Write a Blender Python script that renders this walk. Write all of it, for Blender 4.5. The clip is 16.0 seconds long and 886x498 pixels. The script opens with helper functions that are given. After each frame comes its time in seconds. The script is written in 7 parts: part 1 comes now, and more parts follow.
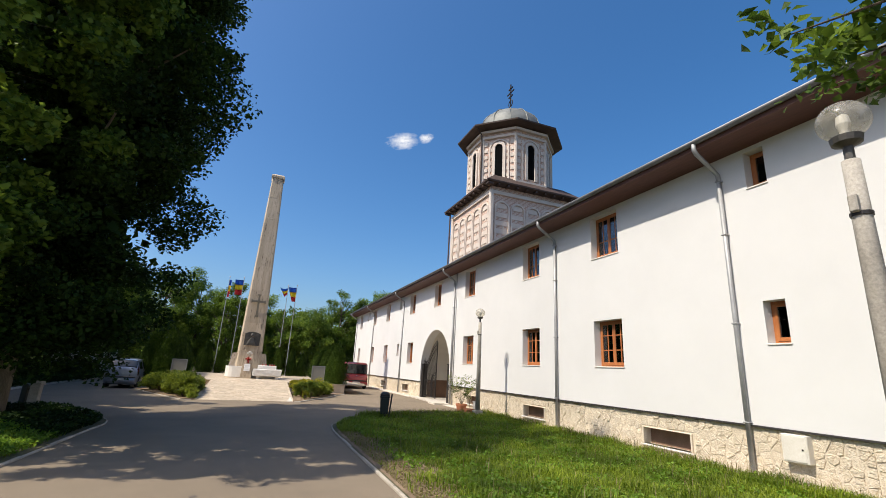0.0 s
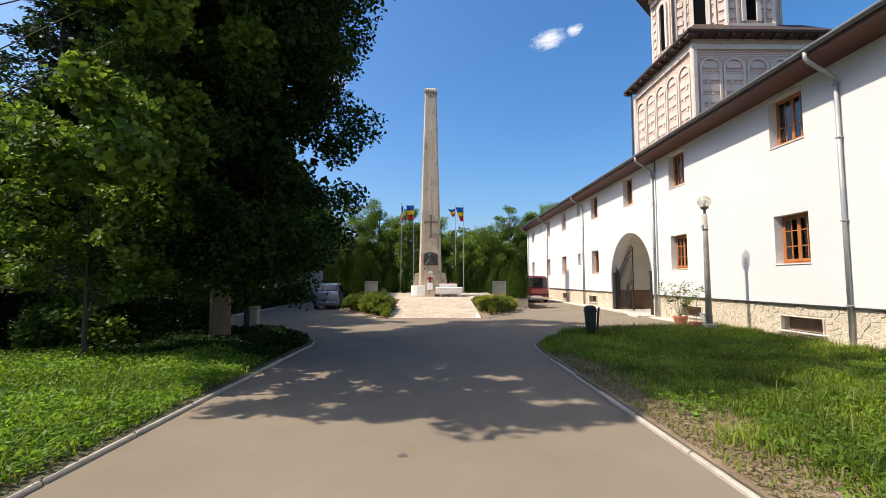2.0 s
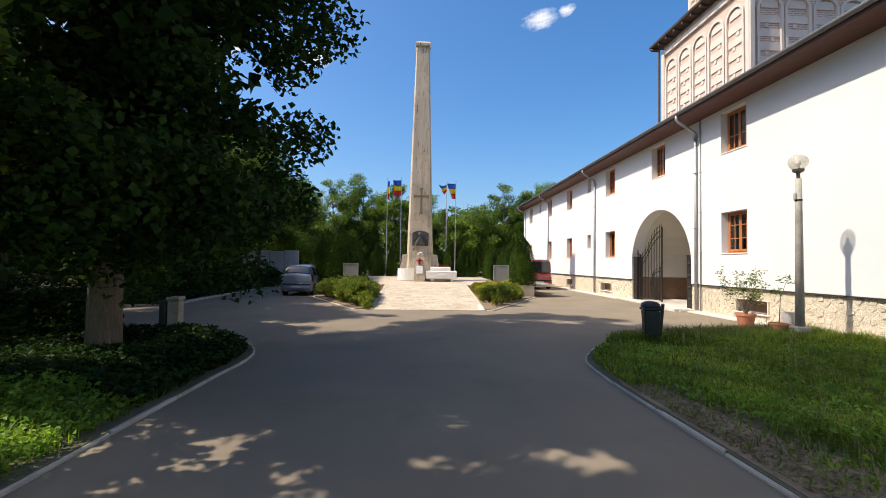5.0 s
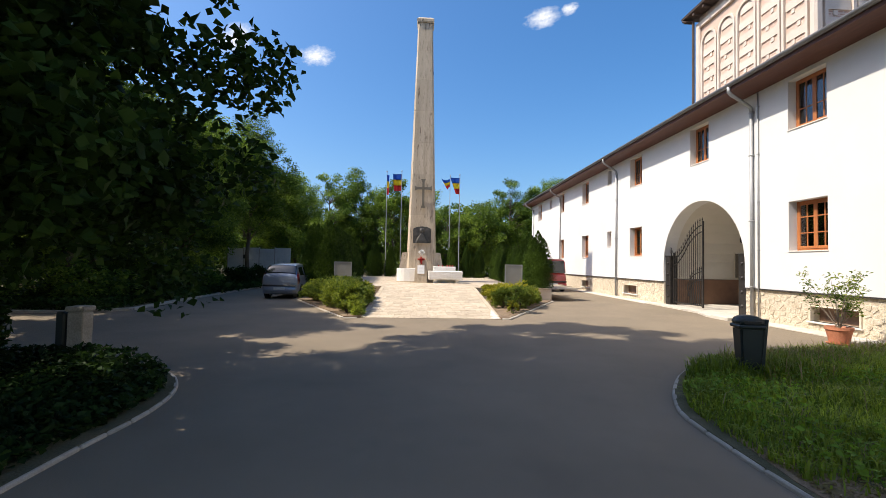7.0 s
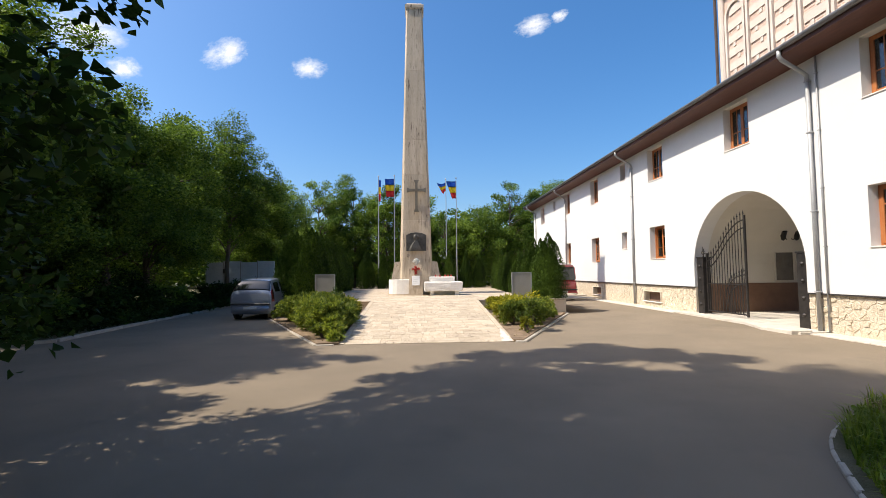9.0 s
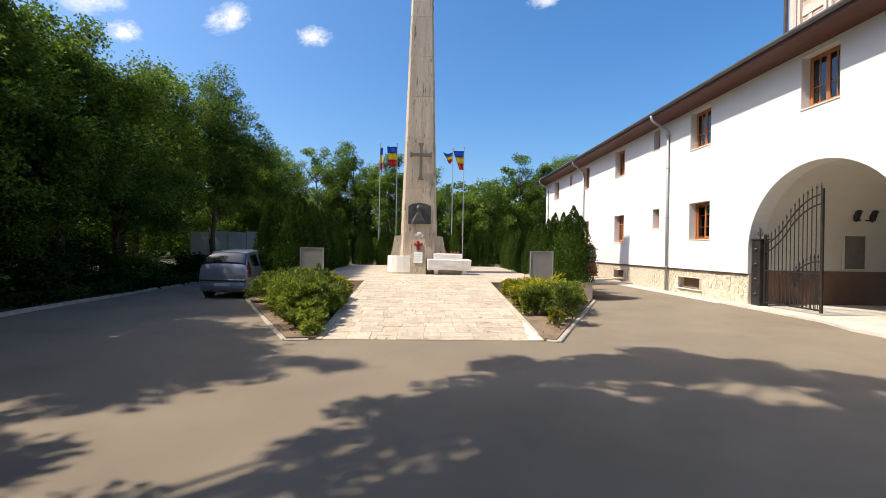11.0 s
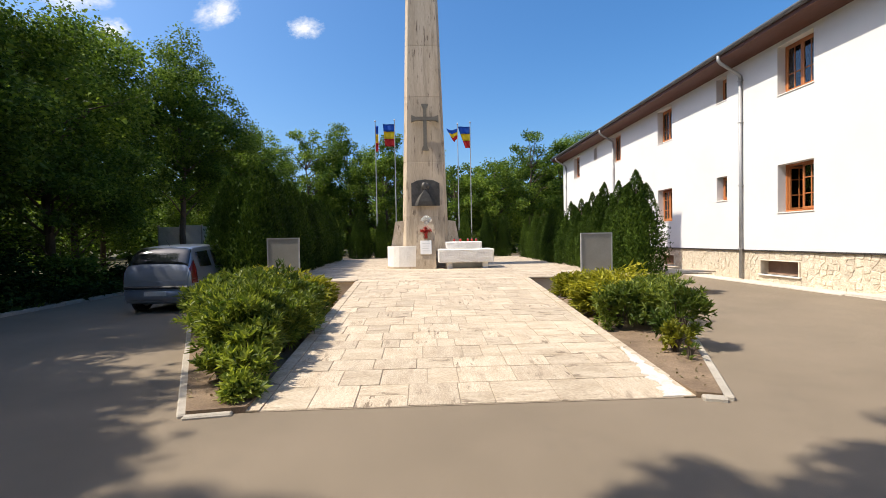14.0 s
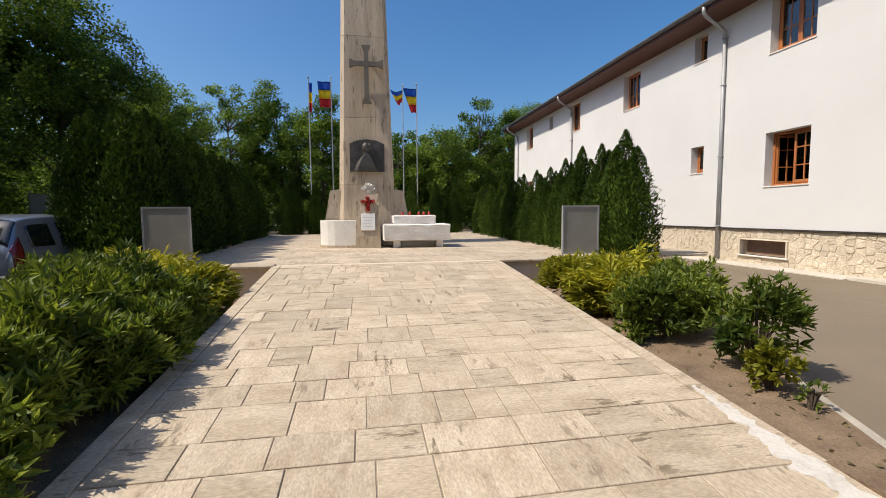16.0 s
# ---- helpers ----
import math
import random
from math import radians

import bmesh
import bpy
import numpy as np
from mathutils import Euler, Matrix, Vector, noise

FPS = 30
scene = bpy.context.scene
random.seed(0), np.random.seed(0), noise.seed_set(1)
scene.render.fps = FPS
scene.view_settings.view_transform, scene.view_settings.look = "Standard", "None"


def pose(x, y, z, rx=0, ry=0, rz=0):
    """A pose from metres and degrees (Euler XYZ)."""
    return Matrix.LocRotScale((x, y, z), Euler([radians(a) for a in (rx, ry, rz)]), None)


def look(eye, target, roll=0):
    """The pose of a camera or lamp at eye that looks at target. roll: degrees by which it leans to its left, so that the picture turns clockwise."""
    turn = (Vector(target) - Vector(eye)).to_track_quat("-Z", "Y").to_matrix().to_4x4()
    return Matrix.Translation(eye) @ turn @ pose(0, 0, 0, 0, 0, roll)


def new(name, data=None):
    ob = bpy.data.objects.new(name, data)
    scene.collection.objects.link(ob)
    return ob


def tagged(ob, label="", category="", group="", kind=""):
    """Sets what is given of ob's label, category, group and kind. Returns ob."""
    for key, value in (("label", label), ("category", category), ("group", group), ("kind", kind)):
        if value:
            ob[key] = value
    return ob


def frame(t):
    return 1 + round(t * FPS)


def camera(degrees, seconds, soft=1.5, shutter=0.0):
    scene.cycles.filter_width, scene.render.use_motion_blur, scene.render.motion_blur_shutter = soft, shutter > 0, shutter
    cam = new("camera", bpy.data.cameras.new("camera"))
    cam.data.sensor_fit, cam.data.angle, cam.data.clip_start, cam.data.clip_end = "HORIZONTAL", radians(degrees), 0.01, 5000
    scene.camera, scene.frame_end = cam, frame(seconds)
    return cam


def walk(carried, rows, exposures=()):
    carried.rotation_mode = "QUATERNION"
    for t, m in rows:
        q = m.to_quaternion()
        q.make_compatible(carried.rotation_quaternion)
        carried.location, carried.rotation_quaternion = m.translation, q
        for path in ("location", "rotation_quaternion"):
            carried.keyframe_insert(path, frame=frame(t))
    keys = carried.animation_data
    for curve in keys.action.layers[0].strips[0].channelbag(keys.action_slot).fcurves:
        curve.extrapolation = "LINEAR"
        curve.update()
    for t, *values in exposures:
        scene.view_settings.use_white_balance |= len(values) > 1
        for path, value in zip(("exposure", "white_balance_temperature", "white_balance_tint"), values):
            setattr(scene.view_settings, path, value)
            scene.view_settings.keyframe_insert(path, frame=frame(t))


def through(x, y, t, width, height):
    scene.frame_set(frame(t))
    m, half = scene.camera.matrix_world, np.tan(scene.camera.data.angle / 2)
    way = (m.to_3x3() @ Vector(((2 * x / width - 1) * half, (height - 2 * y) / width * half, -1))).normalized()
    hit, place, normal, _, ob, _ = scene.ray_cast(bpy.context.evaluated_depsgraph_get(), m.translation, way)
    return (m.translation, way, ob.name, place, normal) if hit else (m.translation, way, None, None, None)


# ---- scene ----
cam = camera(90.0, 16.0, soft=0.5)
PATH = [
    (0, (-1.127, -1.096, 1.552), (-0.43, 0.703, 2.078), 3.1),
    (0.5, (-1.227, -0.515, 1.505), (-0.638, 1.361, 1.87), 1.1),
    (1, (-1.252, 0.227, 1.479), (-0.992, 2.189, 1.767), 0.7),
    (1.5, (-1.299, 0.856, 1.459), (-1.17, 2.844, 1.627), 0.6),
    (2, (-1.323, 1.42, 1.444), (-1.293, 3.415, 1.586), -0.0),
    (2.5, (-1.434, 2.05, 1.424), (-1.437, 4.047, 1.542), 0.2),
    (3, (-1.51, 2.624, 1.424), (-1.499, 4.623, 1.487), 0.4),
    (3.5, (-1.597, 3.137, 1.487), (-1.549, 5.136, 1.548), 0.6),
    (4, (-1.572, 3.695, 1.484), (-1.487, 5.693, 1.55), 0.5),
    (6.5, (-1.614, 6.585, 1.398), (-1.521, 8.582, 1.46), 1.0),
    (7, (-1.621, 7.192, 1.414), (-1.531, 9.189, 1.478), 1.0),
    (7.5, (-1.624, 7.778, 1.416), (-1.463, 9.768, 1.535), 0.8),
    (8, (-1.568, 8.327, 1.437), (-1.421, 10.318, 1.556), 0.6),
    (8.5, (-1.544, 8.858, 1.436), (-1.423, 10.852, 1.547), 0.3),
    (9, (-1.502, 9.415, 1.442), (-1.4, 11.41, 1.546), -0.6),
    (9.5, (-1.544, 10.056, 1.415), (-1.489, 12.054, 1.502), 1.6),
    (10, (-1.447, 10.536, 1.475), (-1.37, 12.535, 1.496), 1.4),
    (12.5, (-1.681, 13.42, 1.329), (-1.606, 15.419, 1.321), -0.0),
    (13, (-1.689, 13.955, 1.343), (-1.628, 15.954, 1.327), -1.0),
    (13.5, (-1.731, 14.528, 1.357), (-1.657, 16.526, 1.321), -1.1),
    (14, (-1.768, 15.052, 1.302), (-1.681, 17.049, 1.262), -1.0),
    (14.5, (-1.819, 15.608, 1.268), (-1.716, 17.605, 1.231), -1.1),
    (15, (-1.827, 16.157, 1.266), (-1.68, 18.151, 1.215), -0.9),
    (15.5, (-1.822, 16.684, 1.276), (-1.618, 18.672, 1.201), -0.7),
    (16, (-1.787, 17.188, 1.263), (-1.44, 19.151, 1.108), -0.4),
]
SIZE = 1.14  # the plan is drawn small: this brings it to true size
walk(cam, [(t, look(Vector(eye) * SIZE, Vector(target) * SIZE, roll)) for t, eye, target, roll in PATH], [(0, 0.3, 6750, 10), (2, 0.52, 6750, 10), (12.5, 0.55, 6750, 10), (15, 0.36, 6750, 10), (16, 0.08, 6750, 10)])

# ---- light ----
SUN_TO = Vector((1.0, 0.14, -1.34)).normalized()
WALL_X = 7.4  # the sunlit face of the long building
world = bpy.data.worlds.new("world")
scene.world = world
world.use_nodes = True
wn, wl = world.node_tree.nodes, world.node_tree.links
sky = wn.new("ShaderNodeTexSky")
sky.sky_type, sky.sun_disc = "NISHITA", False
sky.sun_elevation = math.asin(-SUN_TO.z)
sky.sun_rotation = math.atan2(-SUN_TO.x, -SUN_TO.y)
sky.air_density, sky.dust_density, sky.ozone_density = 1.0, 2.6, 5.0
wn["Background"].inputs["Strength"].default_value = 0.15
vivid = wn.new("ShaderNodeHueSaturation")
vivid.inputs["Saturation"].default_value = 1.28
wl.new(sky.outputs[0], vivid.inputs["Color"])
wl.new(vivid.outputs[0], wn["Background"].inputs["Color"])
sun = new("sun", bpy.data.lights.new("sun", "SUN"))
sun.data.energy, sun.data.angle, sun.data.color = 4.5, radians(0.55), (1.0, 0.94, 0.84)
sun.matrix_world = look((-30, -6, 40), Vector((-30, -6, 40)) + SUN_TO)


# ---- materials ----
def nodes_of(name):
    m = bpy.data.materials.new(name)
    m.use_nodes = True
    nt = m.node_tree
    return m, nt, nt.nodes["Principled BSDF"]


def mixed(nt, fac, a, b, how="MIX"):
    n = nt.nodes.new("ShaderNodeMix")
    n.data_type, n.blend_type = "RGBA", how
    for socket, value in ((n.inputs[0], fac), (n.inputs[6], a), (n.inputs[7], b)):
        if isinstance(value, (int, float)):
            socket.default_value = value
        elif isinstance(value, tuple):
            socket.default_value = (*value, 1)
        else:
            nt.links.new(value, socket)
    return n.outputs[2]


def noise_of(nt, scale, detail=4, rough=0.55, squeeze=(1, 1, 1)):
    g = nt.nodes.new("ShaderNodeNewGeometry")
    mp = nt.nodes.new("ShaderNodeMapping")
    mp.inputs["Scale"].default_value = squeeze
    n = nt.nodes.new("ShaderNodeTexNoise")
    n.inputs["Scale"].default_value, n.inputs["Detail"].default_value, n.inputs["Roughness"].default_value = scale, detail, rough
    nt.links.new(g.outputs["Position"], mp.inputs["Vector"])
    nt.links.new(mp.outputs[0], n.inputs["Vector"])
    return n.outputs["Fac"]


def ramp_of(nt, value, lo, hi):
    n = nt.nodes.new("ShaderNodeMapRange")
    n.inputs[1].default_value, n.inputs[2].default_value = lo, hi
    nt.links.new(value, n.inputs[0])
    return n.outputs[0]


def bumped(nt, bsdf, height, strength, distance):
    b = nt.nodes.new("ShaderNodeBump")
    b.inputs["Strength"].default_value, b.inputs["Distance"].default_value = strength, distance
    nt.links.new(height, b.inputs["Height"])
    nt.links.new(b.outputs[0], bsdf.inputs["Normal"])


def surf(name, a, b, scale=1.5, fine=40, rough=0.8, bump=0.3, deep=0.01, metal=0.0, spec=0.4, vary=0.0, grain=0.25, stain=None, squeeze=(1, 1, 1), vein=None):
    """A surface that wanders between two colours, with fine grain, relief and, where given, stains."""
    m, nt, p = nodes_of(name)
    col = mixed(nt, ramp_of(nt, noise_of(nt, scale, 5, 0.6, squeeze), 0.3, 0.7), a, b)
    fine_n = noise_of(nt, fine, 3, 0.6, squeeze)
    col = mixed(nt, grain, col, fine_n, "OVERLAY")
    if stain:
        colour, where, amount = stain
        col = mixed(nt, ramp_of(nt, noise_of(nt, where, 6, 0.65, squeeze), 0.56, 0.56 + 0.3 / max(amount, 0.01)), col, colour)
    if vein:
        thin = noise_of(nt, 3.2, 8, 0.7, tuple(1 + (q - 1) * 1.8 for q in squeeze))
        where = nt.nodes.new("ShaderNodeMath")
        where.operation = "MULTIPLY"
        nt.links.new(ramp_of(nt, thin, 0.565, 0.6), where.inputs[0])
        nt.links.new(ramp_of(nt, noise_of(nt, 1.3, 3), 0.42, 0.62), where.inputs[1])
        col = mixed(nt, where.outputs[0], col, vein)
    if vary:
        oi = nt.nodes.new("ShaderNodeObjectInfo")
        mr = nt.nodes.new("ShaderNodeMapRange")
        mr.inputs[3].default_value, mr.inputs[4].default_value = 1 - vary, 1 + vary
        nt.links.new(oi.outputs["Random"], mr.inputs[0])
        hsv = nt.nodes.new("ShaderNodeHueSaturation")
        nt.links.new(mr.outputs[0], hsv.inputs["Value"])
        nt.links.new(col, hsv.inputs["Color"])
        col = hsv.outputs[0]
    nt.links.new(col, p.inputs["Base Color"])
    p.inputs["Roughness"].default_value, p.inputs["Metallic"].default_value = rough, metal
    p.inputs["Specular IOR Level"].default_value = spec
    if bump:
        bumped(nt, p, fine_n, bump, deep)
    return m


def leaf_mat(name, dark, light, through=0.35, gloss=0.35):
    """Leaves: each island has its own green, and light comes through."""
    m, nt, p = nodes_of(name)
    g = nt.nodes.new("ShaderNodeNewGeometry")
    col = mixed(nt, g.outputs["Random Per Island"], dark, light)
    col = mixed(nt, ramp_of(nt, noise_of(nt, 0.6, 2), 0.35, 0.7), col, tuple(c * 0.75 for c in dark))
    nt.links.new(col, p.inputs["Base Color"])
    p.inputs["Roughness"].default_value = 0.5
    p.inputs["Specular IOR Level"].default_value = gloss * 0.6
    t = nt.nodes.new("ShaderNodeBsdfTranslucent")
    warm = mixed(nt, 1.0, col, (1.0, 1.0, 0.45), "MULTIPLY")
    bright = mixed(nt, 0.5, warm, col, "ADD")
    nt.links.new(bright, t.inputs["Color"])
    mix = nt.nodes.new("ShaderNodeMixShader")
    mix.inputs[0].default_value = through
    nt.links.new(p.outputs[0], mix.inputs[1])
    nt.links.new(t.outputs[0], mix.inputs[2])
    nt.links.new(mix.outputs[0], nt.nodes["Material Output"].inputs["Surface"])
    return m


def glass_mat(name, tint, rough=0.03, clear=0.75):
    """A thin pane: part clear, part gloss."""
    m, nt, p = nodes_of(name)
    nt.nodes.remove(p)
    tr, gl, fr, mix = (nt.nodes.new(k) for k in ("ShaderNodeBsdfTransparent", "ShaderNodeBsdfGlossy", "ShaderNodeFresnel", "ShaderNodeMixShader"))
    tr.inputs[0].default_value = (*tint, 1)
    gl.inputs["Roughness"].default_value = rough
    fr.inputs["IOR"].default_value = 2.1
    nt.links.new(fr.outputs[0], mix.inputs[0])
    nt.links.new(tr.outputs[0], mix.inputs[1])
    nt.links.new(gl.outputs[0], mix.inputs[2])
    nt.links.new(mix.outputs[0], nt.nodes["Material Output"].inputs["Surface"])
    return m


def globe_mat(name):
    """Dusty translucent lamp glass."""
    m, nt, p = nodes_of(name)
    p.inputs["Base Color"].default_value, p.inputs["Roughness"].default_value = (0.62, 0.59, 0.53, 1), 0.2
    tr, mix = nt.nodes.new("ShaderNodeBsdfTransparent"), nt.nodes.new("ShaderNodeMixShader")
    tr.inputs[0].default_value = (0.9, 0.88, 0.82, 1)
    nt.links.new(ramp_of(nt, noise_of(nt, 9, 4), 0.1, 1.6), mix.inputs[0])
    nt.links.new(tr.outputs[0], mix.inputs[1])
    nt.links.new(p.outputs[0], mix.inputs[2])
    nt.links.new(mix.outputs[0], nt.nodes["Material Output"].inputs["Surface"])
    return m


ASPHALT = surf("asphalt", (0.188, 0.149, 0.105), (0.238, 0.188, 0.133), 0.5, 190, 0.9, 0.6, 0.006, grain=0.6, spec=0.25, stain=((0.145, 0.12, 0.092), 0.8, 0.8))
SOIL = surf("soil", (0.15, 0.1, 0.062), (0.29, 0.205, 0.13), 2.5, 60, 0.95, 0.8, 0.02, grain=0.5)
TURF = surf("turf", (0.06, 0.065, 0.025), (0.16, 0.13, 0.075), 1.2, 50, 0.95, 0.9, 0.03, grain=0.5)
KERB = surf("kerb_concrete", (0.33, 0.29, 0.235), (0.46, 0.41, 0.34), 3, 90, 0.85, 0.4, 0.004, grain=0.35, vary=0.08, stain=((0.2, 0.18, 0.15), 5, 1.0))
PAVE = surf("pale_concrete", (0.48, 0.43, 0.36), (0.6, 0.55, 0.47), 2, 70, 0.85, 0.3, 0.004, grain=0.3, stain=((0.3, 0.26, 0.21), 2.5, 0.8))
PLASTER = surf("white_plaster", (0.63, 0.62, 0.6), (0.675, 0.665, 0.645), 0.5, 120, 0.9, 0.25, 0.003, grain=0.07)
PASSAGE = surf("passage_plaster", (0.56, 0.52, 0.45), (0.63, 0.59, 0.52), 0.7, 90, 0.9, 0.25, 0.003, grain=0.1)
DADO = surf("brown_dado", (0.14, 0.075, 0.045), (0.2, 0.11, 0.065), 2, 60, 0.6, 0.3, 0.003)
SOFFIT = surf("stained_boards", (0.08, 0.031, 0.02), (0.115, 0.045, 0.029), 3, 40, 0.6, 0.25, 0.004, squeeze=(6, 1, 6))
ROOFING = surf("dark_roof_sheet", (0.07, 0.062, 0.058), (0.12, 0.1, 0.09), 2, 40, 0.6, 0.3, 0.006)
ZINC = surf("zinc", (0.3, 0.3, 0.3), (0.42, 0.42, 0.42), 2, 50, 0.55, 0.1, 0.002, metal=0.35, grain=0.25)
DARK_LINE = surf("dark_drip_edge", (0.035, 0.03, 0.03), (0.05, 0.045, 0.045), 3, 40, 0.5, 0.1, 0.002)
MORTAR = surf("mortar", (0.56, 0.46, 0.34), (0.66, 0.55, 0.42), 4, 80, 0.95, 0.5, 0.005, grain=0.4)
GROUT = surf("dark_grout", (0.28, 0.22, 0.16), (0.38, 0.31, 0.23), 5, 60, 0.95, 0.4, 0.004, grain=0.4)
PLINTH_MORTAR = surf("pale_plinth_mortar", (0.56, 0.475, 0.36), (0.66, 0.575, 0.455), 4, 80, 0.95, 0.5, 0.005, grain=0.4)
STONE = surf("cream_rubble_stone", (0.56, 0.465, 0.335), (0.72, 0.63, 0.495), 7, 30, 0.9, 1.0, 0.03, vary=0.12, grain=0.5, stain=((0.48, 0.35, 0.22), 6, 0.6))
TRAVERTINE = surf("travertine", (0.42, 0.328, 0.228), (0.565, 0.472, 0.355), 2.6, 30, 0.75, 0.55, 0.006, vary=0.11, grain=0.55, stain=((0.34, 0.26, 0.18), 2.2, 1.2), squeeze=(2.6, 1, 1), vein=(0.2, 0.15, 0.1))
TRAV_ALONG = surf("travertine_cross_cut", (0.395, 0.312, 0.215), (0.55, 0.457, 0.342), 2.6, 30, 0.75, 0.55, 0.006, vary=0.11, grain=0.55, stain=((0.34, 0.26, 0.18), 2.2, 1.2), squeeze=(1, 2.6, 1), vein=(0.2, 0.15, 0.1))
OBELISK = surf("obelisk_travertine", (0.45, 0.35, 0.24), (0.6, 0.49, 0.36), 1.6, 26, 0.75, 0.35, 0.006, vary=0.07, grain=0.3, stain=((0.22, 0.15, 0.095), 1.5, 1.3), squeeze=(2.4, 2.4, 0.22), vein=(0.13, 0.09, 0.06))
WHITE_STONE = surf("white_carved_stone", (0.7, 0.67, 0.62), (0.8, 0.77, 0.72), 3, 24, 0.75, 0.8, 0.02, grain=0.3)
BRONZE = surf("dark_bronze", (0.06, 0.055, 0.05), (0.13, 0.12, 0.105), 4, 30, 0.55, 0.3, 0.006, metal=0.6)
IRON = surf("black_iron", (0.022, 0.02, 0.019), (0.05, 0.043, 0.038), 6, 60, 0.5, 0.2, 0.002, metal=0.4)
WOOD = surf("orange_stained_wood", (0.33, 0.11, 0.035), (0.46, 0.17, 0.055), 3, 60, 0.45, 0.15, 0.002, squeeze=(4, 4, 0.6))
SILL = surf("pale_sill_stone", (0.6, 0.56, 0.5), (0.7, 0.66, 0.6), 4, 60, 0.7, 0.2, 0.002)
CURTAIN = surf("white_net_curtain", (0.7, 0.69, 0.66), (0.78, 0.77, 0.74), 3, 30, 0.9, 0.3, 0.01)
ROOM = surf("dim_room_wall", (0.3, 0.27, 0.23), (0.36, 0.32, 0.27), 1, 20, 0.9, 0.1)
GLASS = glass_mat("window_glass", (0.75, 0.8, 0.8))
BRICK_PALE = surf("pale_lime_render", (0.55, 0.465, 0.395), (0.65, 0.57, 0.495), 1.2, 40, 0.9, 0.3, 0.01, grain=0.3, stain=((0.52, 0.42, 0.34), 2, 0.7))
BARK = surf("bark", (0.07, 0.052, 0.037), (0.13, 0.1, 0.072), 4, 24, 0.95, 1.0, 0.03, grain=0.5, squeeze=(3, 3, 0.5))
BARK_PALE = surf("pale_bark", (0.17, 0.135, 0.1), (0.28, 0.23, 0.17), 4, 24, 0.95, 1.0, 0.03, grain=0.5, squeeze=(3, 3, 0.5))
MAPLE = leaf_mat("maple_leaf", (0.018, 0.036, 0.009), (0.055, 0.1, 0.02), 0.25, 0.08)
BROAD = leaf_mat("broad_leaf", (0.042, 0.085, 0.014), (0.25, 0.35, 0.055), 0.34, 0.2)
LIME = leaf_mat("fresh_leaf", (0.06, 0.115, 0.018), (0.28, 0.38, 0.06), 0.35)
CONIFER = leaf_mat("spruce_needles", (0.016, 0.032, 0.018), (0.035, 0.06, 0.035), 0.1)
THUJA = leaf_mat("thuja_sprays", (0.019, 0.043, 0.008), (0.105, 0.165, 0.023), 0.12, 0.1)
LAUREL = leaf_mat("laurel_leaf", (0.055, 0.1, 0.014), (0.38, 0.42, 0.06), 0.35, 0.6)
JUNIPER = leaf_mat("golden_juniper", (0.18, 0.19, 0.02), (0.62, 0.56, 0.05), 0.35)
# Darker copy of the ground cover leaf, standing in for the maple's shade.
SHADE_IVY = leaf_mat("shade_ivy_leaf", (0.012, 0.027, 0.008), (0.045, 0.085, 0.02), 0.25, 0.1)
GRASS = leaf_mat("grass_blade", (0.08, 0.135, 0.012), (0.33, 0.4, 0.046), 0.45)
WEED = leaf_mat("ground_cover_leaf", (0.1, 0.19, 0.02), (0.25, 0.39, 0.05), 0.45)
STRAW = leaf_mat("dry_straw", (0.2, 0.16, 0.08), (0.34, 0.28, 0.16), 0.3)


# ---- building blocks ----
def raw_mesh(name, verts, faces):
    """A mesh out of two number arrays; faces all have the same count of corners."""
    verts, faces = np.asarray(verts, np.float32), np.asarray(faces, np.int32)
    me = bpy.data.meshes.new(name)
    me.vertices.add(len(verts))
    me.vertices.foreach_set("co", verts.ravel())
    n, k = faces.shape
    me.loops.add(n * k)
    me.loops.foreach_set("vertex_index", faces.ravel())
    me.polygons.add(n)
    me.polygons.foreach_set("loop_start", np.arange(0, n * k, k, dtype=np.int32))
    me.update(calc_edges=True)
    return me


def thing(name, label, category, at=(0, 0, 0), group="", kind="", turn=0.0):
    ob = new(name)
    ob.matrix_world = pose(*at, 0, 0, turn)
    return tagged(ob, label, category, group, kind)


def part(name, bm, material, parent=None, label="", smooth=False):
    """One mesh object out of a bmesh or a mesh, under a thing or a part."""
    if isinstance(bm, bmesh.types.BMesh):
        me = bpy.data.meshes.new(name)
        bm.normal_update()
        bm.to_mesh(me)
        bm.free()
    else:
        me = bm
    if smooth:
        me.polygons.foreach_set("use_smooth", [True] * len(me.polygons))
    if not me.materials:
        me.materials.append(material)
    ob = new(name, me)
    if parent:
        ob.parent = parent
    return tagged(ob, label)


def box(bm, x0, x1, y0, y1, z0, z1, bevel=0.0, m=None):
    made = bmesh.ops.create_cube(bm, size=1, matrix=Matrix.LocRotScale(((x0 + x1) / 2, (y0 + y1) / 2, (z0 + z1) / 2), None, (x1 - x0, y1 - y0, z1 - z0)))["verts"]
    if bevel:
        edges = list({e for v in made for e in v.link_edges})
        made = bmesh.ops.bevel(bm, geom=edges, offset=bevel, segments=1, affect="EDGES", clamp_overlap=True)["verts"] + [v for v in made if v.is_valid]
        made = list(set(made))
    if m:
        bmesh.ops.transform(bm, matrix=m, verts=made)
    return bm


def boxes(*dims, bevel=0.0):
    bm = bmesh.new()
    for d in dims:
        box(bm, *d, bevel=bevel)
    return bm


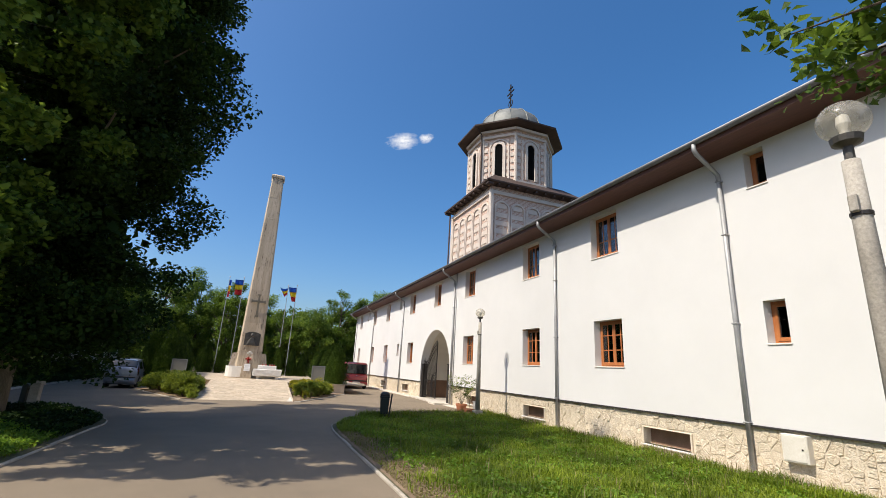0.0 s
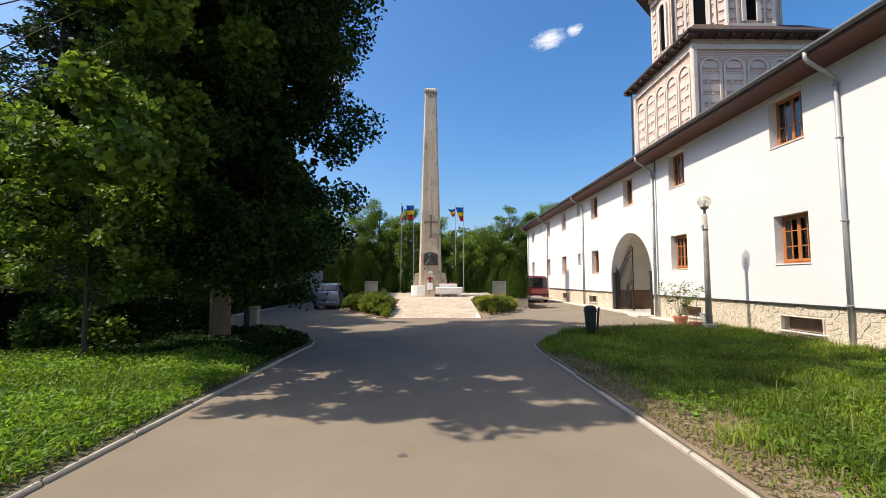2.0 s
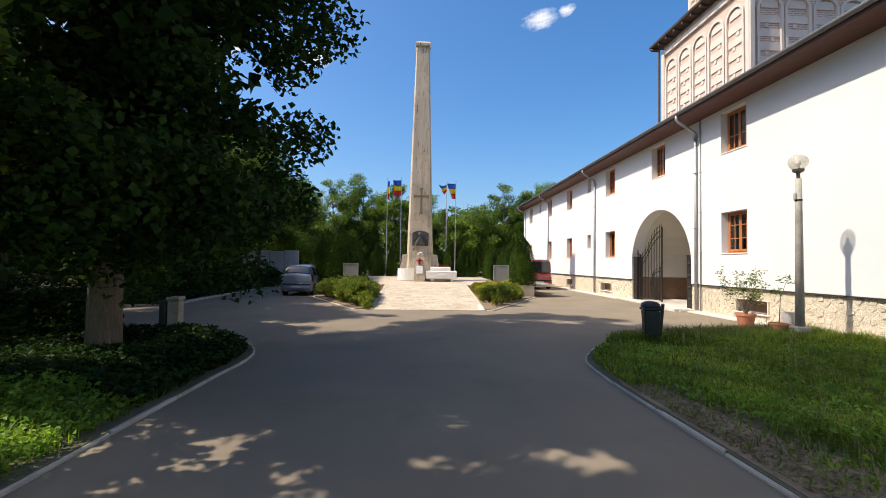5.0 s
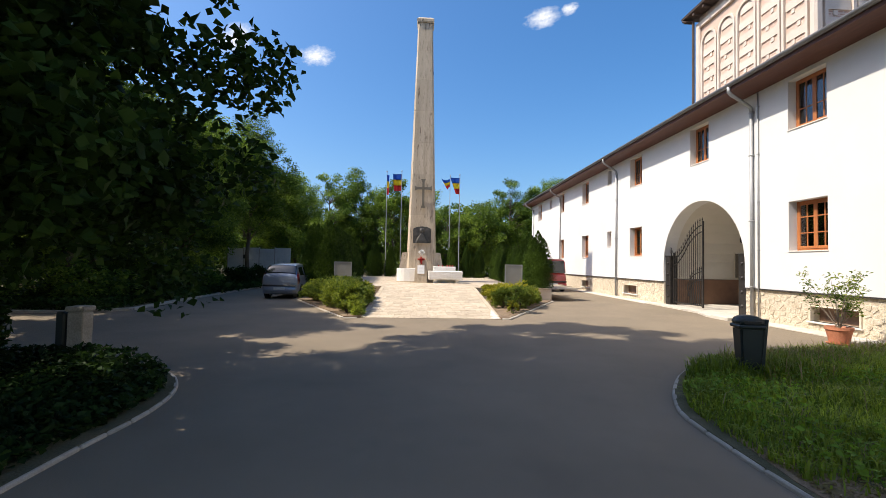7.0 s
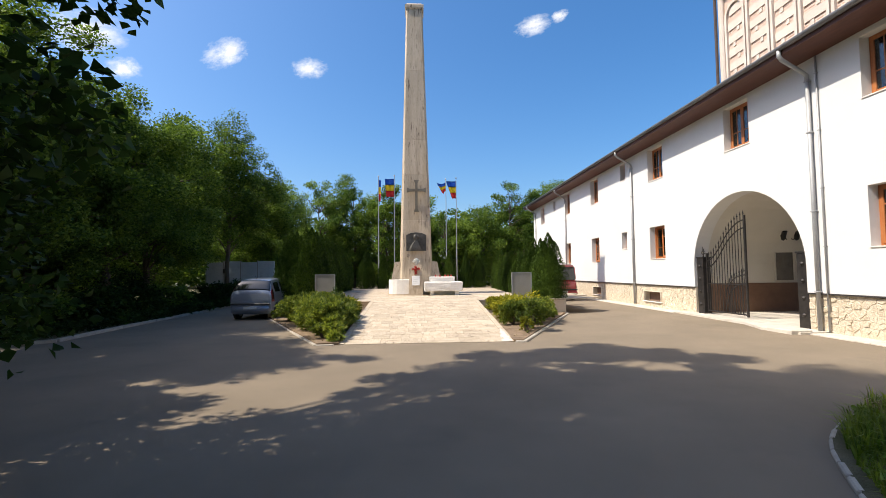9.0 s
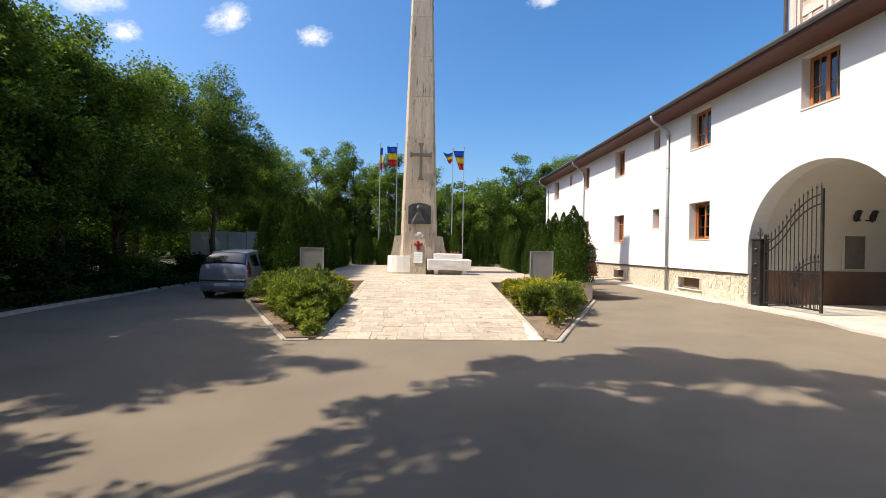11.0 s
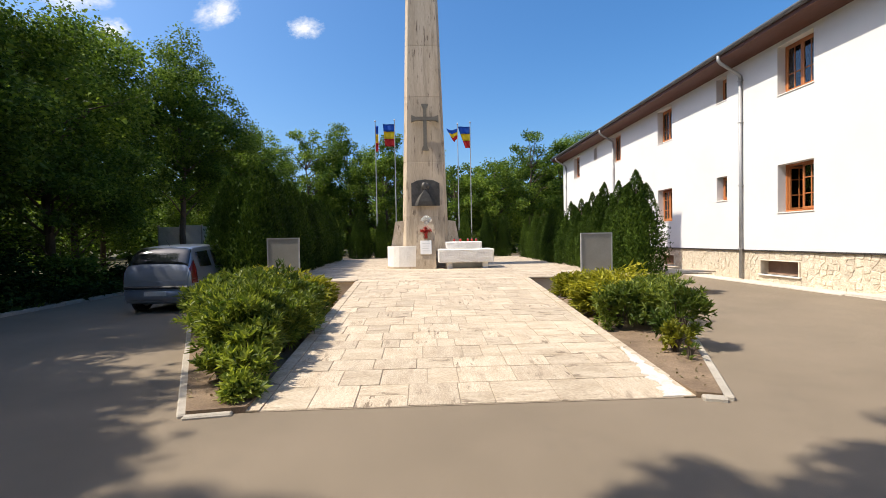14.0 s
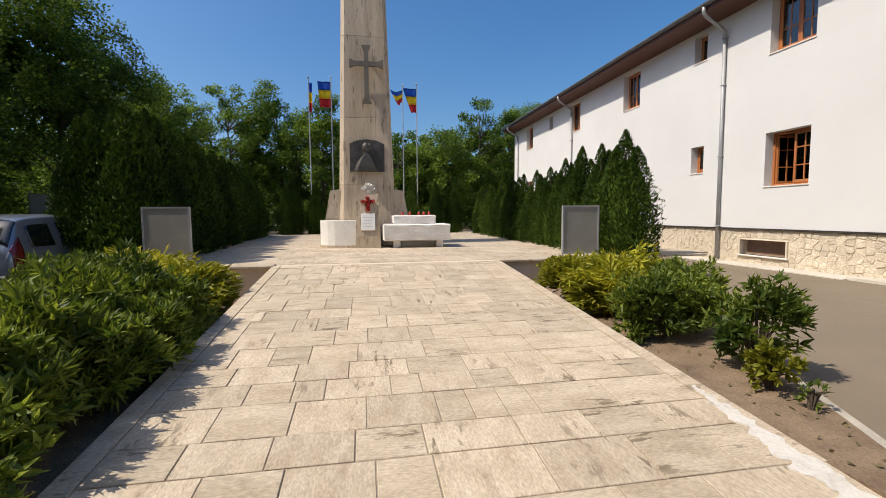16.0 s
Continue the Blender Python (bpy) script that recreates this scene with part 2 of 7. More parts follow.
def tube(bm, pts, radii, sides=8, caps=True):
    """A tapered round bar along points."""
    rings, pts = [], [Vector(p) for p in pts]
    for i, p in enumerate(pts):
        way = (pts[min(i + 1, len(pts) - 1)] - pts[max(i - 1, 0)]).normalized()
        side = way.cross(Vector((0, 0, 1)) if abs(way.z) < 0.9 else Vector((1, 0, 0))).normalized()
        up = side.cross(way)
        r = radii[i] if isinstance(radii, (list, tuple)) else radii
        rings.append([bm.verts.new(p + r * (math.cos(a) * side + math.sin(a) * up)) for a in (2 * math.pi * j / sides for j in range(sides))])
    for a, b in zip(rings, rings[1:]):
        for j in range(sides):
            bm.faces.new((a[j], a[(j + 1) % sides], b[(j + 1) % sides], b[j]))
    if caps:
        bm.faces.new(rings[0][::-1])
        bm.faces.new(rings[-1])
    return bm


def lathe(bm, profile, sides=20, at=(0, 0, 0), turn=0.0):
    """A turned body: (radius, height) pairs from the bottom up."""
    rings = []
    for r, z in profile:
        rings.append([bm.verts.new((at[0] + r * math.cos(turn + 2 * math.pi * j / sides), at[1] + r * math.sin(turn + 2 * math.pi * j / sides), at[2] + z)) for j in range(sides)])
    for a, b in zip(rings, rings[1:]):
        for j in range(sides):
            bm.faces.new((a[j], a[(j + 1) % sides], b[(j + 1) % sides], b[j]))
    bm.faces.new(rings[0][::-1])
    bm.faces.new(rings[-1])
    return bm


def prism(bm, outline, z0, z1):
    """A plate with an outline of (x, y) corners, counter-clockwise. z0 and z1 may be functions of x, y."""
    low = [bm.verts.new((x, y, z0(x, y) if callable(z0) else z0)) for x, y in outline]
    top = [bm.verts.new((x, y, z1(x, y) if callable(z1) else z1)) for x, y in outline]
    bm.faces.new(top)
    bm.faces.new(low[::-1])
    for i in range(len(outline)):
        j = (i + 1) % len(outline)
        bm.faces.new((low[i], low[j], top[j], top[i]))
    return bm


def loft(bm, loops, close=True):
    """Skin between loops of points of equal count."""
    rings = [[bm.verts.new(p) for p in loop] for loop in loops]
    n = len(rings[0])
    for a, b in zip(rings, rings[1:]):
        for j in range(n):
            bm.faces.new((a[j], a[(j + 1) % n], b[(j + 1) % n], b[j]))
    if close:
        bm.faces.new(rings[0][::-1])
        bm.faces.new(rings[-1])
    return bm


# ---- curves ----
def spline(rows, k):
    """Rows of numbers with k steps of a smooth curve between each pair."""
    rows = np.asarray(rows, float)
    ext = np.concatenate([2 * rows[:1] - rows[1:2], rows, 2 * rows[-1:] - rows[-2:-1]])
    out = []
    for i in range(len(rows) - 1):
        p0, p1, p2, p3 = ext[i:i + 4]
        for t in np.arange(k) / k:
            out.append(0.5 * (2 * p1 + (p2 - p0) * t + (2 * p0 - 5 * p1 + 4 * p2 - p3) * t * t + (3 * p1 - p0 - 3 * p2 + p3) * t ** 3))
    out.append(rows[-1])
    return np.array(out)


# ---- leaves ----
def leaves(rng, centres, length, width, up=0.5, out=None, droop=0.0):
    """Folded leaf blades at the given centres, as vertices and triangles. up: how far they lie flat."""
    n = len(centres)
    way = rng.normal(size=(n, 3))
    way[:, 2] = way[:, 2] * 0.5 - droop
    if out is not None:
        way = way * 0.55 + out
    way /= np.linalg.norm(way, axis=1)[:, None] + 1e-9
    nor = rng.normal(size=(n, 3))
    nor[:, 2] += up * 2.5
    side = np.cross(way, nor)
    side /= np.linalg.norm(side, axis=1)[:, None] + 1e-9
    nor = np.cross(side, way)
    ln = (length * rng.uniform(0.6, 1.25, n))[:, None]
    wd = (width * rng.uniform(0.6, 1.25, n))[:, None]
    base = centres - way * ln * 0.5
    tip = centres + way * ln * 0.5 - nor * ln * 0.12
    left = centres + side * wd * 0.5 + nor * wd * 0.14 - way * ln * 0.05
    right = centres - side * wd * 0.5 + nor * wd * 0.14 - way * ln * 0.05
    verts = np.stack([base, left, tip, right], 1).reshape(-1, 3)
    k = np.arange(n)[:, None] * 4
    return verts, np.concatenate([k + np.array([[0, 2, 1]]), k + np.array([[0, 3, 2]])])


def clumped(rng, clumps, radii, n, flat=0.75):
    """n points scattered in soft balls round the clump centres."""
    share = radii ** 2 / np.sum(radii ** 2)
    pick = rng.choice(len(clumps), n, p=share)
    off = rng.normal(size=(n, 3))
    off /= np.linalg.norm(off, axis=1)[:, None]
    off *= (rng.uniform(0, 1, n) ** 0.45)[:, None] * radii[pick][:, None]
    off[:, 2] *= flat
    lobe = rng.normal(0, 0.3, (len(clumps), 3)) * radii[:, None]
    return clumps[pick] + off + lobe[pick] * rng.uniform(-1.3, 1.3, n)[:, None]


def crown_clumps(rng, n, centre, radii, shell=0.4, bite=0.14):
    """Clump centres in an egg with an uneven skin."""
    d = rng.normal(size=(n, 3))
    d /= np.linalg.norm(d, axis=1)[:, None]
    r = rng.uniform(shell, 1, n) ** 0.6 * (1 + rng.normal(0, bite, n))
    r = np.clip(r, 0.1, 1.12)
    return np.asarray(centre) + d * r[:, None] * np.asarray(radii)


def tree(name, label, at, top, low, spread, seed, leaf, n=16000, size=0.2, clumps=70, trunk=0.17, bark=None, extra=(), shift=(0, 0), wide=0.6, spread_y=0, tight=0.3, category="tree", gap=None, inner=0):
    """A broadleaf tree: tapered trunk, limbs to its leaf clumps, and a crown of leaves with gaps."""
    rng = np.random.default_rng(seed)
    root = thing(name, label, category, at)
    mid, half = (top + low) / 2, (top - low) / 2
    cl = crown_clumps(rng, clumps, (shift[0], shift[1], mid), (spread, spread_y or spread, half))
    if len(extra):
        cl = np.concatenate([cl, np.asarray(extra, float)])
    if gap is not None:
        start, half_wide = Vector(gap[0]) - Vector(at), gap[1]
        keep = []
        for c in cl:
            v = Vector(c) - start
            along = -v.dot(SUN_TO)
            shades_wall = c[2] + (WALL_X - at[0] - c[0]) * SUN_TO.z / SUN_TO.x > -0.4
            keep.append(not (shades_wall or (along > 0.3 and (v + SUN_TO * along).length < half_wide)))
        cl = cl[np.array(keep)]
    rad = rng.uniform(0.5, 1.1, len(cl)) * spread * tight
    bm = bmesh.new()
    lean = rng.normal(0, 0.12, (6, 2))
    spine = [(lean[i][0] * i * 0.4, lean[i][1] * i * 0.4, top * 0.88 * i / 5) for i in range(6)]
    spine[0] = (0, 0, -0.15)
    tube(bm, spine, [trunk * f for f in (1.25, 0.95, 0.72, 0.5, 0.3, 0.1)], 9)
    tube(bm, [(0, 0, -0.15), (0, 0, 0.22)], [trunk * 1.7, trunk * 1.02], 9)
    part("trunk", bm, bark or BARK, root, smooth=True)
    single, bm = trunk > 0.18, bmesh.new()
    for c in (cl[:clumps] if trunk < 0.1 else cl)[:: max(1, len(cl) // 30)]:
        start = max(low * 0.75, min(top * 0.7, c[2] - 0.5 * math.hypot(c[0], c[1]) - 0.2))
        k = start / (top * 0.88) * 5
        i = min(int(k), 4)
        s = Vector(spine[i]).lerp(Vector(spine[i + 1]), k - i)
        e = Vector(c)
        m = s.lerp(e, 0.5) + Vector((0, 0, 0.15 * (e - s).length)) + Vector(rng.normal(0, 0.12, 3))
        tube(bm, [s, m, e], [trunk * 0.34, trunk * 0.2, trunk * 0.05], 5, False)
        if single:
            part("limb", bm, bark or BARK, root, smooth=True)
            bm = bmesh.new()
    if single:
        bm.free()
    else:
        tagged(part("twig_mass", bm, bark or BARK, root, smooth=True), kind="stuff")
    pts = clumped(rng, cl, rad, n)
    pts[:, 2] = np.maximum(pts[:, 2], 0.35)
    v, f = leaves(rng, pts, size, size * wide * 1.3, 0.45, droop=0.25)
    part("crown", raw_mesh("crown", v, f), leaf, root)
    # Hidden large leaf cards, added inside the crown to block light.
    if inner:
        hub = np.array([shift[0], shift[1], mid])
        deep = hub + (pts[rng.integers(0, len(pts), inner)] - hub) * rng.uniform(0.4, 0.82, inner)[:, None]
        v, f = leaves(rng, deep, 0.26, 0.21, 0.3)
        tagged(part("inner_filler", raw_mesh("inner_filler", v, f), leaf, root), kind="stuff")
    return root


def spruce(name, label, at, top, low, spread, seed, n=12000, leaf=None, category="conifer"):
    """A conifer with tiers of drooping boughs."""
    rng = np.random.default_rng(seed)
    root = thing(name, label, category, at)
    part("trunk", tube(bmesh.new(), [(0, 0, -0.1), (0, 0, top)], [0.17, 0.02], 8), BARK, root)
    bm, pts, outs = bmesh.new(), [], []
    boughs = 150
    for i in range(boughs):
        h = low + (top - low) * (i / boughs) ** 0.9
        a = rng.uniform(0, 2 * math.pi)
        ln = spread * (1 - (h - low) / (top - low)) ** 0.85 * rng.uniform(0.7, 1.1) + 0.15
        d = np.array([math.cos(a), math.sin(a), 0])
        s = np.array([0, 0, h])
        e = s + d * ln + np.array([0, 0, -0.25 * ln])
        tube(bm, [s, (s + e) / 2 + np.array([0, 0, 0.05 * ln]), e], [0.03, 0.02, 0.006], 4, False)
        k = int(n / boughs * (0.3 + ln / spread))
        u = rng.uniform(0.1, 1, k)[:, None]
        p = s + (e - s) * u + rng.normal(0, 1, (k, 3)) * np.array([0.16, 0.16, 0.09]) * (1.1 - 0.4 * u) * max(ln * 0.5, 0.4)
        pts.append(p)
        outs.append(np.repeat(d[None], k, 0) - np.array([0, 0, 0.3]))
    tagged(part("bough_mass", bm, BARK, root), kind="stuff")
    v, f = leaves(rng, np.concatenate(pts), 0.22, 0.06, 0.4, np.concatenate(outs))
    part("crown", raw_mesh("crown", v, f), leaf or CONIFER, root)
    return root


def thuja_mesh(seed, height, radius, n):
    """The sprays of a flame-shaped thuja, made of several close spires."""
    rng = np.random.default_rng(seed)
    spires = 7
    pick = rng.integers(0, spires, n)
    sa = rng.uniform(0, 2 * math.pi, spires) + np.arange(spires) * 2 * math.pi / (spires - 1)
    sr = np.where(np.arange(spires) == 0, 0, radius * rng.uniform(0.34, 0.5, spires))
    sh = np.where(np.arange(spires) == 0, 1.0, rng.uniform(0.72, 0.97, spires))
    a = rng.uniform(0, 2 * math.pi, n)
    h = rng.uniform(0, 1, n) ** 0.9
    prof = np.minimum(1, (1 - h) ** 0.7 * 1.5) * (0.8 + 0.2 * np.minimum(1, h * 5))
    lump = 1 + 0.12 * np.sin(a * 4 + h * 11 + pick) + 0.1 * np.sin(a * 9 - h * 27)
    r = radius * 0.58 * prof * lump * rng.uniform(0.5, 1.05, n) ** 0.6
    close = 1 - 0.35 * h
    pts = np.stack([sr[pick] * np.cos(sa[pick]) * close + r * np.cos(a), sr[pick] * np.sin(sa[pick]) * close + r * np.sin(a), 0.03 + h * height * sh[pick]], 1)
    out = np.stack([np.cos(a) * 0.5, np.sin(a) * 0.5, np.full(n, 1.15)], 1)
    v, f = leaves(rng, pts, 0.075, 0.023, 0.0, out)
    v[:, 2] = np.maximum(v[:, 2], 0.0)
    return raw_mesh("sprays", v, f)

# ---- ground ----
tagged(part("ground", prism(bmesh.new(), [(-700, -700), (700, -700), (700, 700), (-700, 700)], -0.5, -0.03), TURF), "dark turf and soil between trees", "ground", kind="structure")
ROAD_EDGE = [(-40, -40), (7.0, -40), (7.0, 44), (6.5, 60), (-9.3, 60), (-9.6, 44), (-9.9, 30), (-9.6, 22), (-9.4, 19.6), (-10.2, 18.8), (-14, 18.6), (-40, 18.6)]
tagged(part("road", prism(bmesh.new(), ROAD_EDGE, -0.3, 0.0), ASPHALT), "worn grey asphalt drive with faint stains", "road", kind="structure")


RIGHT_EDGE = [(0.78, -12), (0.78, 10.2), (0.86, 11.2), (1.05, 11.75), (1.4, 12.35), (1.9, 13.0), (2.6, 13.52), (3.4, 13.85), (4.6, 14.15), (6.0, 14.5), (7.05, 14.7)]
LEFT_EDGE = [(-4.12, -12), (-4.12, 10.6), (-4.1, 11.4), (-4.25, 12.1), (-4.62, 12.7), (-5.2, 13.1), (-6.2, 13.3), (-9, 13.4), (-40, 13.6)]
RIGHT_EDGE = RIGHT_EDGE[:1] + [(float(a), float(b)) for a, b in spline(RIGHT_EDGE[1:], 3)]
LEFT_EDGE = LEFT_EDGE[:1] + [(float(a), float(b)) for a, b in spline(LEFT_EDGE[1:7], 3)] + LEFT_EDGE[7:]
tagged(part("lawn_bed", prism(bmesh.new(), RIGHT_EDGE + [(7.12, -12)], -0.05, 0.035), TURF), "earth under the lawn beside the white building", "ground", kind="structure")
tagged(part("verge_bed", prism(bmesh.new(), (LEFT_EDGE + [(-40, -12)])[::-1], -0.05, 0.035), TURF), "earth under the planted verge", "ground", kind="structure")
tagged(part("park_bed", prism(bmesh.new(), [(-40, 18.7), (-14, 18.7), (-10.3, 18.9), (-9.55, 19.7), (-9.75, 22), (-10.05, 30), (-9.75, 44), (-9.45, 60), (-40, 60)], -0.05, 0.05), TURF), "shaded earth of the wooded park", "ground", kind="structure")


def kerb_stone_mesh(a, b, w, h):
    d = Vector((b[0] - a[0], b[1] - a[1], 0))
    ln = d.length - 0.012
    return box(bmesh.new(), -ln / 2, ln / 2, -w / 2, w / 2, -0.1, h, bevel=0.012), math.degrees(math.atan2(d.y, d.x)), ((a[0] + b[0]) / 2, (a[1] + b[1]) / 2)


def kerb(name, label, edge, step=1.0, w=0.05, h=0.034, y_from=-4.0):
    """A row of kerb stones along a line, each a stone of its own."""
    root = thing(name, label, "kerb", kind="structure")
    rng = random.Random(5)
    pts = []
    for (x0, y0), (x1, y1) in zip(edge, edge[1:]):
        n = max(1, round(math.hypot(x1 - x0, y1 - y0) / step))
        pts += [(x0 + (x1 - x0) * i / n, y0 + (y1 - y0) * i / n) for i in range(n)]
    pts.append(edge[-1])
    for a, b in zip(pts, pts[1:]):
        if max(a[1], b[1]) < y_from or min(a[0], b[0]) < -22:
            continue
        bm, turn, mid = kerb_stone_mesh(a, b, w, h)
        ob = part("kerb_stone", bm, KERB, root)
        ob.matrix_world = pose(mid[0], mid[1], rng.uniform(-0.006, 0.003), 0, rng.uniform(-0.3, 0.3), turn + rng.uniform(-0.3, 0.3))
    return root


tagged(part("worn_edge", prism(bmesh.new(), [(0.82, -12), (1.5, -12), (1.75, 1.0), (1.55, 2.2), (1.9, 3.4), (1.7, 4.6), (2.05, 5.6), (1.6, 6.6), (1.75, 7.6), (1.35, 8.6), (1.25, 9.8), (0.95, 10.8), (0.82, 10.0)], 0.02, 0.041), SOIL), "bare dusty soil along the lawn kerb", "ground", kind="structure")
for px, py, r, label in ((-3.0, 3.75, 0.2, "round dark patch in the asphalt"), (-1.25, 3.3, 0.06, "small dark oil spot on the asphalt"), (-1.6, 5.2, 0.05, "small dark oil spot on the asphalt")):
    rp = random.Random(int(px * 100))
    ring = [(px + r * rp.uniform(0.7, 1.15) * math.cos(k * 0.449), py + r * 0.75 * rp.uniform(0.7, 1.15) * math.sin(k * 0.449)) for k in range(14)]
    tagged(part("asphalt_patch", prism(bmesh.new(), ring, -0.01, 0.003), surf("tar_%d" % int(abs(px) * 100), (0.07, 0.06, 0.05), (0.12, 0.1, 0.085), 9, 90, 0.85, 0.4, 0.004)), label, "road patch", kind="structure")
kerb("kerb_lawn", "narrow worn concrete kerb round the lawn", RIGHT_EDGE)
kerb("kerb_verge", "narrow worn concrete kerb along the verge", LEFT_EDGE)
kerb("kerb_park", "low concrete kerb along the wooded park", [(-22, 18.65), (-14, 18.6), (-10.25, 18.8), (-9.45, 19.6), (-9.65, 22), (-9.95, 30), (-9.65, 44)], 1.5, 0.12, 0.07)

# pale paving strip along the foot of the building
strip = thing("pavement", "pale concrete paving strip at the foot of the building", "pavement", kind="structure")
for y0 in np.arange(-6, 43.4, 1.3):
    wide = 0.42 if y0 < 14 else 0.5
    if 18.6 < y0 + 0.65 < 24.0:
        continue
    part("paving_slab", box(bmesh.new(), 7.42 - wide, 7.44, y0 + 0.006, y0 + 1.294, -0.2, 0.03, bevel=0.01), PAVE, strip)
part("paving_slab", prism(bmesh.new(), [(6.72, 18.7), (7.9, 18.7), (7.9, 23.9), (7.0, 23.9), (6.9, 20.6), (6.55, 19.6)], -0.2, 0.05), PAVE, strip)
part("paving_slab", box(bmesh.new(), 6.55, 7.05, 18.75, 19.45, -0.1, 0.09, bevel=0.015), PAVE, strip)

# ---- the long white building ----
WX, WB, WTOP, Y_END = WALL_X, 7.85, 6.35, 43.2
UP, LO = (4.86, 6.1), (1.86, 3.08)
BIG = [7.88, 11.6, 16.66, 25.08, 31.0, 35.2, 40.6]
SPANS = [(y, y + (1.06 if y < 30 else 0.98)) for y in BIG]
OPEN = [(a, b, *LO) for a, b in SPANS] + [(a, b, *UP) for a, b in SPANS] + [(20.79, 21.77, *UP)]
SMALL = [(3.93, 4.32, 2.32, 3.1), (3.93, 4.32, 5.36, 6.12), (28.05, 28.52, 2.36, 3.09), (28.05, 28.52, 5.38, 6.1), (38.0, 38.42, 5.4, 6.05), (-3.2, -2.2, *LO), (-3.2, -2.2, *UP), (0.3, 1.3, *LO), (0.3, 1.3, *UP)]
VENTS = [(6.12, 7.4, 0.17, 0.52), (11.36, 12.62, 0.22, 0.56), (15.95, 17.15, 0.22, 0.56), (25.49, 26.75, 0.24, 0.6), (30.9, 32.0, 0.24, 0.6), (36.6, 37.7, 0.24, 0.6)]
ARCH = (19.22, 23.42)
ARCH_C, ARCH_R, ARCH_Z = 21.32, 2.1, 1.5


def arch_z(y):
    return ARCH_Z + ARCH_R * math.sqrt(max(0.0, 1 - ((y - ARCH_C) / ARCH_R) ** 2))


def wall_with_holes(y0, y1, z0, z1, x0, x1, holes, arch=True):
    """A thick wall with rectangular openings and the gateway arch through it."""
    bm = bmesh.new()
    ys = sorted({y0, y1} | {v for h in holes for v in h[:2] if y0 < v < y1})
    if arch:
        ys = sorted(set(ys) | {ARCH_C - ARCH_R * math.cos(math.pi * i / 32) for i in range(33)})
    for a, b in zip(ys, ys[1:]):
        m = (a + b) / 2
        cuts = sorted((h[2], h[3]) for h in holes if h[0] < m < h[1])
        low = (z0, z0)
        if arch and ARCH[0] - 0.001 <= m <= ARCH[1] + 0.001:
            low = (arch_z(a), arch_z(b))
            low = (max(low[0], z0), max(low[1], z0))
            if min(low) >= z1 - 0.01:
                continue
        spans, at = [], low
        for c0, c1 in cuts:
            if c0 > min(at):
                spans.append((at, (c0, c0)))
            at = (c1, c1)
        spans.append((at, (z1, z1)))
        for (p, q), (r, s) in spans:
            v = [bm.verts.new(c) for c in ((x0, a, p), (x0, b, q), (x0, b, s), (x0, a, r), (x1, a, p), (x1, b, q), (x1, b, s), (x1, a, r))]
            for f in ((3, 2, 1, 0), (4, 5, 6, 7), (0, 1, 5, 4), (2, 3, 7, 6), (1, 2, 6, 5), (3, 0, 4, 7)):
                bm.faces.new([v[i] for i in f])
    bmesh.ops.remove_doubles(bm, verts=bm.verts, dist=0.0005)
    inner = [f for f in bm.faces if all(len(e.link_faces) > 2 for e in f.edges)]
    bmesh.ops.delete(bm, geom=inner, context="FACES_ONLY")
    bmesh.ops.recalc_face_normals(bm, faces=bm.faces)
    return bm


tagged(part("wall_west", wall_with_holes(-9, Y_END, 0.88, WTOP, WX, WB, OPEN + SMALL), PLASTER), "smooth white rendered wall with two rows of windows", "wall", kind="structure")
plinth = tagged(part("plinth_backing", wall_with_holes(-9, Y_END, -0.1, 0.86, WX + 0.03, WB, VENTS), PLINTH_MORTAR), "sandy mortar behind the rubble stone plinth", "plinth", kind="structure")
line_bm = boxes((WX - 0.035, WX + 0.05, -9, ARCH[0] - 0.02, 0.855, 0.885), (WX - 0.035, WX + 0.05, ARCH[1] + 0.02, Y_END, 0.855, 0.885))
tagged(part("trim", line_bm, DARK_LINE), "dark metal drip edge above the stone plinth", "trim", kind="structure")
tagged(part("wall_north", boxes((WX, 15.5, Y_END, Y_END + 0.4, -0.1, WTOP)), PLASTER), "white rendered end wall", "wall", kind="structure")
tagged(part("wall_south", boxes((WX, 15.5, -9.4, -9, -0.1, WTOP)), PLASTER), "white rendered end wall", "wall", kind="structure")
back = wall_with_holes(-9, Y_END, -0.1, WTOP, 15.1, 15.5, [])
tagged(part("wall_east", back, PLASTER), "white rendered courtyard wall", "wall", kind="structure")
room = boxes((WB + 0.002, 15.1, -9, 19.0, 0.4, 0.6), (WB + 0.002, 15.1, 23.56, Y_END, 0.4, 0.6), (WB + 0.002, 15.1, -9, Y_END, 3.75, 3.95), (10.6, 10.75, -9, 18.9, 0.6, 3.75), (10.6, 10.75, 23.7, Y_END, 0.6, 3.75), (10.6, 10.75, -9, Y_END, 3.95, 6.3))
tagged(part("floor", room, ROOM), "dim rooms behind the windows", "floor", kind="structure")
tagged(part("ceiling", boxes((WB + 0.002, 15.1, -9, Y_END, 6.3, 6.4)), ROOM), "plain ceiling of the upper rooms", "ceiling", kind="structure")

# passage behind the gateway
bm = bmesh.new()
box(bm, WB + 0.002, 15.1, 18.9, 19.16, 0.0, 3.75)
box(bm, WB + 0.002, 15.1, 23.45, 23.66, 0.0, 3.75)
ring = [ARCH_C - 2.13 * math.cos(math.pi * i / 16) for i in range(17)]
for a, b in zip(ring, ring[1:]):
    za, zb = (1.5 + 2.13 * math.sqrt(max(0, 1 - ((v - ARCH_C) / 2.135) ** 2)) for v in (a, b))
    loft(bm, [[(x, a, za), (x, b, zb), (x, b, 3.74), (x, a, 3.74)] for x in (WB + 0.003, 15.09)])
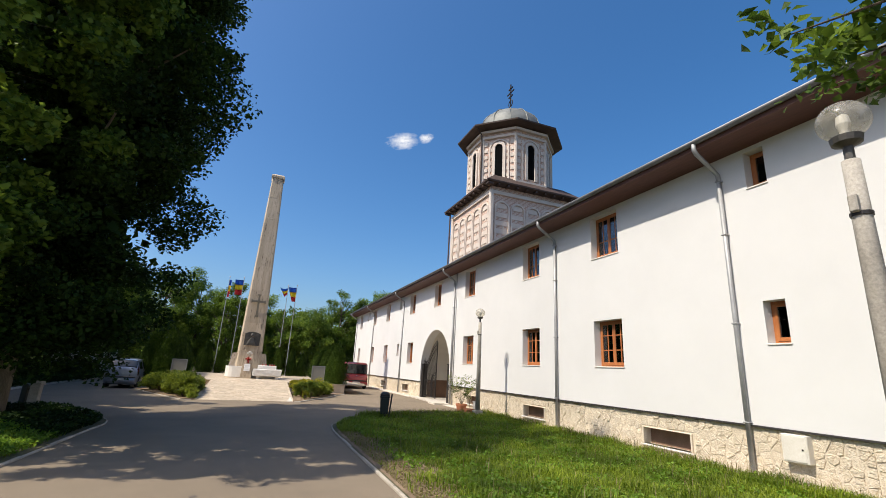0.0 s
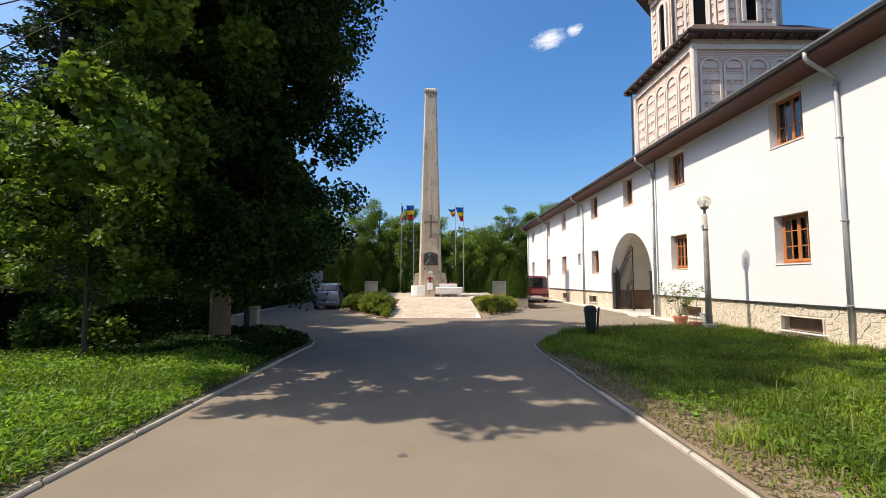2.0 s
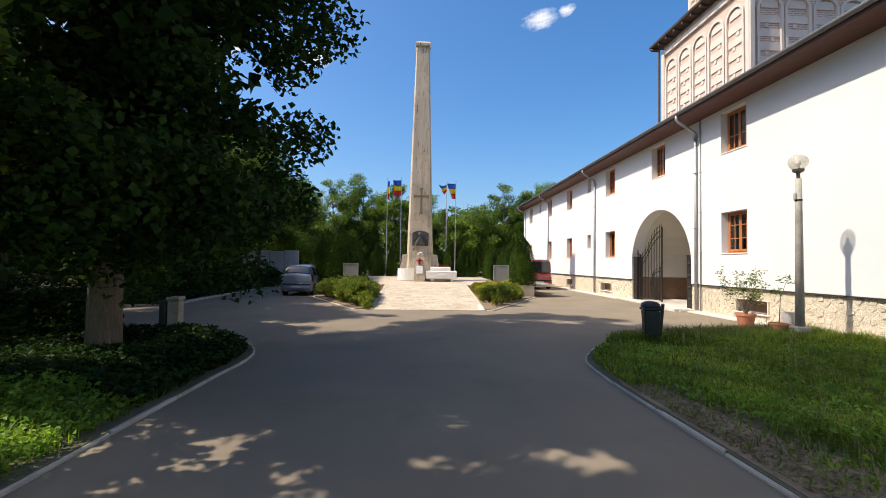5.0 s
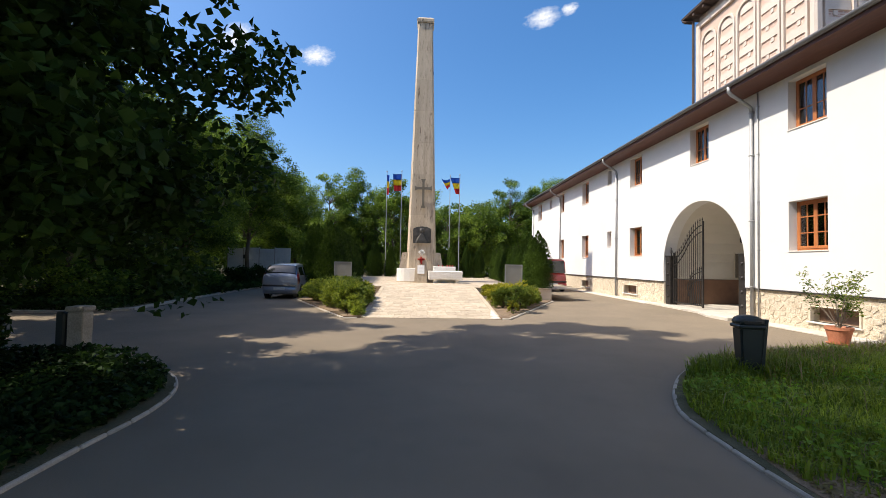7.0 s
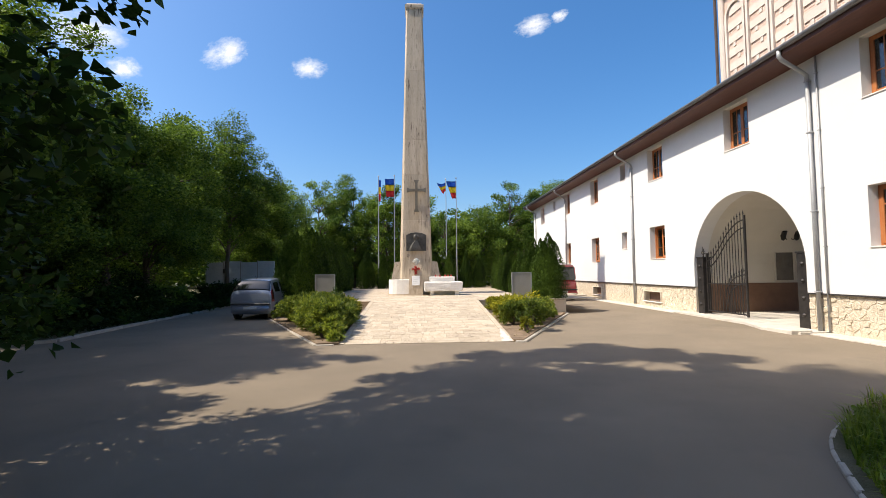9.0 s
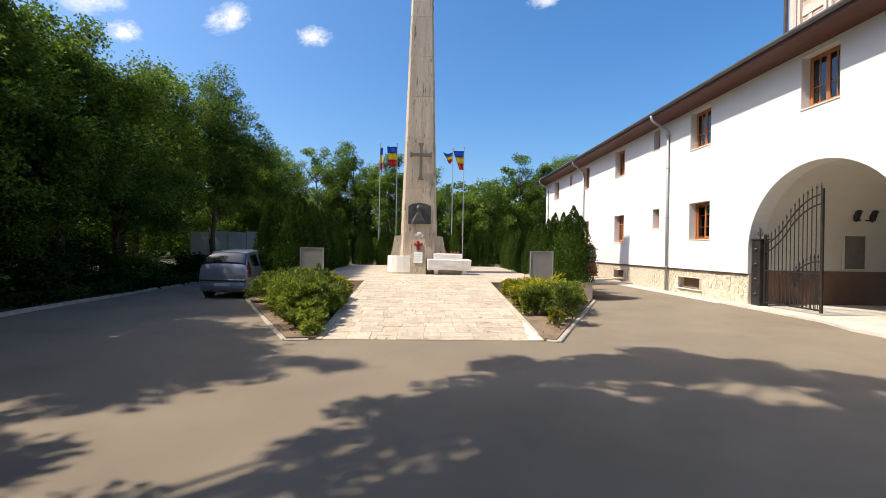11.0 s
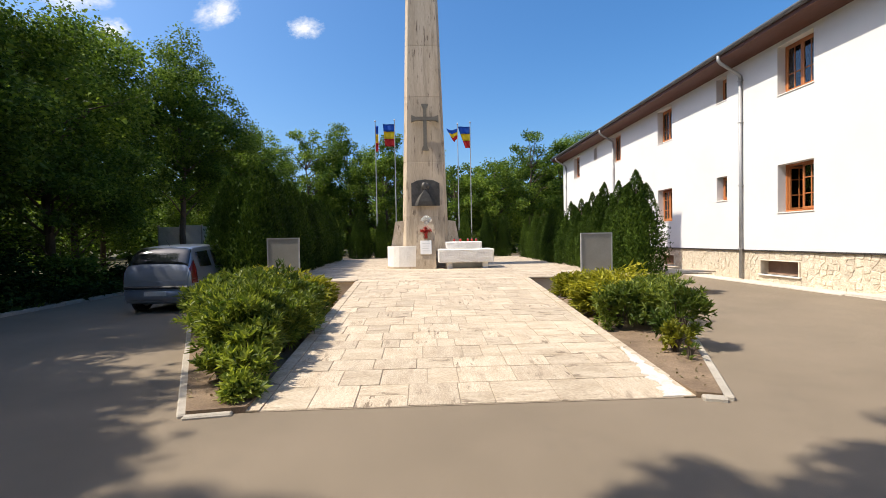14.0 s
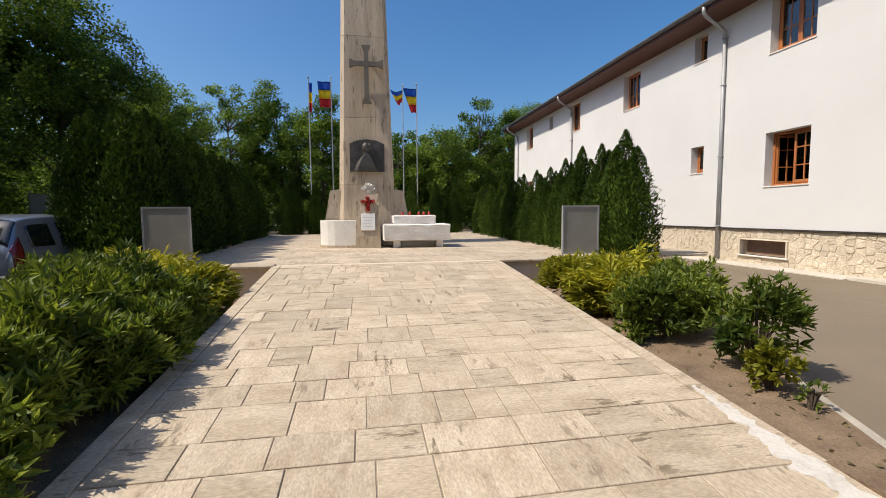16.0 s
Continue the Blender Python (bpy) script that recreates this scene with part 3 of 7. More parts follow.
bmesh.ops.recalc_face_normals(bm, faces=bm.faces)
tagged(part("wall_passage", bm, PASSAGE), "grey-white plastered walls and barrel vault of the gateway", "wall", kind="structure")
tagged(part("baseboard", boxes((WB + 0.01, 15.0, 23.43, 23.46, 0.05, 0.98), (WB + 0.01, 15.0, 19.15, 19.18, 0.05, 0.98)), DADO), "brown painted dado in the gateway", "dado", kind="structure")
tagged(part("floor_passage", boxes((WX + 0.5, 22, 18.7, 23.9, -0.2, 0.045)), PAVE), "pale paved floor of the gateway", "floor", kind="structure")

# roof, soffit, gutter
bm = loft(bmesh.new(), [[(6.7, y, 6.5), (11.45, y, 8.9), (16.2, y, 6.46), (16.2, y, 6.38), (11.45, y, 8.8), (6.7, y, 6.42)] for y in (-9.9, Y_END + 0.7)])
bmesh.ops.recalc_face_normals(bm, faces=bm.faces)
roof = tagged(part("roof", bm, ROOFING), "dark sheet roof over the white building", "roof", kind="structure")
bm = loft(bmesh.new(), [[(6.74, y, 6.415), (7.5, y, 6.3), (7.5, y, 6.2), (6.74, y, 6.29)] for y in (-9.9, Y_END + 0.7)])
bmesh.ops.recalc_face_normals(bm, faces=bm.faces)
tagged(part("soffit", bm, SOFFIT), "red-brown boarded eaves", "eaves", kind="structure")
g = bmesh.new()
prof = [(6.63 + 0.075 * (1 - math.cos(a)), 6.47 - 0.085 * math.sin(a)) for a in (math.pi * i / 8 for i in range(9))]
prof = prof + [(x + (0.006 if x < 6.705 else -0.006), z + 0.006) for x, z in prof[::-1]]
loft(g, [[(x, y, z) for x, z in prof] for y in (-9.9, Y_END + 0.7)])
bmesh.ops.recalc_face_normals(g, faces=g.faces)
gutter = tagged(part("gutter", g, surf("dull_gutter_sheet", (0.13, 0.13, 0.135), (0.2, 0.2, 0.205), 2, 50, 0.5, 0.1, 0.002, metal=0.4, grain=0.3), smooth=True), "half-round zinc gutter along the eaves", "gutter", kind="structure")


def downpipe(y, foot=0.06):
    root = thing("downpipe", "grey zinc downpipe with a swan neck on the white wall", "downpipe", (0, y, 0), "downpipes")
    part("pipe", tube(bmesh.new(), [(7.34, 0, foot), (7.34, 0, 5.72)], 0.044, 12), ZINC, root, smooth=True)
    part("swan_neck", tube(bmesh.new(), [(6.7, 0, 6.42), (6.7, 0, 6.27), (6.76, 0, 6.19), (7.22, 0, 5.92), (7.33, 0, 5.84), (7.34, 0, 5.7)], 0.046, 12), ZINC, root, smooth=True)
    for z in (0.9, 2.7, 4.5, 5.68):
        part("bracket", boxes((7.285, 7.41, -0.054, 0.054, z, z + 0.03), bevel=0.008), ZINC, root)
    return root


for y in (4.84, 10.63, 18.88, 27.4, 35.9, 42.9):
    downpipe(y)
conduit = thing("cable_conduit", "thin pale conduit on the white wall beside the downpipe", "conduit", (7.37, 18.68, 0))
part("conduit", tube(bmesh.new(), [(0, 0, 0.05), (0, 0, 6.2)], 0.02, 8), ZINC, conduit, smooth=True)
for z in (0.6, 1.9, 3.2, 4.5, 5.8):
    part("clip", boxes((-0.024, 0.03, -0.03, 0.03, z, z + 0.02)), ZINC, conduit)


def window(number, y0, y1, z0, z1, upper):
    """A recessed wooden casement with glazing bars, panes and a pale sill."""
    small = y1 - y0 < 0.6
    root = thing("window_%d" % number, "small orange-stained wooden window in a deep reveal" if small else "orange-stained wooden casement window with glazing bars and dark panes", "window", kind="structure")
    x = WX + 0.24
    f = 0.055
    part("window_frame", boxes((x - 0.03, x + 0.05, y0, y0 + f, z0, z1), (x - 0.03, x + 0.05, y1 - f, y1, z0, z1), (x - 0.03, x + 0.05, y0 + f, y1 - f, z1 - f, z1), (x - 0.03, x + 0.05, y0 + f, y1 - f, z0, z0 + f), bevel=0.006), WOOD, root)
    part("window_sill", box(bmesh.new(), WX - 0.02, x - 0.03, y0 - 0.015, y1 + 0.015, z0 - 0.028, z0 + 0.004, bevel=0.006), SILL, root, "pale stone sill")
    cols = [(y0 + f, y1 - f)] if small else [(y0 + f, (y0 + y1) / 2), ((y0 + y1) / 2, y1 - f)]
    for a, b in cols:
        s = 0.05
        bm = boxes((x - 0.045, x, a, a + s, z0 + f, z1 - f), (x - 0.045, x, b - s, b, z0 + f, z1 - f), (x - 0.045, x, a + s, b - s, z1 - f - s, z1 - f), (x - 0.045, x, a + s, b - s, z0 + f, z0 + f + s * 1.3), bevel=0.005)
        if not small:
            for k in ((0.4,) if upper else (0.36, 0.68)):
                box(bm, x - 0.035, x - 0.01, a + s, b - s, z0 + (z1 - z0) * k - 0.012, z0 + (z1 - z0) * k + 0.012)
            box(bm, x - 0.033, x - 0.012, (a + b) / 2 - 0.012, (a + b) / 2 + 0.012, z0 + f + s, z1 - f - s)
        ajar = number == 4 and b > a + 0.1 and a > y0 + 0.2
        sash = part("sash", bm, WOOD, root, "sash swung open into the room" if ajar else "")
        pane = part("pane", boxes((x - 0.024, x - 0.02, a + s, b - s, z0 + f + s, z1 - f - s)), GLASS, sash, "clear glass pane")
        pane.visible_shadow = False
        if ajar:
            sash.matrix_local = Matrix.Translation((x, b, 0)) @ Matrix.Rotation(radians(78), 4, "Z") @ Matrix.Translation((-x, -b, 0))
    if not small and not upper and number % 2 == 1:
        bm = bmesh.new()
        n = 24
        v = [[bm.verts.new((x + 0.09 + 0.018 * math.sin(i * 1.7), y0 + f + (y1 - y0 - 2 * f) * i / n, z)) for i in range(n + 1)] for z in (z0 + 0.06, z0 + 0.62)]
        for i in range(n):
            bm.faces.new((v[0][i], v[0][i + 1], v[1][i + 1], v[1][i]))
        bmesh.ops.solidify(bm, geom=bm.faces, thickness=0.004)
        part("curtain", bm, CURTAIN, root, "short white net curtain")
    return root


for i, (a, b, c, d) in enumerate(OPEN + SMALL):
    window(i + 1, a, b, c, d, c > 4)


surf_panel = surf("faded_brown_panel", (0.2, 0.12, 0.08), (0.27, 0.17, 0.12), 3, 40, 0.7, 0.3, 0.004)


def cellar_vent(y0, y1, z0, z1):
    root = thing("cellar_window", "low cellar window with a brown panel and stone sill in the plinth", "cellar window", group="cellar windows")
    part("frame", boxes((WX - 0.02, WX + 0.1, y0 - 0.025, y0 + 0.015, z0, z1 + 0.02), (WX - 0.005, WX + 0.1, y1 - 0.015, y1 + 0.025, z0, z1 + 0.02), (WX - 0.005, WX + 0.1, y0 + 0.015, y1 - 0.015, z1, z1 + 0.02), bevel=0.008), PLINTH_MORTAR, root)
    part("sill", box(bmesh.new(), WX - 0.045, WX + 0.2, y0 - 0.05, y1 + 0.05, z0 - 0.04, z0, bevel=0.012), SILL, root, "pale stone sill")
    part("panel", boxes((WX + 0.24, WX + 0.26, y0, y1, z0, z1)), surf_panel, root, "faded brown panel")
    return root


for v in VENTS:
    cellar_vent(*v)

meter = thing("meter_box", "cream painted metal meter box on the stone plinth", "meter box", (WX, 4.06, 0.6))
part("body", box(bmesh.new(), -0.12, 0.04, -0.2, 0.2, -0.22, 0.22, bevel=0.012), surf("cream_enamel", (0.62, 0.58, 0.5), (0.68, 0.64, 0.56), 3, 40, 0.5, 0.05), meter)
part("door", box(bmesh.new(), -0.13, -0.119, -0.175, 0.175, -0.195, 0.195, bevel=0.005), bpy.data.materials["cream_enamel"], meter)
part("lock", tube(bmesh.new(), [(-0.14, -0.13, 0), (-0.125, -0.13, 0)], 0.014, 8), IRON, meter)

# ---- iron gate in the arch ----
gate = thing("iron_gate", "black wrought-iron gate leaf with spear tops and a rising curve", "gate", (7.55, 0, 0))


def gate_top(y):
    """Two swept curves, one above the other, with a small step between them."""
    u = (23.0 - y) / (23.0 - 21.3)
    if u < 0.42:
        return 1.7 + 0.5 * (u / 0.42) ** 1.6
    return 2.2 + 0.62 * math.sin((u - 0.42) / 0.58 * math.pi / 2) ** 0.85


bm = bmesh.new()
box(bm, -0.02, 0.02, 21.28, 21.34, 0.1, 2.95)
box(bm, -0.02, 0.02, 22.96, 23.02, 0.1, 1.95)
box(bm, -0.015, 0.015, 21.3, 23.0, 0.14, 0.18)
box(bm, -0.015, 0.015, 21.3, 23.0, 0.98, 1.01)
part("gate_frame", bm, IRON, gate)
for off in (0.0, -0.22):
    part("curved_rail", tube(bmesh.new(), [(0, 23.0 - 1.7 * i / 14, gate_top(23.0 - 1.7 * i / 14) + off) for i in range(15)], 0.018, 6), IRON, gate)
part("curved_rail", tube(bmesh.new(), [(0, 21.32 + 0.85 * math.sin(a), 0.62 + 0.66 * math.cos(a)) for a in (math.pi / 2 * i / 10 for i in range(11))], 0.018, 6), IRON, gate)
part("curved_rail", tube(bmesh.new(), [(0, 21.32 + 0.8 * math.sin(a), 0.42 + 0.62 * math.cos(a)) for a in (math.pi / 2 * i / 10 for i in range(11))], 0.014, 6), IRON, gate)
for i in range(14):
    y = 22.9 - 1.55 * i / 13
    z = gate_top(y) + 0.14
    bar = part("bar", tube(bmesh.new(), [(0, y, 0.16), (0, y, z)], 0.011, 6), IRON, gate)
    part("spear", tube(bmesh.new(), [(0, y, z), (0, y, z + 0.03), (0, y, z + 0.13)], [0.008, 0.02, 0.002], 6), IRON, bar)
for y, label in ((23.16, "black riveted steel gate post against the jamb"), (19.36, "black riveted steel gate post with the folded-back leaf")):
    post = thing("gate_post", label, "gate post", (7.55, y, 0), "gate posts")
    part("post", box(bmesh.new(), -0.13, 0.13, -0.15, 0.15, 0.03, 1.8, bevel=0.01), IRON, post)
    part("cap", box(bmesh.new(), -0.15, 0.15, -0.17, 0.17, 1.8, 1.84, bevel=0.01), IRON, post)
    for k in range(4):
        part("rosette", lathe(bmesh.new(), [(0.05, 0), (0.05, 0.015), (0.02, 0.04)], 10), IRON, post).matrix_local = pose(-0.13, 0, 0.35 + 0.4 * k, 0, -90, 0)
for i in range(7):
    y = 21.42 + 0.1 * i
    z = 0.62 + 0.66 * math.sqrt(max(0, 1 - ((y - 21.32) / 0.85) ** 2))
    bar = part("bar", tube(bmesh.new(), [(0.012, y, 0.16), (0.012, y, z + 0.08)], 0.009, 6), IRON, gate)
    part("spear", tube(bmesh.new(), [(0.012, y, z + 0.08), (0.012, y, z + 0.11), (0.012, y, z + 0.19)], [0.008, 0.018, 0.002], 6), IRON, bar)
for y in (19.36, 23.16):
    finial = thing("gate_finial", "black iron scroll finial on a gate post", "finial", (7.55, y, 1.84), "gate finials")
    part("stem", tube(bmesh.new(), [(0, 0, 0), (0, 0, 0.22), (0, 0.03, 0.32)], [0.02, 0.016, 0.006], 6), IRON, finial)
    for q in (-1, 1):
        part("curl", tube(bmesh.new(), [(0, q * (0.015 + 0.075 * math.sin(k * 0.5)), 0.05 + 0.028 * k + 0.02 * math.cos(k * 0.5)) for k in range(9)], 0.011, 6), IRON, finial)
notice = thing("notice_board", "dark brown notice board on the gateway wall", "notice board", (10.45, 23.43, 1.66))
part("board", box(bmesh.new(), -0.3, 0.3, -0.03, 0.02, -0.6, 0.6, bevel=0.008), surf("grey_board", (0.13, 0.11, 0.085), (0.18, 0.155, 0.125), 4, 60, 0.6, 0.1), notice)
part("frame", boxes((-0.33, 0.33, -0.045, 0.01, 0.6, 0.63), (-0.33, 0.33, -0.045, 0.01, -0.63, -0.6), (-0.33, -0.3, -0.045, 0.01, -0.6, 0.6), (0.3, 0.33, -0.045, 0.01, -0.6, 0.6)), PASSAGE, notice)
sconce = thing("wall_lantern", "black iron double lantern on the gateway wall", "wall lamp", (10.5, 23.42, 2.5))
sconce.scale = (1.15, 1.15, 1.15)
part("bracket", tube(bmesh.new(), [(-0.2, -0.22, 0.02), (-0.1, -0.2, -0.1), (0, -0.02, -0.02), (0.1, -0.2, -0.1), (0.2, -0.22, 0.02)], 0.014, 6), IRON, sconce)
part("back_plate", box(bmesh.new(), -0.05, 0.05, -0.03, 0.02, -0.1, 0.08, bevel=0.01), IRON, sconce)
for x in (-0.2, 0.2):
    part("lantern", lathe(bmesh.new(), [(0.0, -0.16), (0.04, -0.13), (0.055, -0.12), (0.1, 0.07), (0.125, 0.08), (0.05, 0.17), (0.02, 0.19), (0.0, 0.24)], 6, (x, -0.2, 0.02)), IRON, sconce)

# ---- church tower behind the roof ----
def brick_bands(name):
    """Thin red-brown bricks in lime mortar, with broad pale render bands between brick courses."""
    m, nt, p = nodes_of(name)
    tc = nt.nodes.new("ShaderNodeNewGeometry")
    sep = nt.nodes.new("ShaderNodeSeparateXYZ")
    nt.links.new(tc.outputs["Position"], sep.inputs[0])
    w = nt.nodes.new("ShaderNodeTexBrick")
    comb = nt.nodes.new("ShaderNodeCombineXYZ")
    add = nt.nodes.new("ShaderNodeMath")
    add.operation = "ADD"
    nt.links.new(sep.outputs[0], add.inputs[0])
    nt.links.new(sep.outputs[1], add.inputs[1])
    nt.links.new(add.outputs[0], comb.inputs[0])
    nt.links.new(sep.outputs[2], comb.inputs[1])
    nt.links.new(comb.outputs[0], w.inputs["Vector"])
    w.inputs["Scale"].default_value = 1.0
    w.inputs["Brick Width"].default_value, w.inputs["Row Height"].default_value, w.inputs["Mortar Size"].default_value = 0.27, 0.085, 0.022
    w.inputs["Color1"].default_value, w.inputs["Color2"].default_value = (0.38, 0.215, 0.16, 1), (0.47, 0.29, 0.22, 1)
    w.inputs["Mortar"].default_value = (0.62, 0.5, 0.41, 1)
    col = mixed(nt, 0.3, w.outputs["Color"], noise_of(nt, 5, 5), "OVERLAY")
    nt.links.new(col, p.inputs["Base Color"])
    p.inputs["Roughness"].default_value = 0.9
    bumped(nt, p, w.outputs["Fac"], -0.4, 0.02)
    return m


BRICK = brick_bands("thin_bricks")
EAVE_DARK = surf("dark_tower_eaves", (0.05, 0.032, 0.026), (0.085, 0.055, 0.042), 3, 40, 0.7, 0.3, 0.006)
DOME_SHEET = surf("weathered_sheet_dome", (0.14, 0.145, 0.135), (0.22, 0.225, 0.21), 2, 40, 0.6, 0.2, 0.004, metal=0.25)
TC = (11.9, 21.55)
tower = thing("church_tower", "octagonal brick church tower with dark eaves and sheet dome", "tower", (TC[0], TC[1], 0))
HB = 2.62
part("base", boxes((-HB, HB, -HB, HB, 6.5, 11.5)), BRICK, tower, "square brick base with pale panels")
bm = bmesh.new()
for s in (1, -1):
    for t in (1, -1):
        box(bm, s * HB - 0.12, s * HB + 0.12, t * HB - 0.12, t * HB + 0.12, 6.5, 11.2, bevel=0.05)
for s in (-1, 1):
    box(bm, -HB - 0.1, HB + 0.1, s * HB - 0.1, s * HB + 0.1, 10.95, 11.15)
    box(bm, s * HB - 0.1, s * HB + 0.1, -HB + 0.1, HB - 0.1, 10.95, 11.15)
part("cornice", bm, BRICK_PALE, tower)


def arch_band(bm, place, half, z_spring, foot, thick=0.1, deep=0.07):
    """A round-headed moulding on a wall, standing proud. place(u, z, d) turns wall measures into a point."""
    pts = [(-half, foot), (-half, z_spring)] + [(-half * math.cos(a), z_spring + half * math.sin(a)) for a in (math.pi * i / 10 for i in range(1, 10))] + [(half, z_spring), (half, foot)]
    inner = [(-(half - thick), foot), (-(half - thick), z_spring)] + [(-(half - thick) * math.cos(a), z_spring + (half - thick) * math.sin(a)) for a in (math.pi * i / 10 for i in range(1, 10))] + [(half - thick, z_spring), (half - thick, foot)]
    for i in range(len(pts) - 1):
        quad = [pts[i], pts[i + 1], inner[i + 1], inner[i]]
        v = [bm.verts.new(place(u, z, d)) for d in (0.0, deep) for u, z in quad]
        for f in ((4, 5, 6, 7), (0, 1, 5, 4), (2, 3, 7, 6), (1, 2, 6, 5), (3, 0, 4, 7)):
            bm.faces.new([v[k] for k in f])


def panel(bm, place, u0, u1, z0, z1, deep=0.035):
    v = [bm.verts.new(place(u, z, d)) for d in (0.0, deep) for u, z in ((u0, z0), (u1, z0), (u1, z1), (u0, z1))]
    for f in ((4, 5, 6, 7), (0, 1, 5, 4), (2, 3, 7, 6), (1, 2, 6, 5), (3, 0, 4, 7)):
        bm.faces.new([v[k] for k in f])


def panels(put, wanted, single):
    """Pale render panels between the bricks: each its own part on the near sides, joined on the far ones."""
    bm = bmesh.new()
    for one in wanted:
        panel(bm, put, *one)
        if single:
            bmesh.ops.recalc_face_normals(bm, faces=bm.faces)
            part("render_panel", bm, BRICK_PALE, tower)
            bm = bmesh.new()
    if single:
        bm.free()
        return
    bmesh.ops.recalc_face_normals(bm, faces=bm.faces)
    tagged(part("panels_behind", bm, BRICK_PALE, tower), kind="stuff")


SIDES = [lambda u, z, d: (-HB - d, u, z), lambda u, z, d: (u, -HB - d, z), lambda u, z, d: (HB + d, u, z), lambda u, z, d: (u, HB + d, z)]
for place in SIDES:
    bays = 5
    w = 2 * HB * 0.94 / bays
    for k in range(bays):
        c = -HB * 0.94 + w * (k + 0.5)
        put = lambda u, z, d, c=c, place=place: place(u + c, z, d)
        bm = bmesh.new()
        arch_band(bm, put, w * 0.47, 10.15, 6.6, 0.09, 0.09)
        bmesh.ops.recalc_face_normals(bm, faces=bm.faces)
        part("blind_arch", bm, BRICK_PALE, tower, "pale blind arch moulding")
        wanted = [(-w * 0.3, w * 0.3, 10.18, 10.46, 0.035)]
        for r in range(7):
            z = 6.85 + r * 0.47
            s = 0.1 if r % 2 else -0.1
            wanted += [(-w * 0.36, w * 0.36, z, z + 0.26, 0.035), (s - 0.06, s + 0.06, z - 0.16, z - 0.02, 0.03)]
        panels(put, wanted, SIDES.index(place) < 2)
bm = loft(bmesh.new(), [[(sx * r, sy * r, z) for sx, sy in ((-1, -1), (1, -1), (1, 1), (-1, 1))] for r, z in ((HB + 0.1, 11.42), (HB + 0.46, 11.5), (HB + 0.48, 11.58), (2.3, 12.25))])
bmesh.ops.recalc_face_normals(bm, faces=bm.faces)
part("lower_eave", bm, EAVE_DARK, tower, "dark boarded lower eaves")
for k in range(11):
    u = -HB - 0.35 + (2 * HB + 0.7) * k / 10
    part("rafter_tail", boxes((u - 0.05, u + 0.05, -HB - 0.42, -HB - 0.08, 11.36, 11.46)), EAVE_DARK, tower)
    part("rafter_tail", boxes((-HB - 0.42, -HB - 0.08, u - 0.05, u + 0.05, 11.36, 11.46)), EAVE_DARK, tower)
A8 = math.pi / 8
RD = 2.6
part("drum", lathe(bmesh.new(), [(RD, 11.8), (RD, 15.75)], 8, turn=A8), BRICK, tower, "octagonal brick drum with pale bands")
for z0, z1, r in ((15.0, 15.14, RD + 0.12), (15.36, 15.5, RD + 0.2), (12.02, 12.2, RD + 0.1)):
    part("string_course", lathe(bmesh.new(), [(RD - 0.1, z0), (r, z0), (r, z1), (RD - 0.1, z1)], 8, turn=A8), BRICK_PALE, tower)
# Flat black for solid panels that paint the shade inside the belfry openings.
SHADE_BLACK = surf("belfry_shade_black", (0.005, 0.005, 0.005), (0.008, 0.008, 0.008), 3, 20, 1.0, 0, spec=0.0)
for k in range(8):
    a = k * math.pi / 4
    ap = RD * math.cos(A8)
    nrm, tan = Vector((math.cos(a), math.sin(a), 0)), Vector((-math.sin(a), math.cos(a), 0))
    put = lambda u, z, d, nrm=nrm, tan=tan, ap=ap: tuple(nrm * (ap + d) + tan * u + Vector((0, 0, z)))
    bm = bmesh.new()
    arch_band(bm, put, 0.4, 14.35, 12.3, 0.17, 0.1)
    arch_band(bm, put, 0.62, 14.3, 12.2, 0.09, 0.06)
    bmesh.ops.recalc_face_normals(bm, faces=bm.faces)
    part("window_arch", bm, BRICK_PALE, tower, "pale moulded arch")
    bm = bmesh.new()
    arch_pts = [(-0.22, 12.4), (0.22, 12.4), (0.22, 14.35)] + [(0.22 * math.cos(t), 14.35 + 0.22 * math.sin(t)) for t in (math.pi * i / 8 for i in range(1, 8))] + [(-0.22, 14.35)]
    f0 = [bm.verts.new(put(u, z, 0.035)) for u, z in arch_pts]
    f1 = [bm.verts.new(put(u, z, -0.1)) for u, z in arch_pts]
    bm.faces.new(f0)
    for i in range(len(arch_pts)):
        j = (i + 1) % len(arch_pts)
        bm.faces.new((f1[i], f1[j], f0[j], f0[i]))
    part("belfry_opening", bm, SHADE_BLACK, tower, "black arched panel painted as the shade in a belfry opening")
    wanted = []
    for r in range(6):
        z = 12.45 + r * 0.42
        for s in (-1, 1):
            wanted += [(s * 0.84 - 0.15, s * 0.84 + 0.15, z, z + 0.23, 0.04), (s * 0.52 - 0.07, s * 0.52 + 0.07, z + 0.02, z + 0.25, 0.03)]
    panels(put, wanted, k in (3, 4, 5, 6))
    c = Vector((RD * math.cos(a + A8), RD * math.sin(a + A8), 0))
    part("corner_shaft", tube(bmesh.new(), [c + Vector((0, 0, 12.1)), c + Vector((0, 0, 15.1))], 0.1, 8), BRICK_PALE, tower)
bm = lathe(bmesh.new(), [(RD + 0.05, 15.55), (RD + 0.25, 15.62), (3.36, 15.66), (3.38, 15.74), (2.0, 16.5)], 8, turn=A8)
part("upper_eave", bm, EAVE_DARK, tower, "dark boarded upper eaves")
bm = lathe(bmesh.new(), [(2.05, 16.3)] + [(2.05 * math.cos(t), 16.4 + 1.66 * math.sin(t)) for t in (math.pi / 2 * i / 8 for i in range(8))] + [(0.12, 18.1), (0.06, 18.35)], 24)
part("dome", bm, DOME_SHEET, tower, "grey seamed sheet dome", smooth=True)
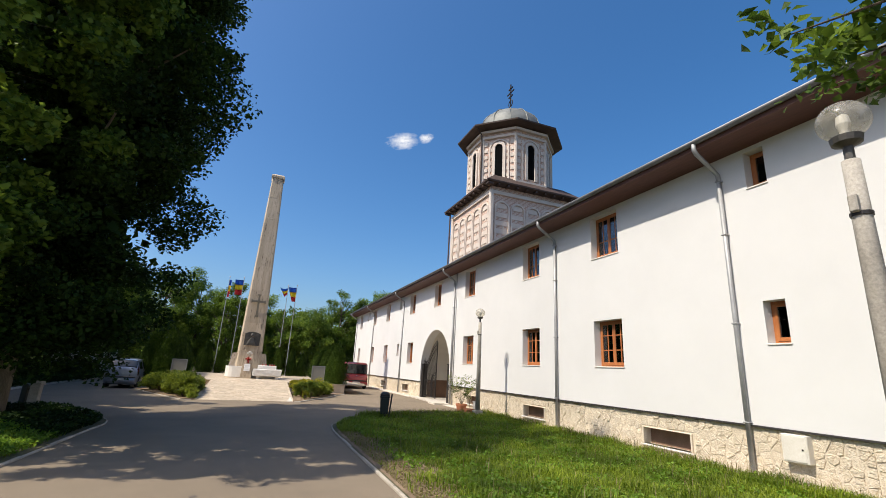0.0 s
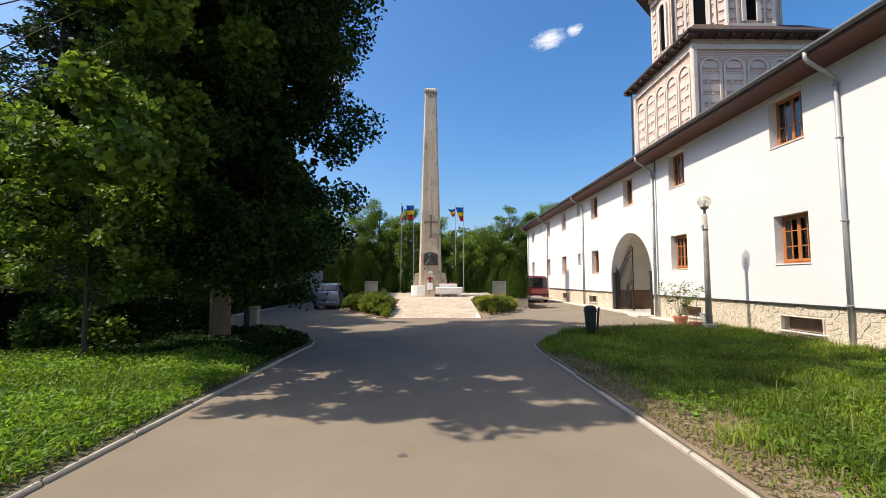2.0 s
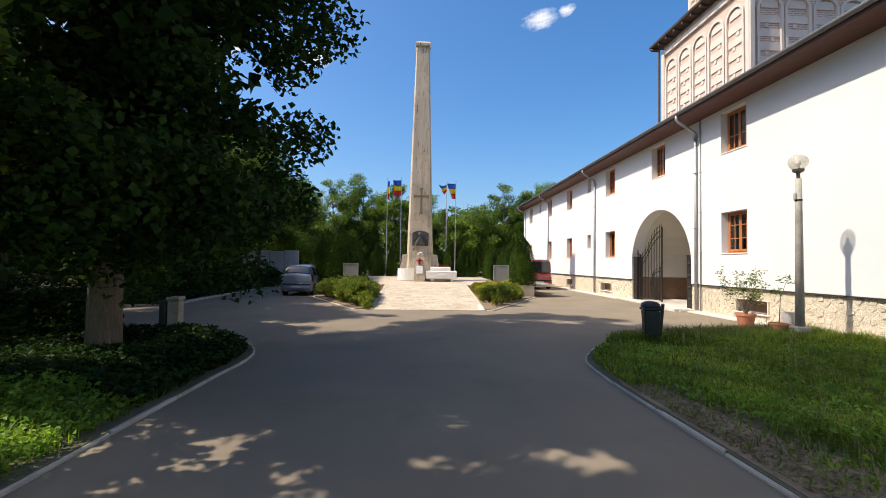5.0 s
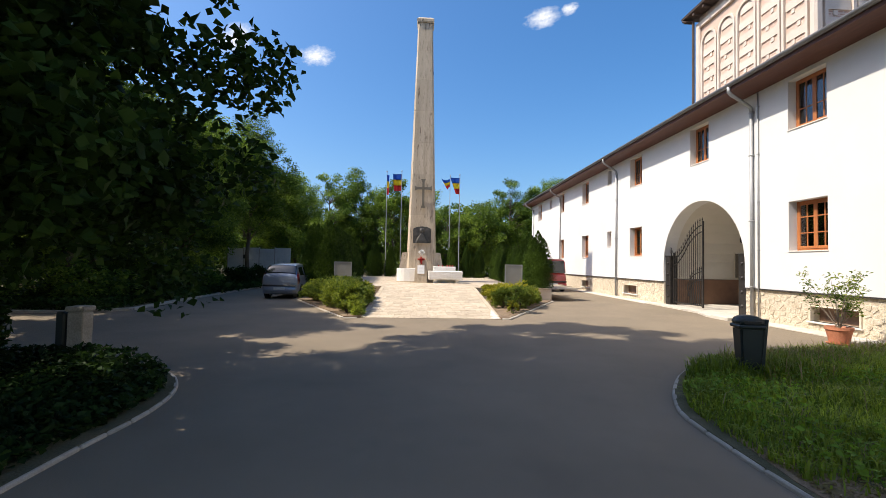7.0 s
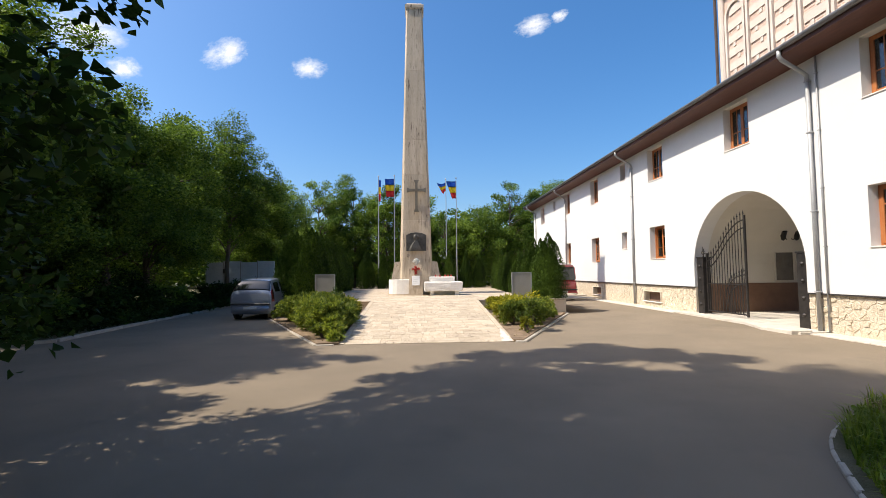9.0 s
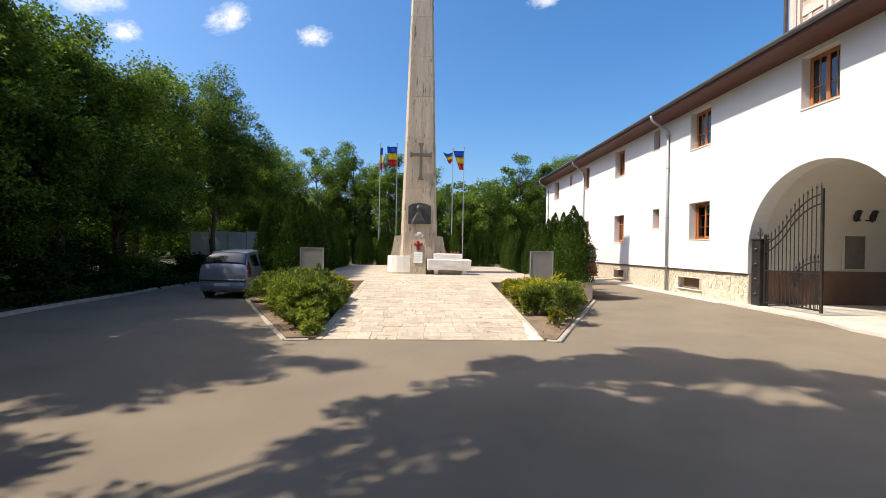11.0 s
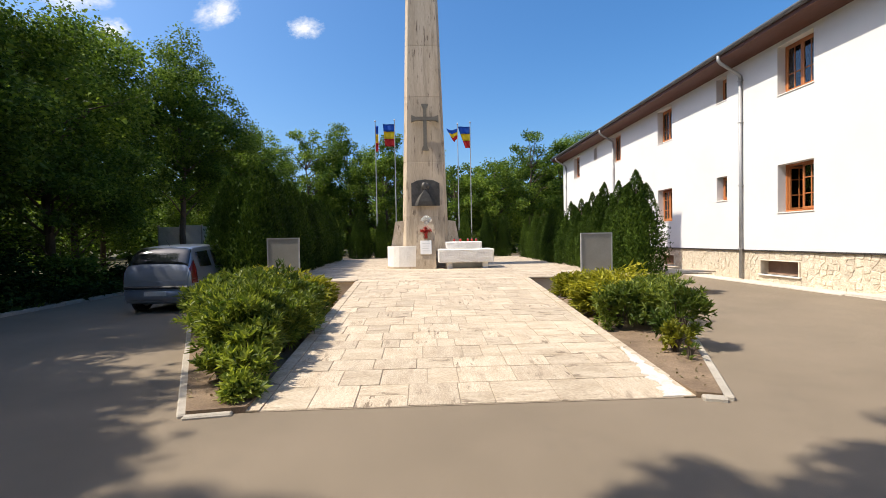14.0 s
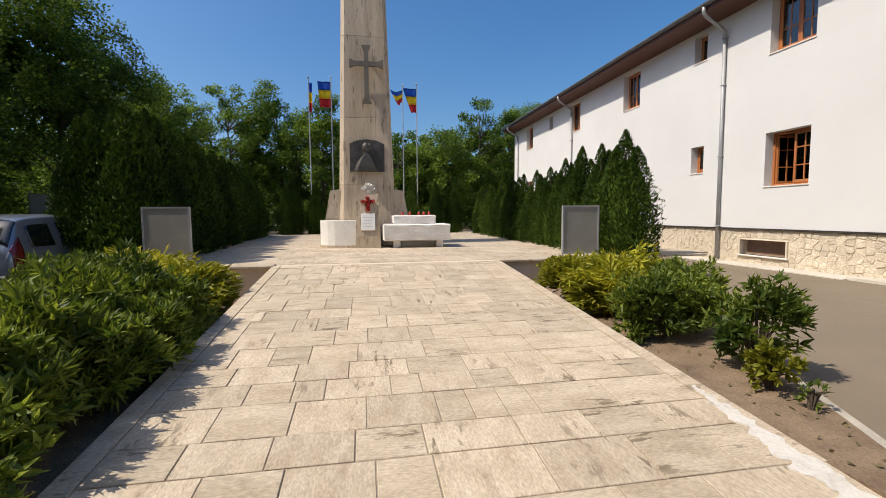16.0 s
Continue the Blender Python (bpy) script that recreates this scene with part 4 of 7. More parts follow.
for k in range(12):
    a = k * math.pi / 6
    part("seam", tube(bmesh.new(), [(2.07 * math.cos(t) * math.cos(a), 2.07 * math.cos(t) * math.sin(a), 16.42 + 1.67 * math.sin(t)) for t in (math.pi / 2 * i / 8 for i in range(9))], 0.025, 4), DOME_SHEET, tower)
cross_bm = boxes((-0.035, 0.035, -0.035, 0.035, 18.3, 20.3), (-0.035, 0.035, -0.42, 0.42, 19.65, 19.72), (-0.035, 0.035, -0.25, 0.25, 19.95, 20.02), (-0.035, 0.035, -0.25, 0.25, 19.35, 19.42))
tube(cross_bm, [(0, 0.25 * math.cos(t), 18.85 + 0.25 * math.sin(t)) for t in (2 * math.pi * i / 12 for i in range(13))], 0.03, 6)
part("roof_cross", cross_bm, IRON, tower, "black wrought-iron cross")
part("downpipe", tube(bmesh.new(), [(-HB - 0.2, HB + 0.1, 6.9), (-HB - 0.2, HB + 0.1, 11.3), (-HB - 0.45, HB + 0.4, 11.45)], 0.05, 8), EAVE_DARK, tower)
part("downpipe", tube(bmesh.new(), [(-2.55, -1.05, 11.9), (-2.55, -1.05, 15.3), (-2.9, -1.2, 15.6)], 0.045, 8), EAVE_DARK, tower)

# ---- ramp, planting beds and platform ----
PZ = 0.48
RX0, RX1, RY0, RY1 = -3.16, 0.4, 18.5, 24.25


def ramp_z(x, y):
    return max(0.012, PZ * (y - RY0) / (RY1 - RY0) + 0.012)


ramp = tagged(part("ramp", prism(bmesh.new(), [(RX0, RY0), (RX1, RY0), (RX1, RY1), (RX0, RY1)], -0.2, lambda x, y: ramp_z(x, y) - 0.006), GROUT), "wide sloping travertine ramp up to the monument", "ramp", kind="structure")
PLAT = [(-6.5, RY1), (3.4, RY1), (3.5, 36.9), (-6.6, 36.9), (-6.5, 25.0)]
platform = tagged(part("platform", prism(bmesh.new(), PLAT, -0.2, PZ + 0.006), MORTAR), "raised travertine platform round the obelisk", "platform", kind="structure")
bm = boxes((-6.45, RX0, RY1 - 0.05, RY1 + 0.22, PZ - 0.02, PZ + 0.03), (RX1, 3.35, RY1 - 0.05, RY1 + 0.22, PZ - 0.02, PZ + 0.03), bevel=0.012)
tagged(part("platform_edge", bm, TRAVERTINE), "travertine edging of the platform", "edging", kind="structure")
for name, outline in (("bed_west", [(-3.58, 18.44), (RX0, 18.5), (RX0, RY1 - 0.05), (-6.45, RY1 - 0.05)]), ("bed_east", [(RX1, 18.5), (0.58, 18.44), (3.35, RY1 - 0.05), (RX1, RY1 - 0.05)])):
    tagged(part(name, prism(bmesh.new(), outline, -0.2, 0.05), SOIL), "bare brown soil of a planting bed", "flower bed", kind="structure")
kerb("kerb_bed_west", "pale stone kerb of the planting bed", [(-3.24, 18.47), (-3.6, 18.42), (-6.52, 24.3), (-6.65, 25.2), (-6.65, 36.9)], 2.1, 0.08, 0.025)
kerb("kerb_bed_east", "pale stone kerb of the planting bed", [(0.42, 18.46), (0.6, 18.4), (3.45, 24.2), (3.56, 36.9)], 2.1, 0.085, 0.035)
bm = bmesh.new()
for x0, x1 in ((RX0 - 0.02, RX0 + 0.1), (RX1 - 0.1, RX1 + 0.02)):
    prism(bm, [(x0, RY0), (x1, RY0), (x1, RY1), (x0, RY1)], -0.1, lambda x, y: ramp_z(x, y) + 0.004)
tagged(part("ramp_edge", bm, TRAV_ALONG), "travertine edging along the ramp", "edging", kind="structure")
patch = thing("cement_patch", "white smear of cement along the ramp edge", "cement")
rng_p = random.Random(4)
outline = [(RX1 - 0.03, 18.51)] + [(RX1 - 0.01 - 0.05 * rng_p.random(), 18.5 + 0.03 * i) for i in range(1, 42)] + [(RX1 - 0.07 - (0.02 + 0.13 * noise.noise(Vector((0.23 * i, 3.1, 0))) + 0.06 * rng_p.random() + 0.1) * (i / 60) ** 0.8, 19.72 - 0.02 * i) for i in range(60)] + [(RX1 - 0.27, 18.51)]
part("smear", prism(bmesh.new(), outline, 0.0, lambda x, y: ramp_z(x, y) + 0.006), surf("white_cement", (0.5, 0.455, 0.395), (0.68, 0.64, 0.58), 7, 40, 0.9, 0.6, 0.012, grain=0.3, stain=((0.5, 0.42, 0.32), 7, 1.0)), patch)

# ---- obelisk ----
OX, OY = -1.7, 29.62
obelisk = thing("obelisk", "tall tapering travertine obelisk with streaked stone courses", "obelisk", (OX, OY, 0))


def ob_half(z):
    return 0.745 - (z - PZ) * 0.375 / 13.2


levels = [PZ, 2.05, 3.75, 5.8, 7.4, 9.0, 10.6, 12.1, 13.55]
for i, (a, b) in enumerate(zip(levels, levels[1:])):
    bm = bmesh.new()
    rows = []
    for z in (a, a + 0.012, b - 0.012, b):
        h = ob_half(z) - (0.008 if z in (a, b) else 0)
        c = h * 0.84
        rows.append([(-c, -h, z), (c, -h, z), (h, -c, z), (h, c, z), (c, h, z), (-c, h, z), (-h, c, z), (-h, -c, z)])
    loft(bm, rows)
    part("stone_course", bm, OBELISK, obelisk)
part("capstone", loft(bmesh.new(), [[(sx * r, sy * r, z) for sx, sy in ((-1, -1), (1, -1), (1, 1), (-1, 1))] for r, z in ((0.4, 13.55), (0.43, 13.62), (0.43, 13.74), (0.3, 13.86))]), OBELISK, obelisk)
for s in (-1, 1):
    bm = loft(bmesh.new(), [[(s * 0.6, y, PZ), (s * 1.2, y, PZ), (s * 0.94, y, 1.9), (s * 0.6, y, 1.94)] for y in (-0.62, 0.6)])
    bmesh.ops.recalc_face_normals(bm, faces=bm.faces)
    part("buttress", bm, TRAVERTINE, obelisk, "pale travertine buttress")
base = thing("round_plinth", "low white stone plinth with rounded ends at the obelisk's foot", "plinth", (OX, OY, PZ))
pts = [(-1.16, -0.75), (-1.16, -1.1), (-1.13, -1.3), (-1.06, -1.48), (-0.95, -1.61), (-0.78, -1.7), (-0.55, -1.75), (-0.2, -1.78), (0.25, -1.78), (0.25, -0.75)]
part("block", prism(bmesh.new(), pts, 0.012, 0.66), WHITE_STONE, base)
part("foot", prism(bmesh.new(), [(x * 1.02 - 0.005, y - 0.02 if y < -1 else y) for x, y in pts], 0.0, 0.07), TRAVERTINE, base)

pedestal = thing("memorial_pedestal", "slanting travertine pedestal with a white marble plaque", "pedestal", (OX, OY, PZ))
bm = loft(bmesh.new(), [[(-0.3, -1.92, 0), (0.29, -1.92, 0), (0.29, -1.3, 0), (-0.3, -1.3, 0)], [(-0.29, -1.9, 0.3), (0.28, -1.9, 0.3), (0.28, -1.3, 0.3), (-0.29, -1.3, 0.3)], [(-0.26, -1.72, 1.28), (0.25, -1.72, 1.28), (0.25, -1.34, 1.28), (-0.26, -1.34, 1.28)]])
part("block", bm, TRAVERTINE, pedestal)
pl = part("plaque", box(bmesh.new(), -0.16, 0.16, -0.02, 0.02, -0.2, 0.2, bevel=0.006), surf("white_marble", (0.76, 0.75, 0.73), (0.82, 0.81, 0.79), 3, 30, 0.35, 0.05), pedestal, "white marble plaque")
pl.matrix_local = pose(0.0, -1.865, 0.62, -10.5, 0, 0)
for k in range(4):
    ln = part("inscription", boxes((-0.11 + 0.01 * (k % 2), 0.11 - 0.02 * (k % 3), -0.0235, -0.0205, 0.1 - 0.07 * k, 0.115 - 0.07 * k)), surf("grey_letters_%s" % "abcd"[k], (0.55, 0.54, 0.52), (0.6, 0.59, 0.57), 3, 30, 0.6, 0), pl)
RED = surf("red_flowers", (0.42, 0.03, 0.025), (0.55, 0.06, 0.045), 8, 60, 0.6, 0.4)
WHITE_FLOWER = surf("white_flowers", (0.75, 0.74, 0.7), (0.82, 0.8, 0.77), 8, 60, 0.6, 0.3)
wreath = thing("flower_cross", "red flower cross leaning on the pedestal", "wreath", (OX, OY, PZ))
rng = np.random.default_rng(3)
arms = np.concatenate([np.stack([rng.normal(0, 0.022, 260), np.full(260, -1.8) + rng.normal(0, 0.02, 260), rng.uniform(0.88, 1.22, 260)], 1), np.stack([rng.uniform(-0.16, 0.16, 220), np.full(220, -1.8) + rng.normal(0, 0.02, 220), rng.normal(1.1, 0.022, 220)], 1)])
v, f = leaves(rng, arms, 0.045, 0.035, 0.0)
part("petals", raw_mesh("petals", v, f), RED, wreath)
posy = thing("flower_bunch", "bunch of white flowers on top of the pedestal", "flowers", (OX, OY, PZ + 1.28))
v, f = leaves(rng, clumped(rng, np.array([[0.02, -1.55, 0.2], [-0.06, -1.55, 0.16], [0.1, -1.55, 0.17]]), np.array([0.09, 0.07, 0.07]), 300), 0.06, 0.05, 0.2)
part("petals", raw_mesh("petals", v, f), WHITE_FLOWER, posy)
part("vase", lathe(bmesh.new(), [(0.05, 0), (0.07, 0.06), (0.05, 0.12)], 12, (0.02, -1.55, 0)), SILL, posy)

tomb = thing("stone_tomb", "white rough-carved stone tomb slab on two feet", "tomb", (-0.57, 28.05, PZ))


def rough_block(x0, x1, y0, y1, z0, z1, amp=0.012):
    bm = box(bmesh.new(), x0, x1, y0, y1, z0, z1, bevel=0.02)
    bmesh.ops.subdivide_edges(bm, edges=bm.edges, cuts=5, use_grid_fill=True)
    for v in bm.verts:
        v.co += Vector([noise.noise(v.co * 6 + Vector((k * 9, 3, 1))) * amp for k in range(3)])
    return bm


part("slab", rough_block(-0.79, 0.79, -0.55, 0.55, 0.18, 0.56, 0.02), WHITE_STONE, tomb)
part("upper_slab", rough_block(-0.55, 0.47, -0.35, 0.4, 0.555, 0.77, 0.018), WHITE_STONE, tomb)
part("foot", boxes((-0.55, -0.39, -0.45, 0.4, 0, 0.18), bevel=0.01), WHITE_STONE, tomb)
part("foot", boxes((0.47, 0.63, -0.45, 0.4, 0, 0.18), bevel=0.01), WHITE_STONE, tomb)
part("core", boxes((-0.39, 0.47, -0.1, 0.3, 0, 0.18)), WHITE_STONE, tomb)
for x in (-0.3, -0.12, 0.1, 0.22, 0.35):
    candle = thing("grave_candle", "small red grave candle on the tomb", "candle", (-0.57 + x, 28.0, PZ + 0.765), "grave candles")
    part("glass", lathe(bmesh.new(), [(0.028, 0), (0.032, 0.05), (0.026, 0.085)], 10), RED, candle)
    part("lid", lathe(bmesh.new(), [(0.028, 0.085), (0.02, 0.1)], 10), BRONZE, candle)

cross = thing("bronze_cross", "green-grey bronze cross standing off the obelisk's face", "cross", (OX + 0.04, OY - ob_half(5.0) - 0.14, 0))
CROSS_B = surf("weathered_bronze", (0.2, 0.165, 0.12), (0.27, 0.23, 0.17), 4, 40, 0.5, 0.3, 0.004, metal=0.5)
part("upright", loft(bmesh.new(), [[(-w, -0.04, z), (w, -0.04, z), (w, 0.05, z), (-w, 0.05, z)] for w, z in ((0.115, 4.1), (0.055, 4.24), (0.055, 5.38), (0.115, 5.52))]), CROSS_B, cross)
part("arm", loft(bmesh.new(), [[(x, -0.045, 5.07 - w), (x, 0.045, 5.07 - w), (x, 0.045, 5.07 + w), (x, -0.045, 5.07 + w)] for w, x in ((0.11, -0.42), (0.055, -0.29), (0.055, 0.29), (0.11, 0.42))]), CROSS_B, cross)
for z in (4.4, 5.25):
    part("fixing", boxes((-0.02, 0.02, 0.05, 0.2, z, z + 0.03)), CROSS_B, cross)

relief = bmesh.new()
RX = [(-0.44, 2.38), (0.44, 2.38), (0.44, 3.08), (0.25, 3.17), (0, 3.2), (-0.25, 3.17), (-0.44, 3.08)]
fr = [relief.verts.new((x, -0.05, z)) for x, z in RX]
bk = [relief.verts.new((x, 0.08, z)) for x, z in RX]
relief.faces.new(fr)
for i in range(7):
    relief.faces.new((bk[i], bk[(i + 1) % 7], fr[(i + 1) % 7], fr[i]))
for c, r in (((-0.03, -0.07, 2.98), (0.1, 0.08, 0.135)), ((0.06, -0.05, 3.0), (0.08, 0.06, 0.1))):
    bmesh.ops.create_uvsphere(relief, u_segments=14, v_segments=9, radius=1, matrix=Matrix.LocRotScale(c, None, r))
loft(relief, [[(x0, -0.05, z), (x0 * 0.7, -0.05 - d, z), (x1 * 0.7, -0.05 - d, z), (x1, -0.05, z)] for x0, x1, d, z in ((-0.34, 0.33, 0.1, 2.385), (-0.3, 0.27, 0.11, 2.52), (-0.21, 0.18, 0.1, 2.68), (-0.1, 0.08, 0.08, 2.8), (-0.075, 0.06, 0.06, 2.9))])
bmesh.ops.recalc_face_normals(relief, faces=relief.faces)
rel = tagged(part("relief_plaque", relief, BRONZE), "dark bronze relief plaque with an arched top", "relief")
rel.matrix_world = pose(OX + 0.02, OY - ob_half(2.8) - 0.01, 0)

# ---- notice boards at the head of the ramp ----
BOARD = surf("grey_green_panel", (0.25, 0.235, 0.2), (0.31, 0.295, 0.255), 2, 60, 0.55, 0.1, vary=0.05)
for x0, x1, b in ((-5.02, -4.36, 0.66), (1.6, 2.28, 0.5)):
    ob = thing("memorial_board", "grey metal memorial board in a thin pale frame", "board", ((x0 + x1) / 2, 24.42, PZ), "memorial boards")
    w = (x1 - x0) / 2
    part("panel", boxes((-w + 0.02, w - 0.02, -0.015, 0.02, 0.1, 0.9)), BOARD, ob)
    part("frame", boxes((-w, -w + 0.025, -0.025, 0.03, 0, 0.925), (w - 0.025, w, -0.025, 0.03, 0, 0.925), (-w + 0.025, w - 0.025, -0.025, 0.03, 0.9, 0.925), (-w + 0.025, w - 0.025, -0.025, 0.03, 0.08, 0.105)), ZINC, ob, "pale metal frame")

# ---- flags ----
BLUE = surf("flag_blue", (0.015, 0.12, 0.55), (0.02, 0.15, 0.6), 2, 40, 0.7, 0.1)
YELLOW = surf("flag_yellow", (0.85, 0.6, 0.02), (0.9, 0.66, 0.03), 2, 40, 0.7, 0.1)
FRED = surf("flag_red", (0.65, 0.03, 0.03), (0.72, 0.04, 0.04), 2, 40, 0.7, 0.1)
for x, y, top, wide, drop, seed in ((-4.58, 42.3, 8.35, 0.2, 1.55, 1), (-3.41, 42.3, 8.42, -0.7, 1.35, 2), (0.44, 42.3, 8.15, -0.7, 0.75, 3), (1.21, 42.3, 8.24, -0.75, 1.3, 4)):
    ob = thing("flagpole", "slim grey pole with a hanging blue, yellow and red flag", "flagpole", (x, y, 0), "flagpoles")
    part("pole", tube(bmesh.new(), [(0, 0, 0), (0, 0, top + 0.2)], [0.035, 0.022], 8), ZINC, ob)
    part("finial", lathe(bmesh.new(), [(0.03, 0), (0.06, 0.05), (0.01, 0.12)], 8, (0, 0, top + 0.2)), ZINC, ob)
    for k, m in enumerate((BLUE, YELLOW, FRED)):
        bm = bmesh.new()
        n = 10
        grid = []
        for j in range(5):
            q = (k + j / 4) / 3
            grid.append([bm.verts.new((wide * i / n * (1 - (0.15 if seed < 3 else 0.6) * q), 0.07 * math.sin(i * 0.9 + seed + q * 2) * (i / n), top - q * drop * (0.8 if seed == 3 and i < 6 else 1) - 0.16 * abs(wide) * math.sin(i / n * 3) * (seed % 2))) for i in range(n + 1)])
        for r0, r1 in zip(grid, grid[1:]):
            for i in range(n):
                bm.faces.new((r0[i], r0[i + 1], r1[i + 1], r1[i]))
        bmesh.ops.solidify(bm, geom=bm.faces, thickness=0.006)
        part("flag_band", bm, m, ob, ("blue band", "yellow band", "red band")[k], smooth=True)

# ---- trees ----
low_boughs = [(1.9 * math.cos(a) * (0.6 + 0.4 * math.sin(a * 3.1)), 2.0 * math.sin(a), 1.75 + 0.35 * math.sin(a * 5)) for a in (0.42 * k for k in range(15))] + [(-2.6 + 0.4 * math.sin(k), -1.2 + 0.5 * k, 2.0 + 0.45 * (k % 4)) for k in range(8)] + [(2.3, -1.5, 2.2), (2.5, -0.6, 2.6), (1.9, -2.2, 2.5), (2.6, 0.5, 2.4), (1.3, -2.7, 2.8), (-0.6, -1.4, 1.7), (0.4, -1.7, 1.8), (1.1, -1.2, 2.0), (-1.4, -1.2, 1.9), (0.0, -2.3, 2.2), (0.9, -2.0, 2.5), (-0.9, -2.2, 2.0), (1.7, 0.2, 2.2), (0.5, -0.7, 1.9), (-0.5, -0.6, 2.2), (1.2, 0.9, 2.1), (-2.6, -2.6, 3.0), (-1.8, -3.0, 3.3), (-0.9, -3.2, 3.6), (-3.2, -2.0, 3.2), (-1.2, -2.6, 2.6), (-0.4, -2.9, 3.0), (0.6, -2.4, 2.7), (-2.0, -2.2, 2.2), (-1.4, -2.0, 1.8), (-2.8, -1.6, 2.6), (0.2, -1.8, 2.2), (-3.3, -0.8, 2.4), (2.3, -1.0, 3.2), (2.6, 0.4, 3.4), (1.4, -0.4, 2.6), (-0.4, 1.2, 2.5), (2.7, -0.3, 4.4), (2.9, 0.1, 5.0), (2.2, -0.3, 4.7), (2.4, 0.0, 5.6), (1.9, -0.5, 5.2), (2.5, -0.3, 6.4), (2.1, -0.8, 6.0), (2.2, 0.2, 7.0), (1.6, -1.0, 5.0), (1.8, -0.9, 7.2)] + [(0.75 * math.cos(k * 1.3) + 0.3, -1.0 - 0.5 * math.sin(k * 0.9) ** 2, 2.0 + 0.29 * k) for k in range(16)] + [(1.1 + 0.3 * (k % 4), -2.2 + 0.32 * k, 1.95 + 0.22 * (k % 3)) for k in range(9)] + [(-0.4 - 0.5 * k, -2.4 + 0.15 * (k % 3), 2.0 + 0.2 * (k % 4)) for k in range(8)]
tree("maple_tree", "large dark maple with a dense crown and pale lower trunk", (-6.15, 11.5, 0), 16.4, 2.2, 3.0, 11, MAPLE, 165000, 0.1, 320, 0.19, BARK_PALE, [b for b in low_boughs if not (b[0] < -0.1 and b[1] < -0.8 and b[2] < 4.5)], (0.3, -0.85), 0.75, 3.7, 0.21, gap=((-7.4, 9.3, 2.6), 2.0), inner=14000)
spruce("blue_spruce", "tall dark blue-green spruce behind the maple", (-13.5, 15.5, 0), 15, 1.0, 3.2, 21, 15000)
spruce("blue_spruce", "tall dark blue-green spruce behind the maple", (-17, 20.5, 0), 14, 0.8, 3.2, 22, 13000)
tree("verge_maple", "spreading maple overhanging the verge", (-9.0, 13.0, 0), 13.4, 9.2, 1.75, 34, MAPLE, 19000, 0.14, 80, 0.14, None, [(0.6 + 0.13 * k, 1.0 + 0.8 * math.sin(k * 1.3) ** 2, 8.2 + 0.3 * (k % 5)) for k in range(9)] + [(1.3 + 0.16 * k, 3.05 + 0.3 * math.sin(k * 1.9), 9.5 + 0.25 * (k % 5)) for k in range(12)], (1.9, 1.6), 0.75, 2.1, 0.22)
tree("verge_maple", "spreading maple overhanging the verge", (-6.95, 6.75, 0), 15.6, 4.5, 2.2, 35, BROAD, 50000, 0.13, 130, 0.03, None, [(0.6 + 0.09 * k, 0.5 + 0.7 * (k % 3) + 0.2 * math.sin(k), 3.1 + 0.4 * (k % 4)) for k in range(14)] + [(-0.6 + 0.19 * k, -0.7 + 0.3 * math.sin(k * 1.9), 5.6 + 0.5 * (k % 3)) for k in range(14)] + [(0.75 + 0.14 * k, -1.15 - 0.1 * (k % 3), 7.2 + 0.28 * k) for k in range(5)], (1.3, 0.85), 0.75, 1.8, 0.2, gap=((-7.4, 9.3, 2.6), 1.4))
# Paler leaf colour than the maple's, put in so these boughs look sunlit.
tree("young_maple", "slim young maple, boughs coloured pale green to look sunlit", (-7.35, 9.2, 0), 4.4, 1.1, 2.0, 36, LIME, 12000, 0.11, 70, 0.04, None, (), (0.4, -0.15), 0.7, 0.95, 0.16)
tree("hazel_tree", "dark leafy tree crowding the verge", (-13.6, 10.2, 0), 6.5, 0.8, 2.4, 31, BROAD, 22000, 0.14, 80, 0.12)
tree("roadside_tree", "leafy tree leaning over the verge", (-10.9, 0.9, 0), 10.2, 3.0, 2.3, 32, BROAD, 12000, 0.2, 60, 0.14)
tree("overhanging_tree", "broadleaf tree with sunlit boughs hanging over the lawn", (5.2, -3.2, 0), 8.2, 4.4, 1.7, 33, BROAD, 9000, 0.15, 60, 0.15, None, [(-1.9, 4.3, 4.95), (-1.3, 4.2, 5.05), (-0.8, 4.4, 5.1), (-1.0, 3.7, 5.3), (-0.3, 4.3, 4.9), (-1.6, 3.6, 5.5)])
WOOD_L = [(-13.6, 29.6, 8.6, 0.8, 3.0, BROAD), (-12.7, 35.8, 10.2, 3.2, 2.6, BROAD), (-16.5, 34.5, 10.6, 0.8, 3.2, BROAD), (-13.2, 23.4, 8.1, 0.6, 2.6, BROAD), (-17.2, 26.5, 10.8, 0.8, 3.3, BROAD), (-15.4, 19.9, 8.4, 0.8, 2.6, BROAD), (-20.5, 31, 11, 0.8, 3.4, MAPLE), (-21, 24, 10.5, 0.8, 3.4, MAPLE), (-12.6, 41.5, 8.0, 0.8, 3.0, BROAD), (-10.4, 13.6, 7.4, 1.8, 1.7, MAPLE), (-14.2, 12.6, 7.0, 0.9, 2.4, BROAD), (-11.9, 20.6, 8.6, 1.4, 2.4, BROAD), (-12.4, 25.4, 7.9, 1.2, 2.3, BROAD), (-12.6, 16.6, 12.1, 3.2, 2.2, MAPLE), (-17.8, 20.2, 10.5, 0.8, 3.0, MAPLE)]
for i, (x, y, top, low, r, leaf) in enumerate(WOOD_L):
    tree("park_tree", "leafy park tree with a dark shaded side", (x, y, 0), top, low, r, 50 + i, leaf, 44000 if y > 18 and x > -16 else 15000, 0.115 if y > 18 and x > -16 else 0.19, 110, 0.13, tight=0.26, wide=0.5, inner=2400)
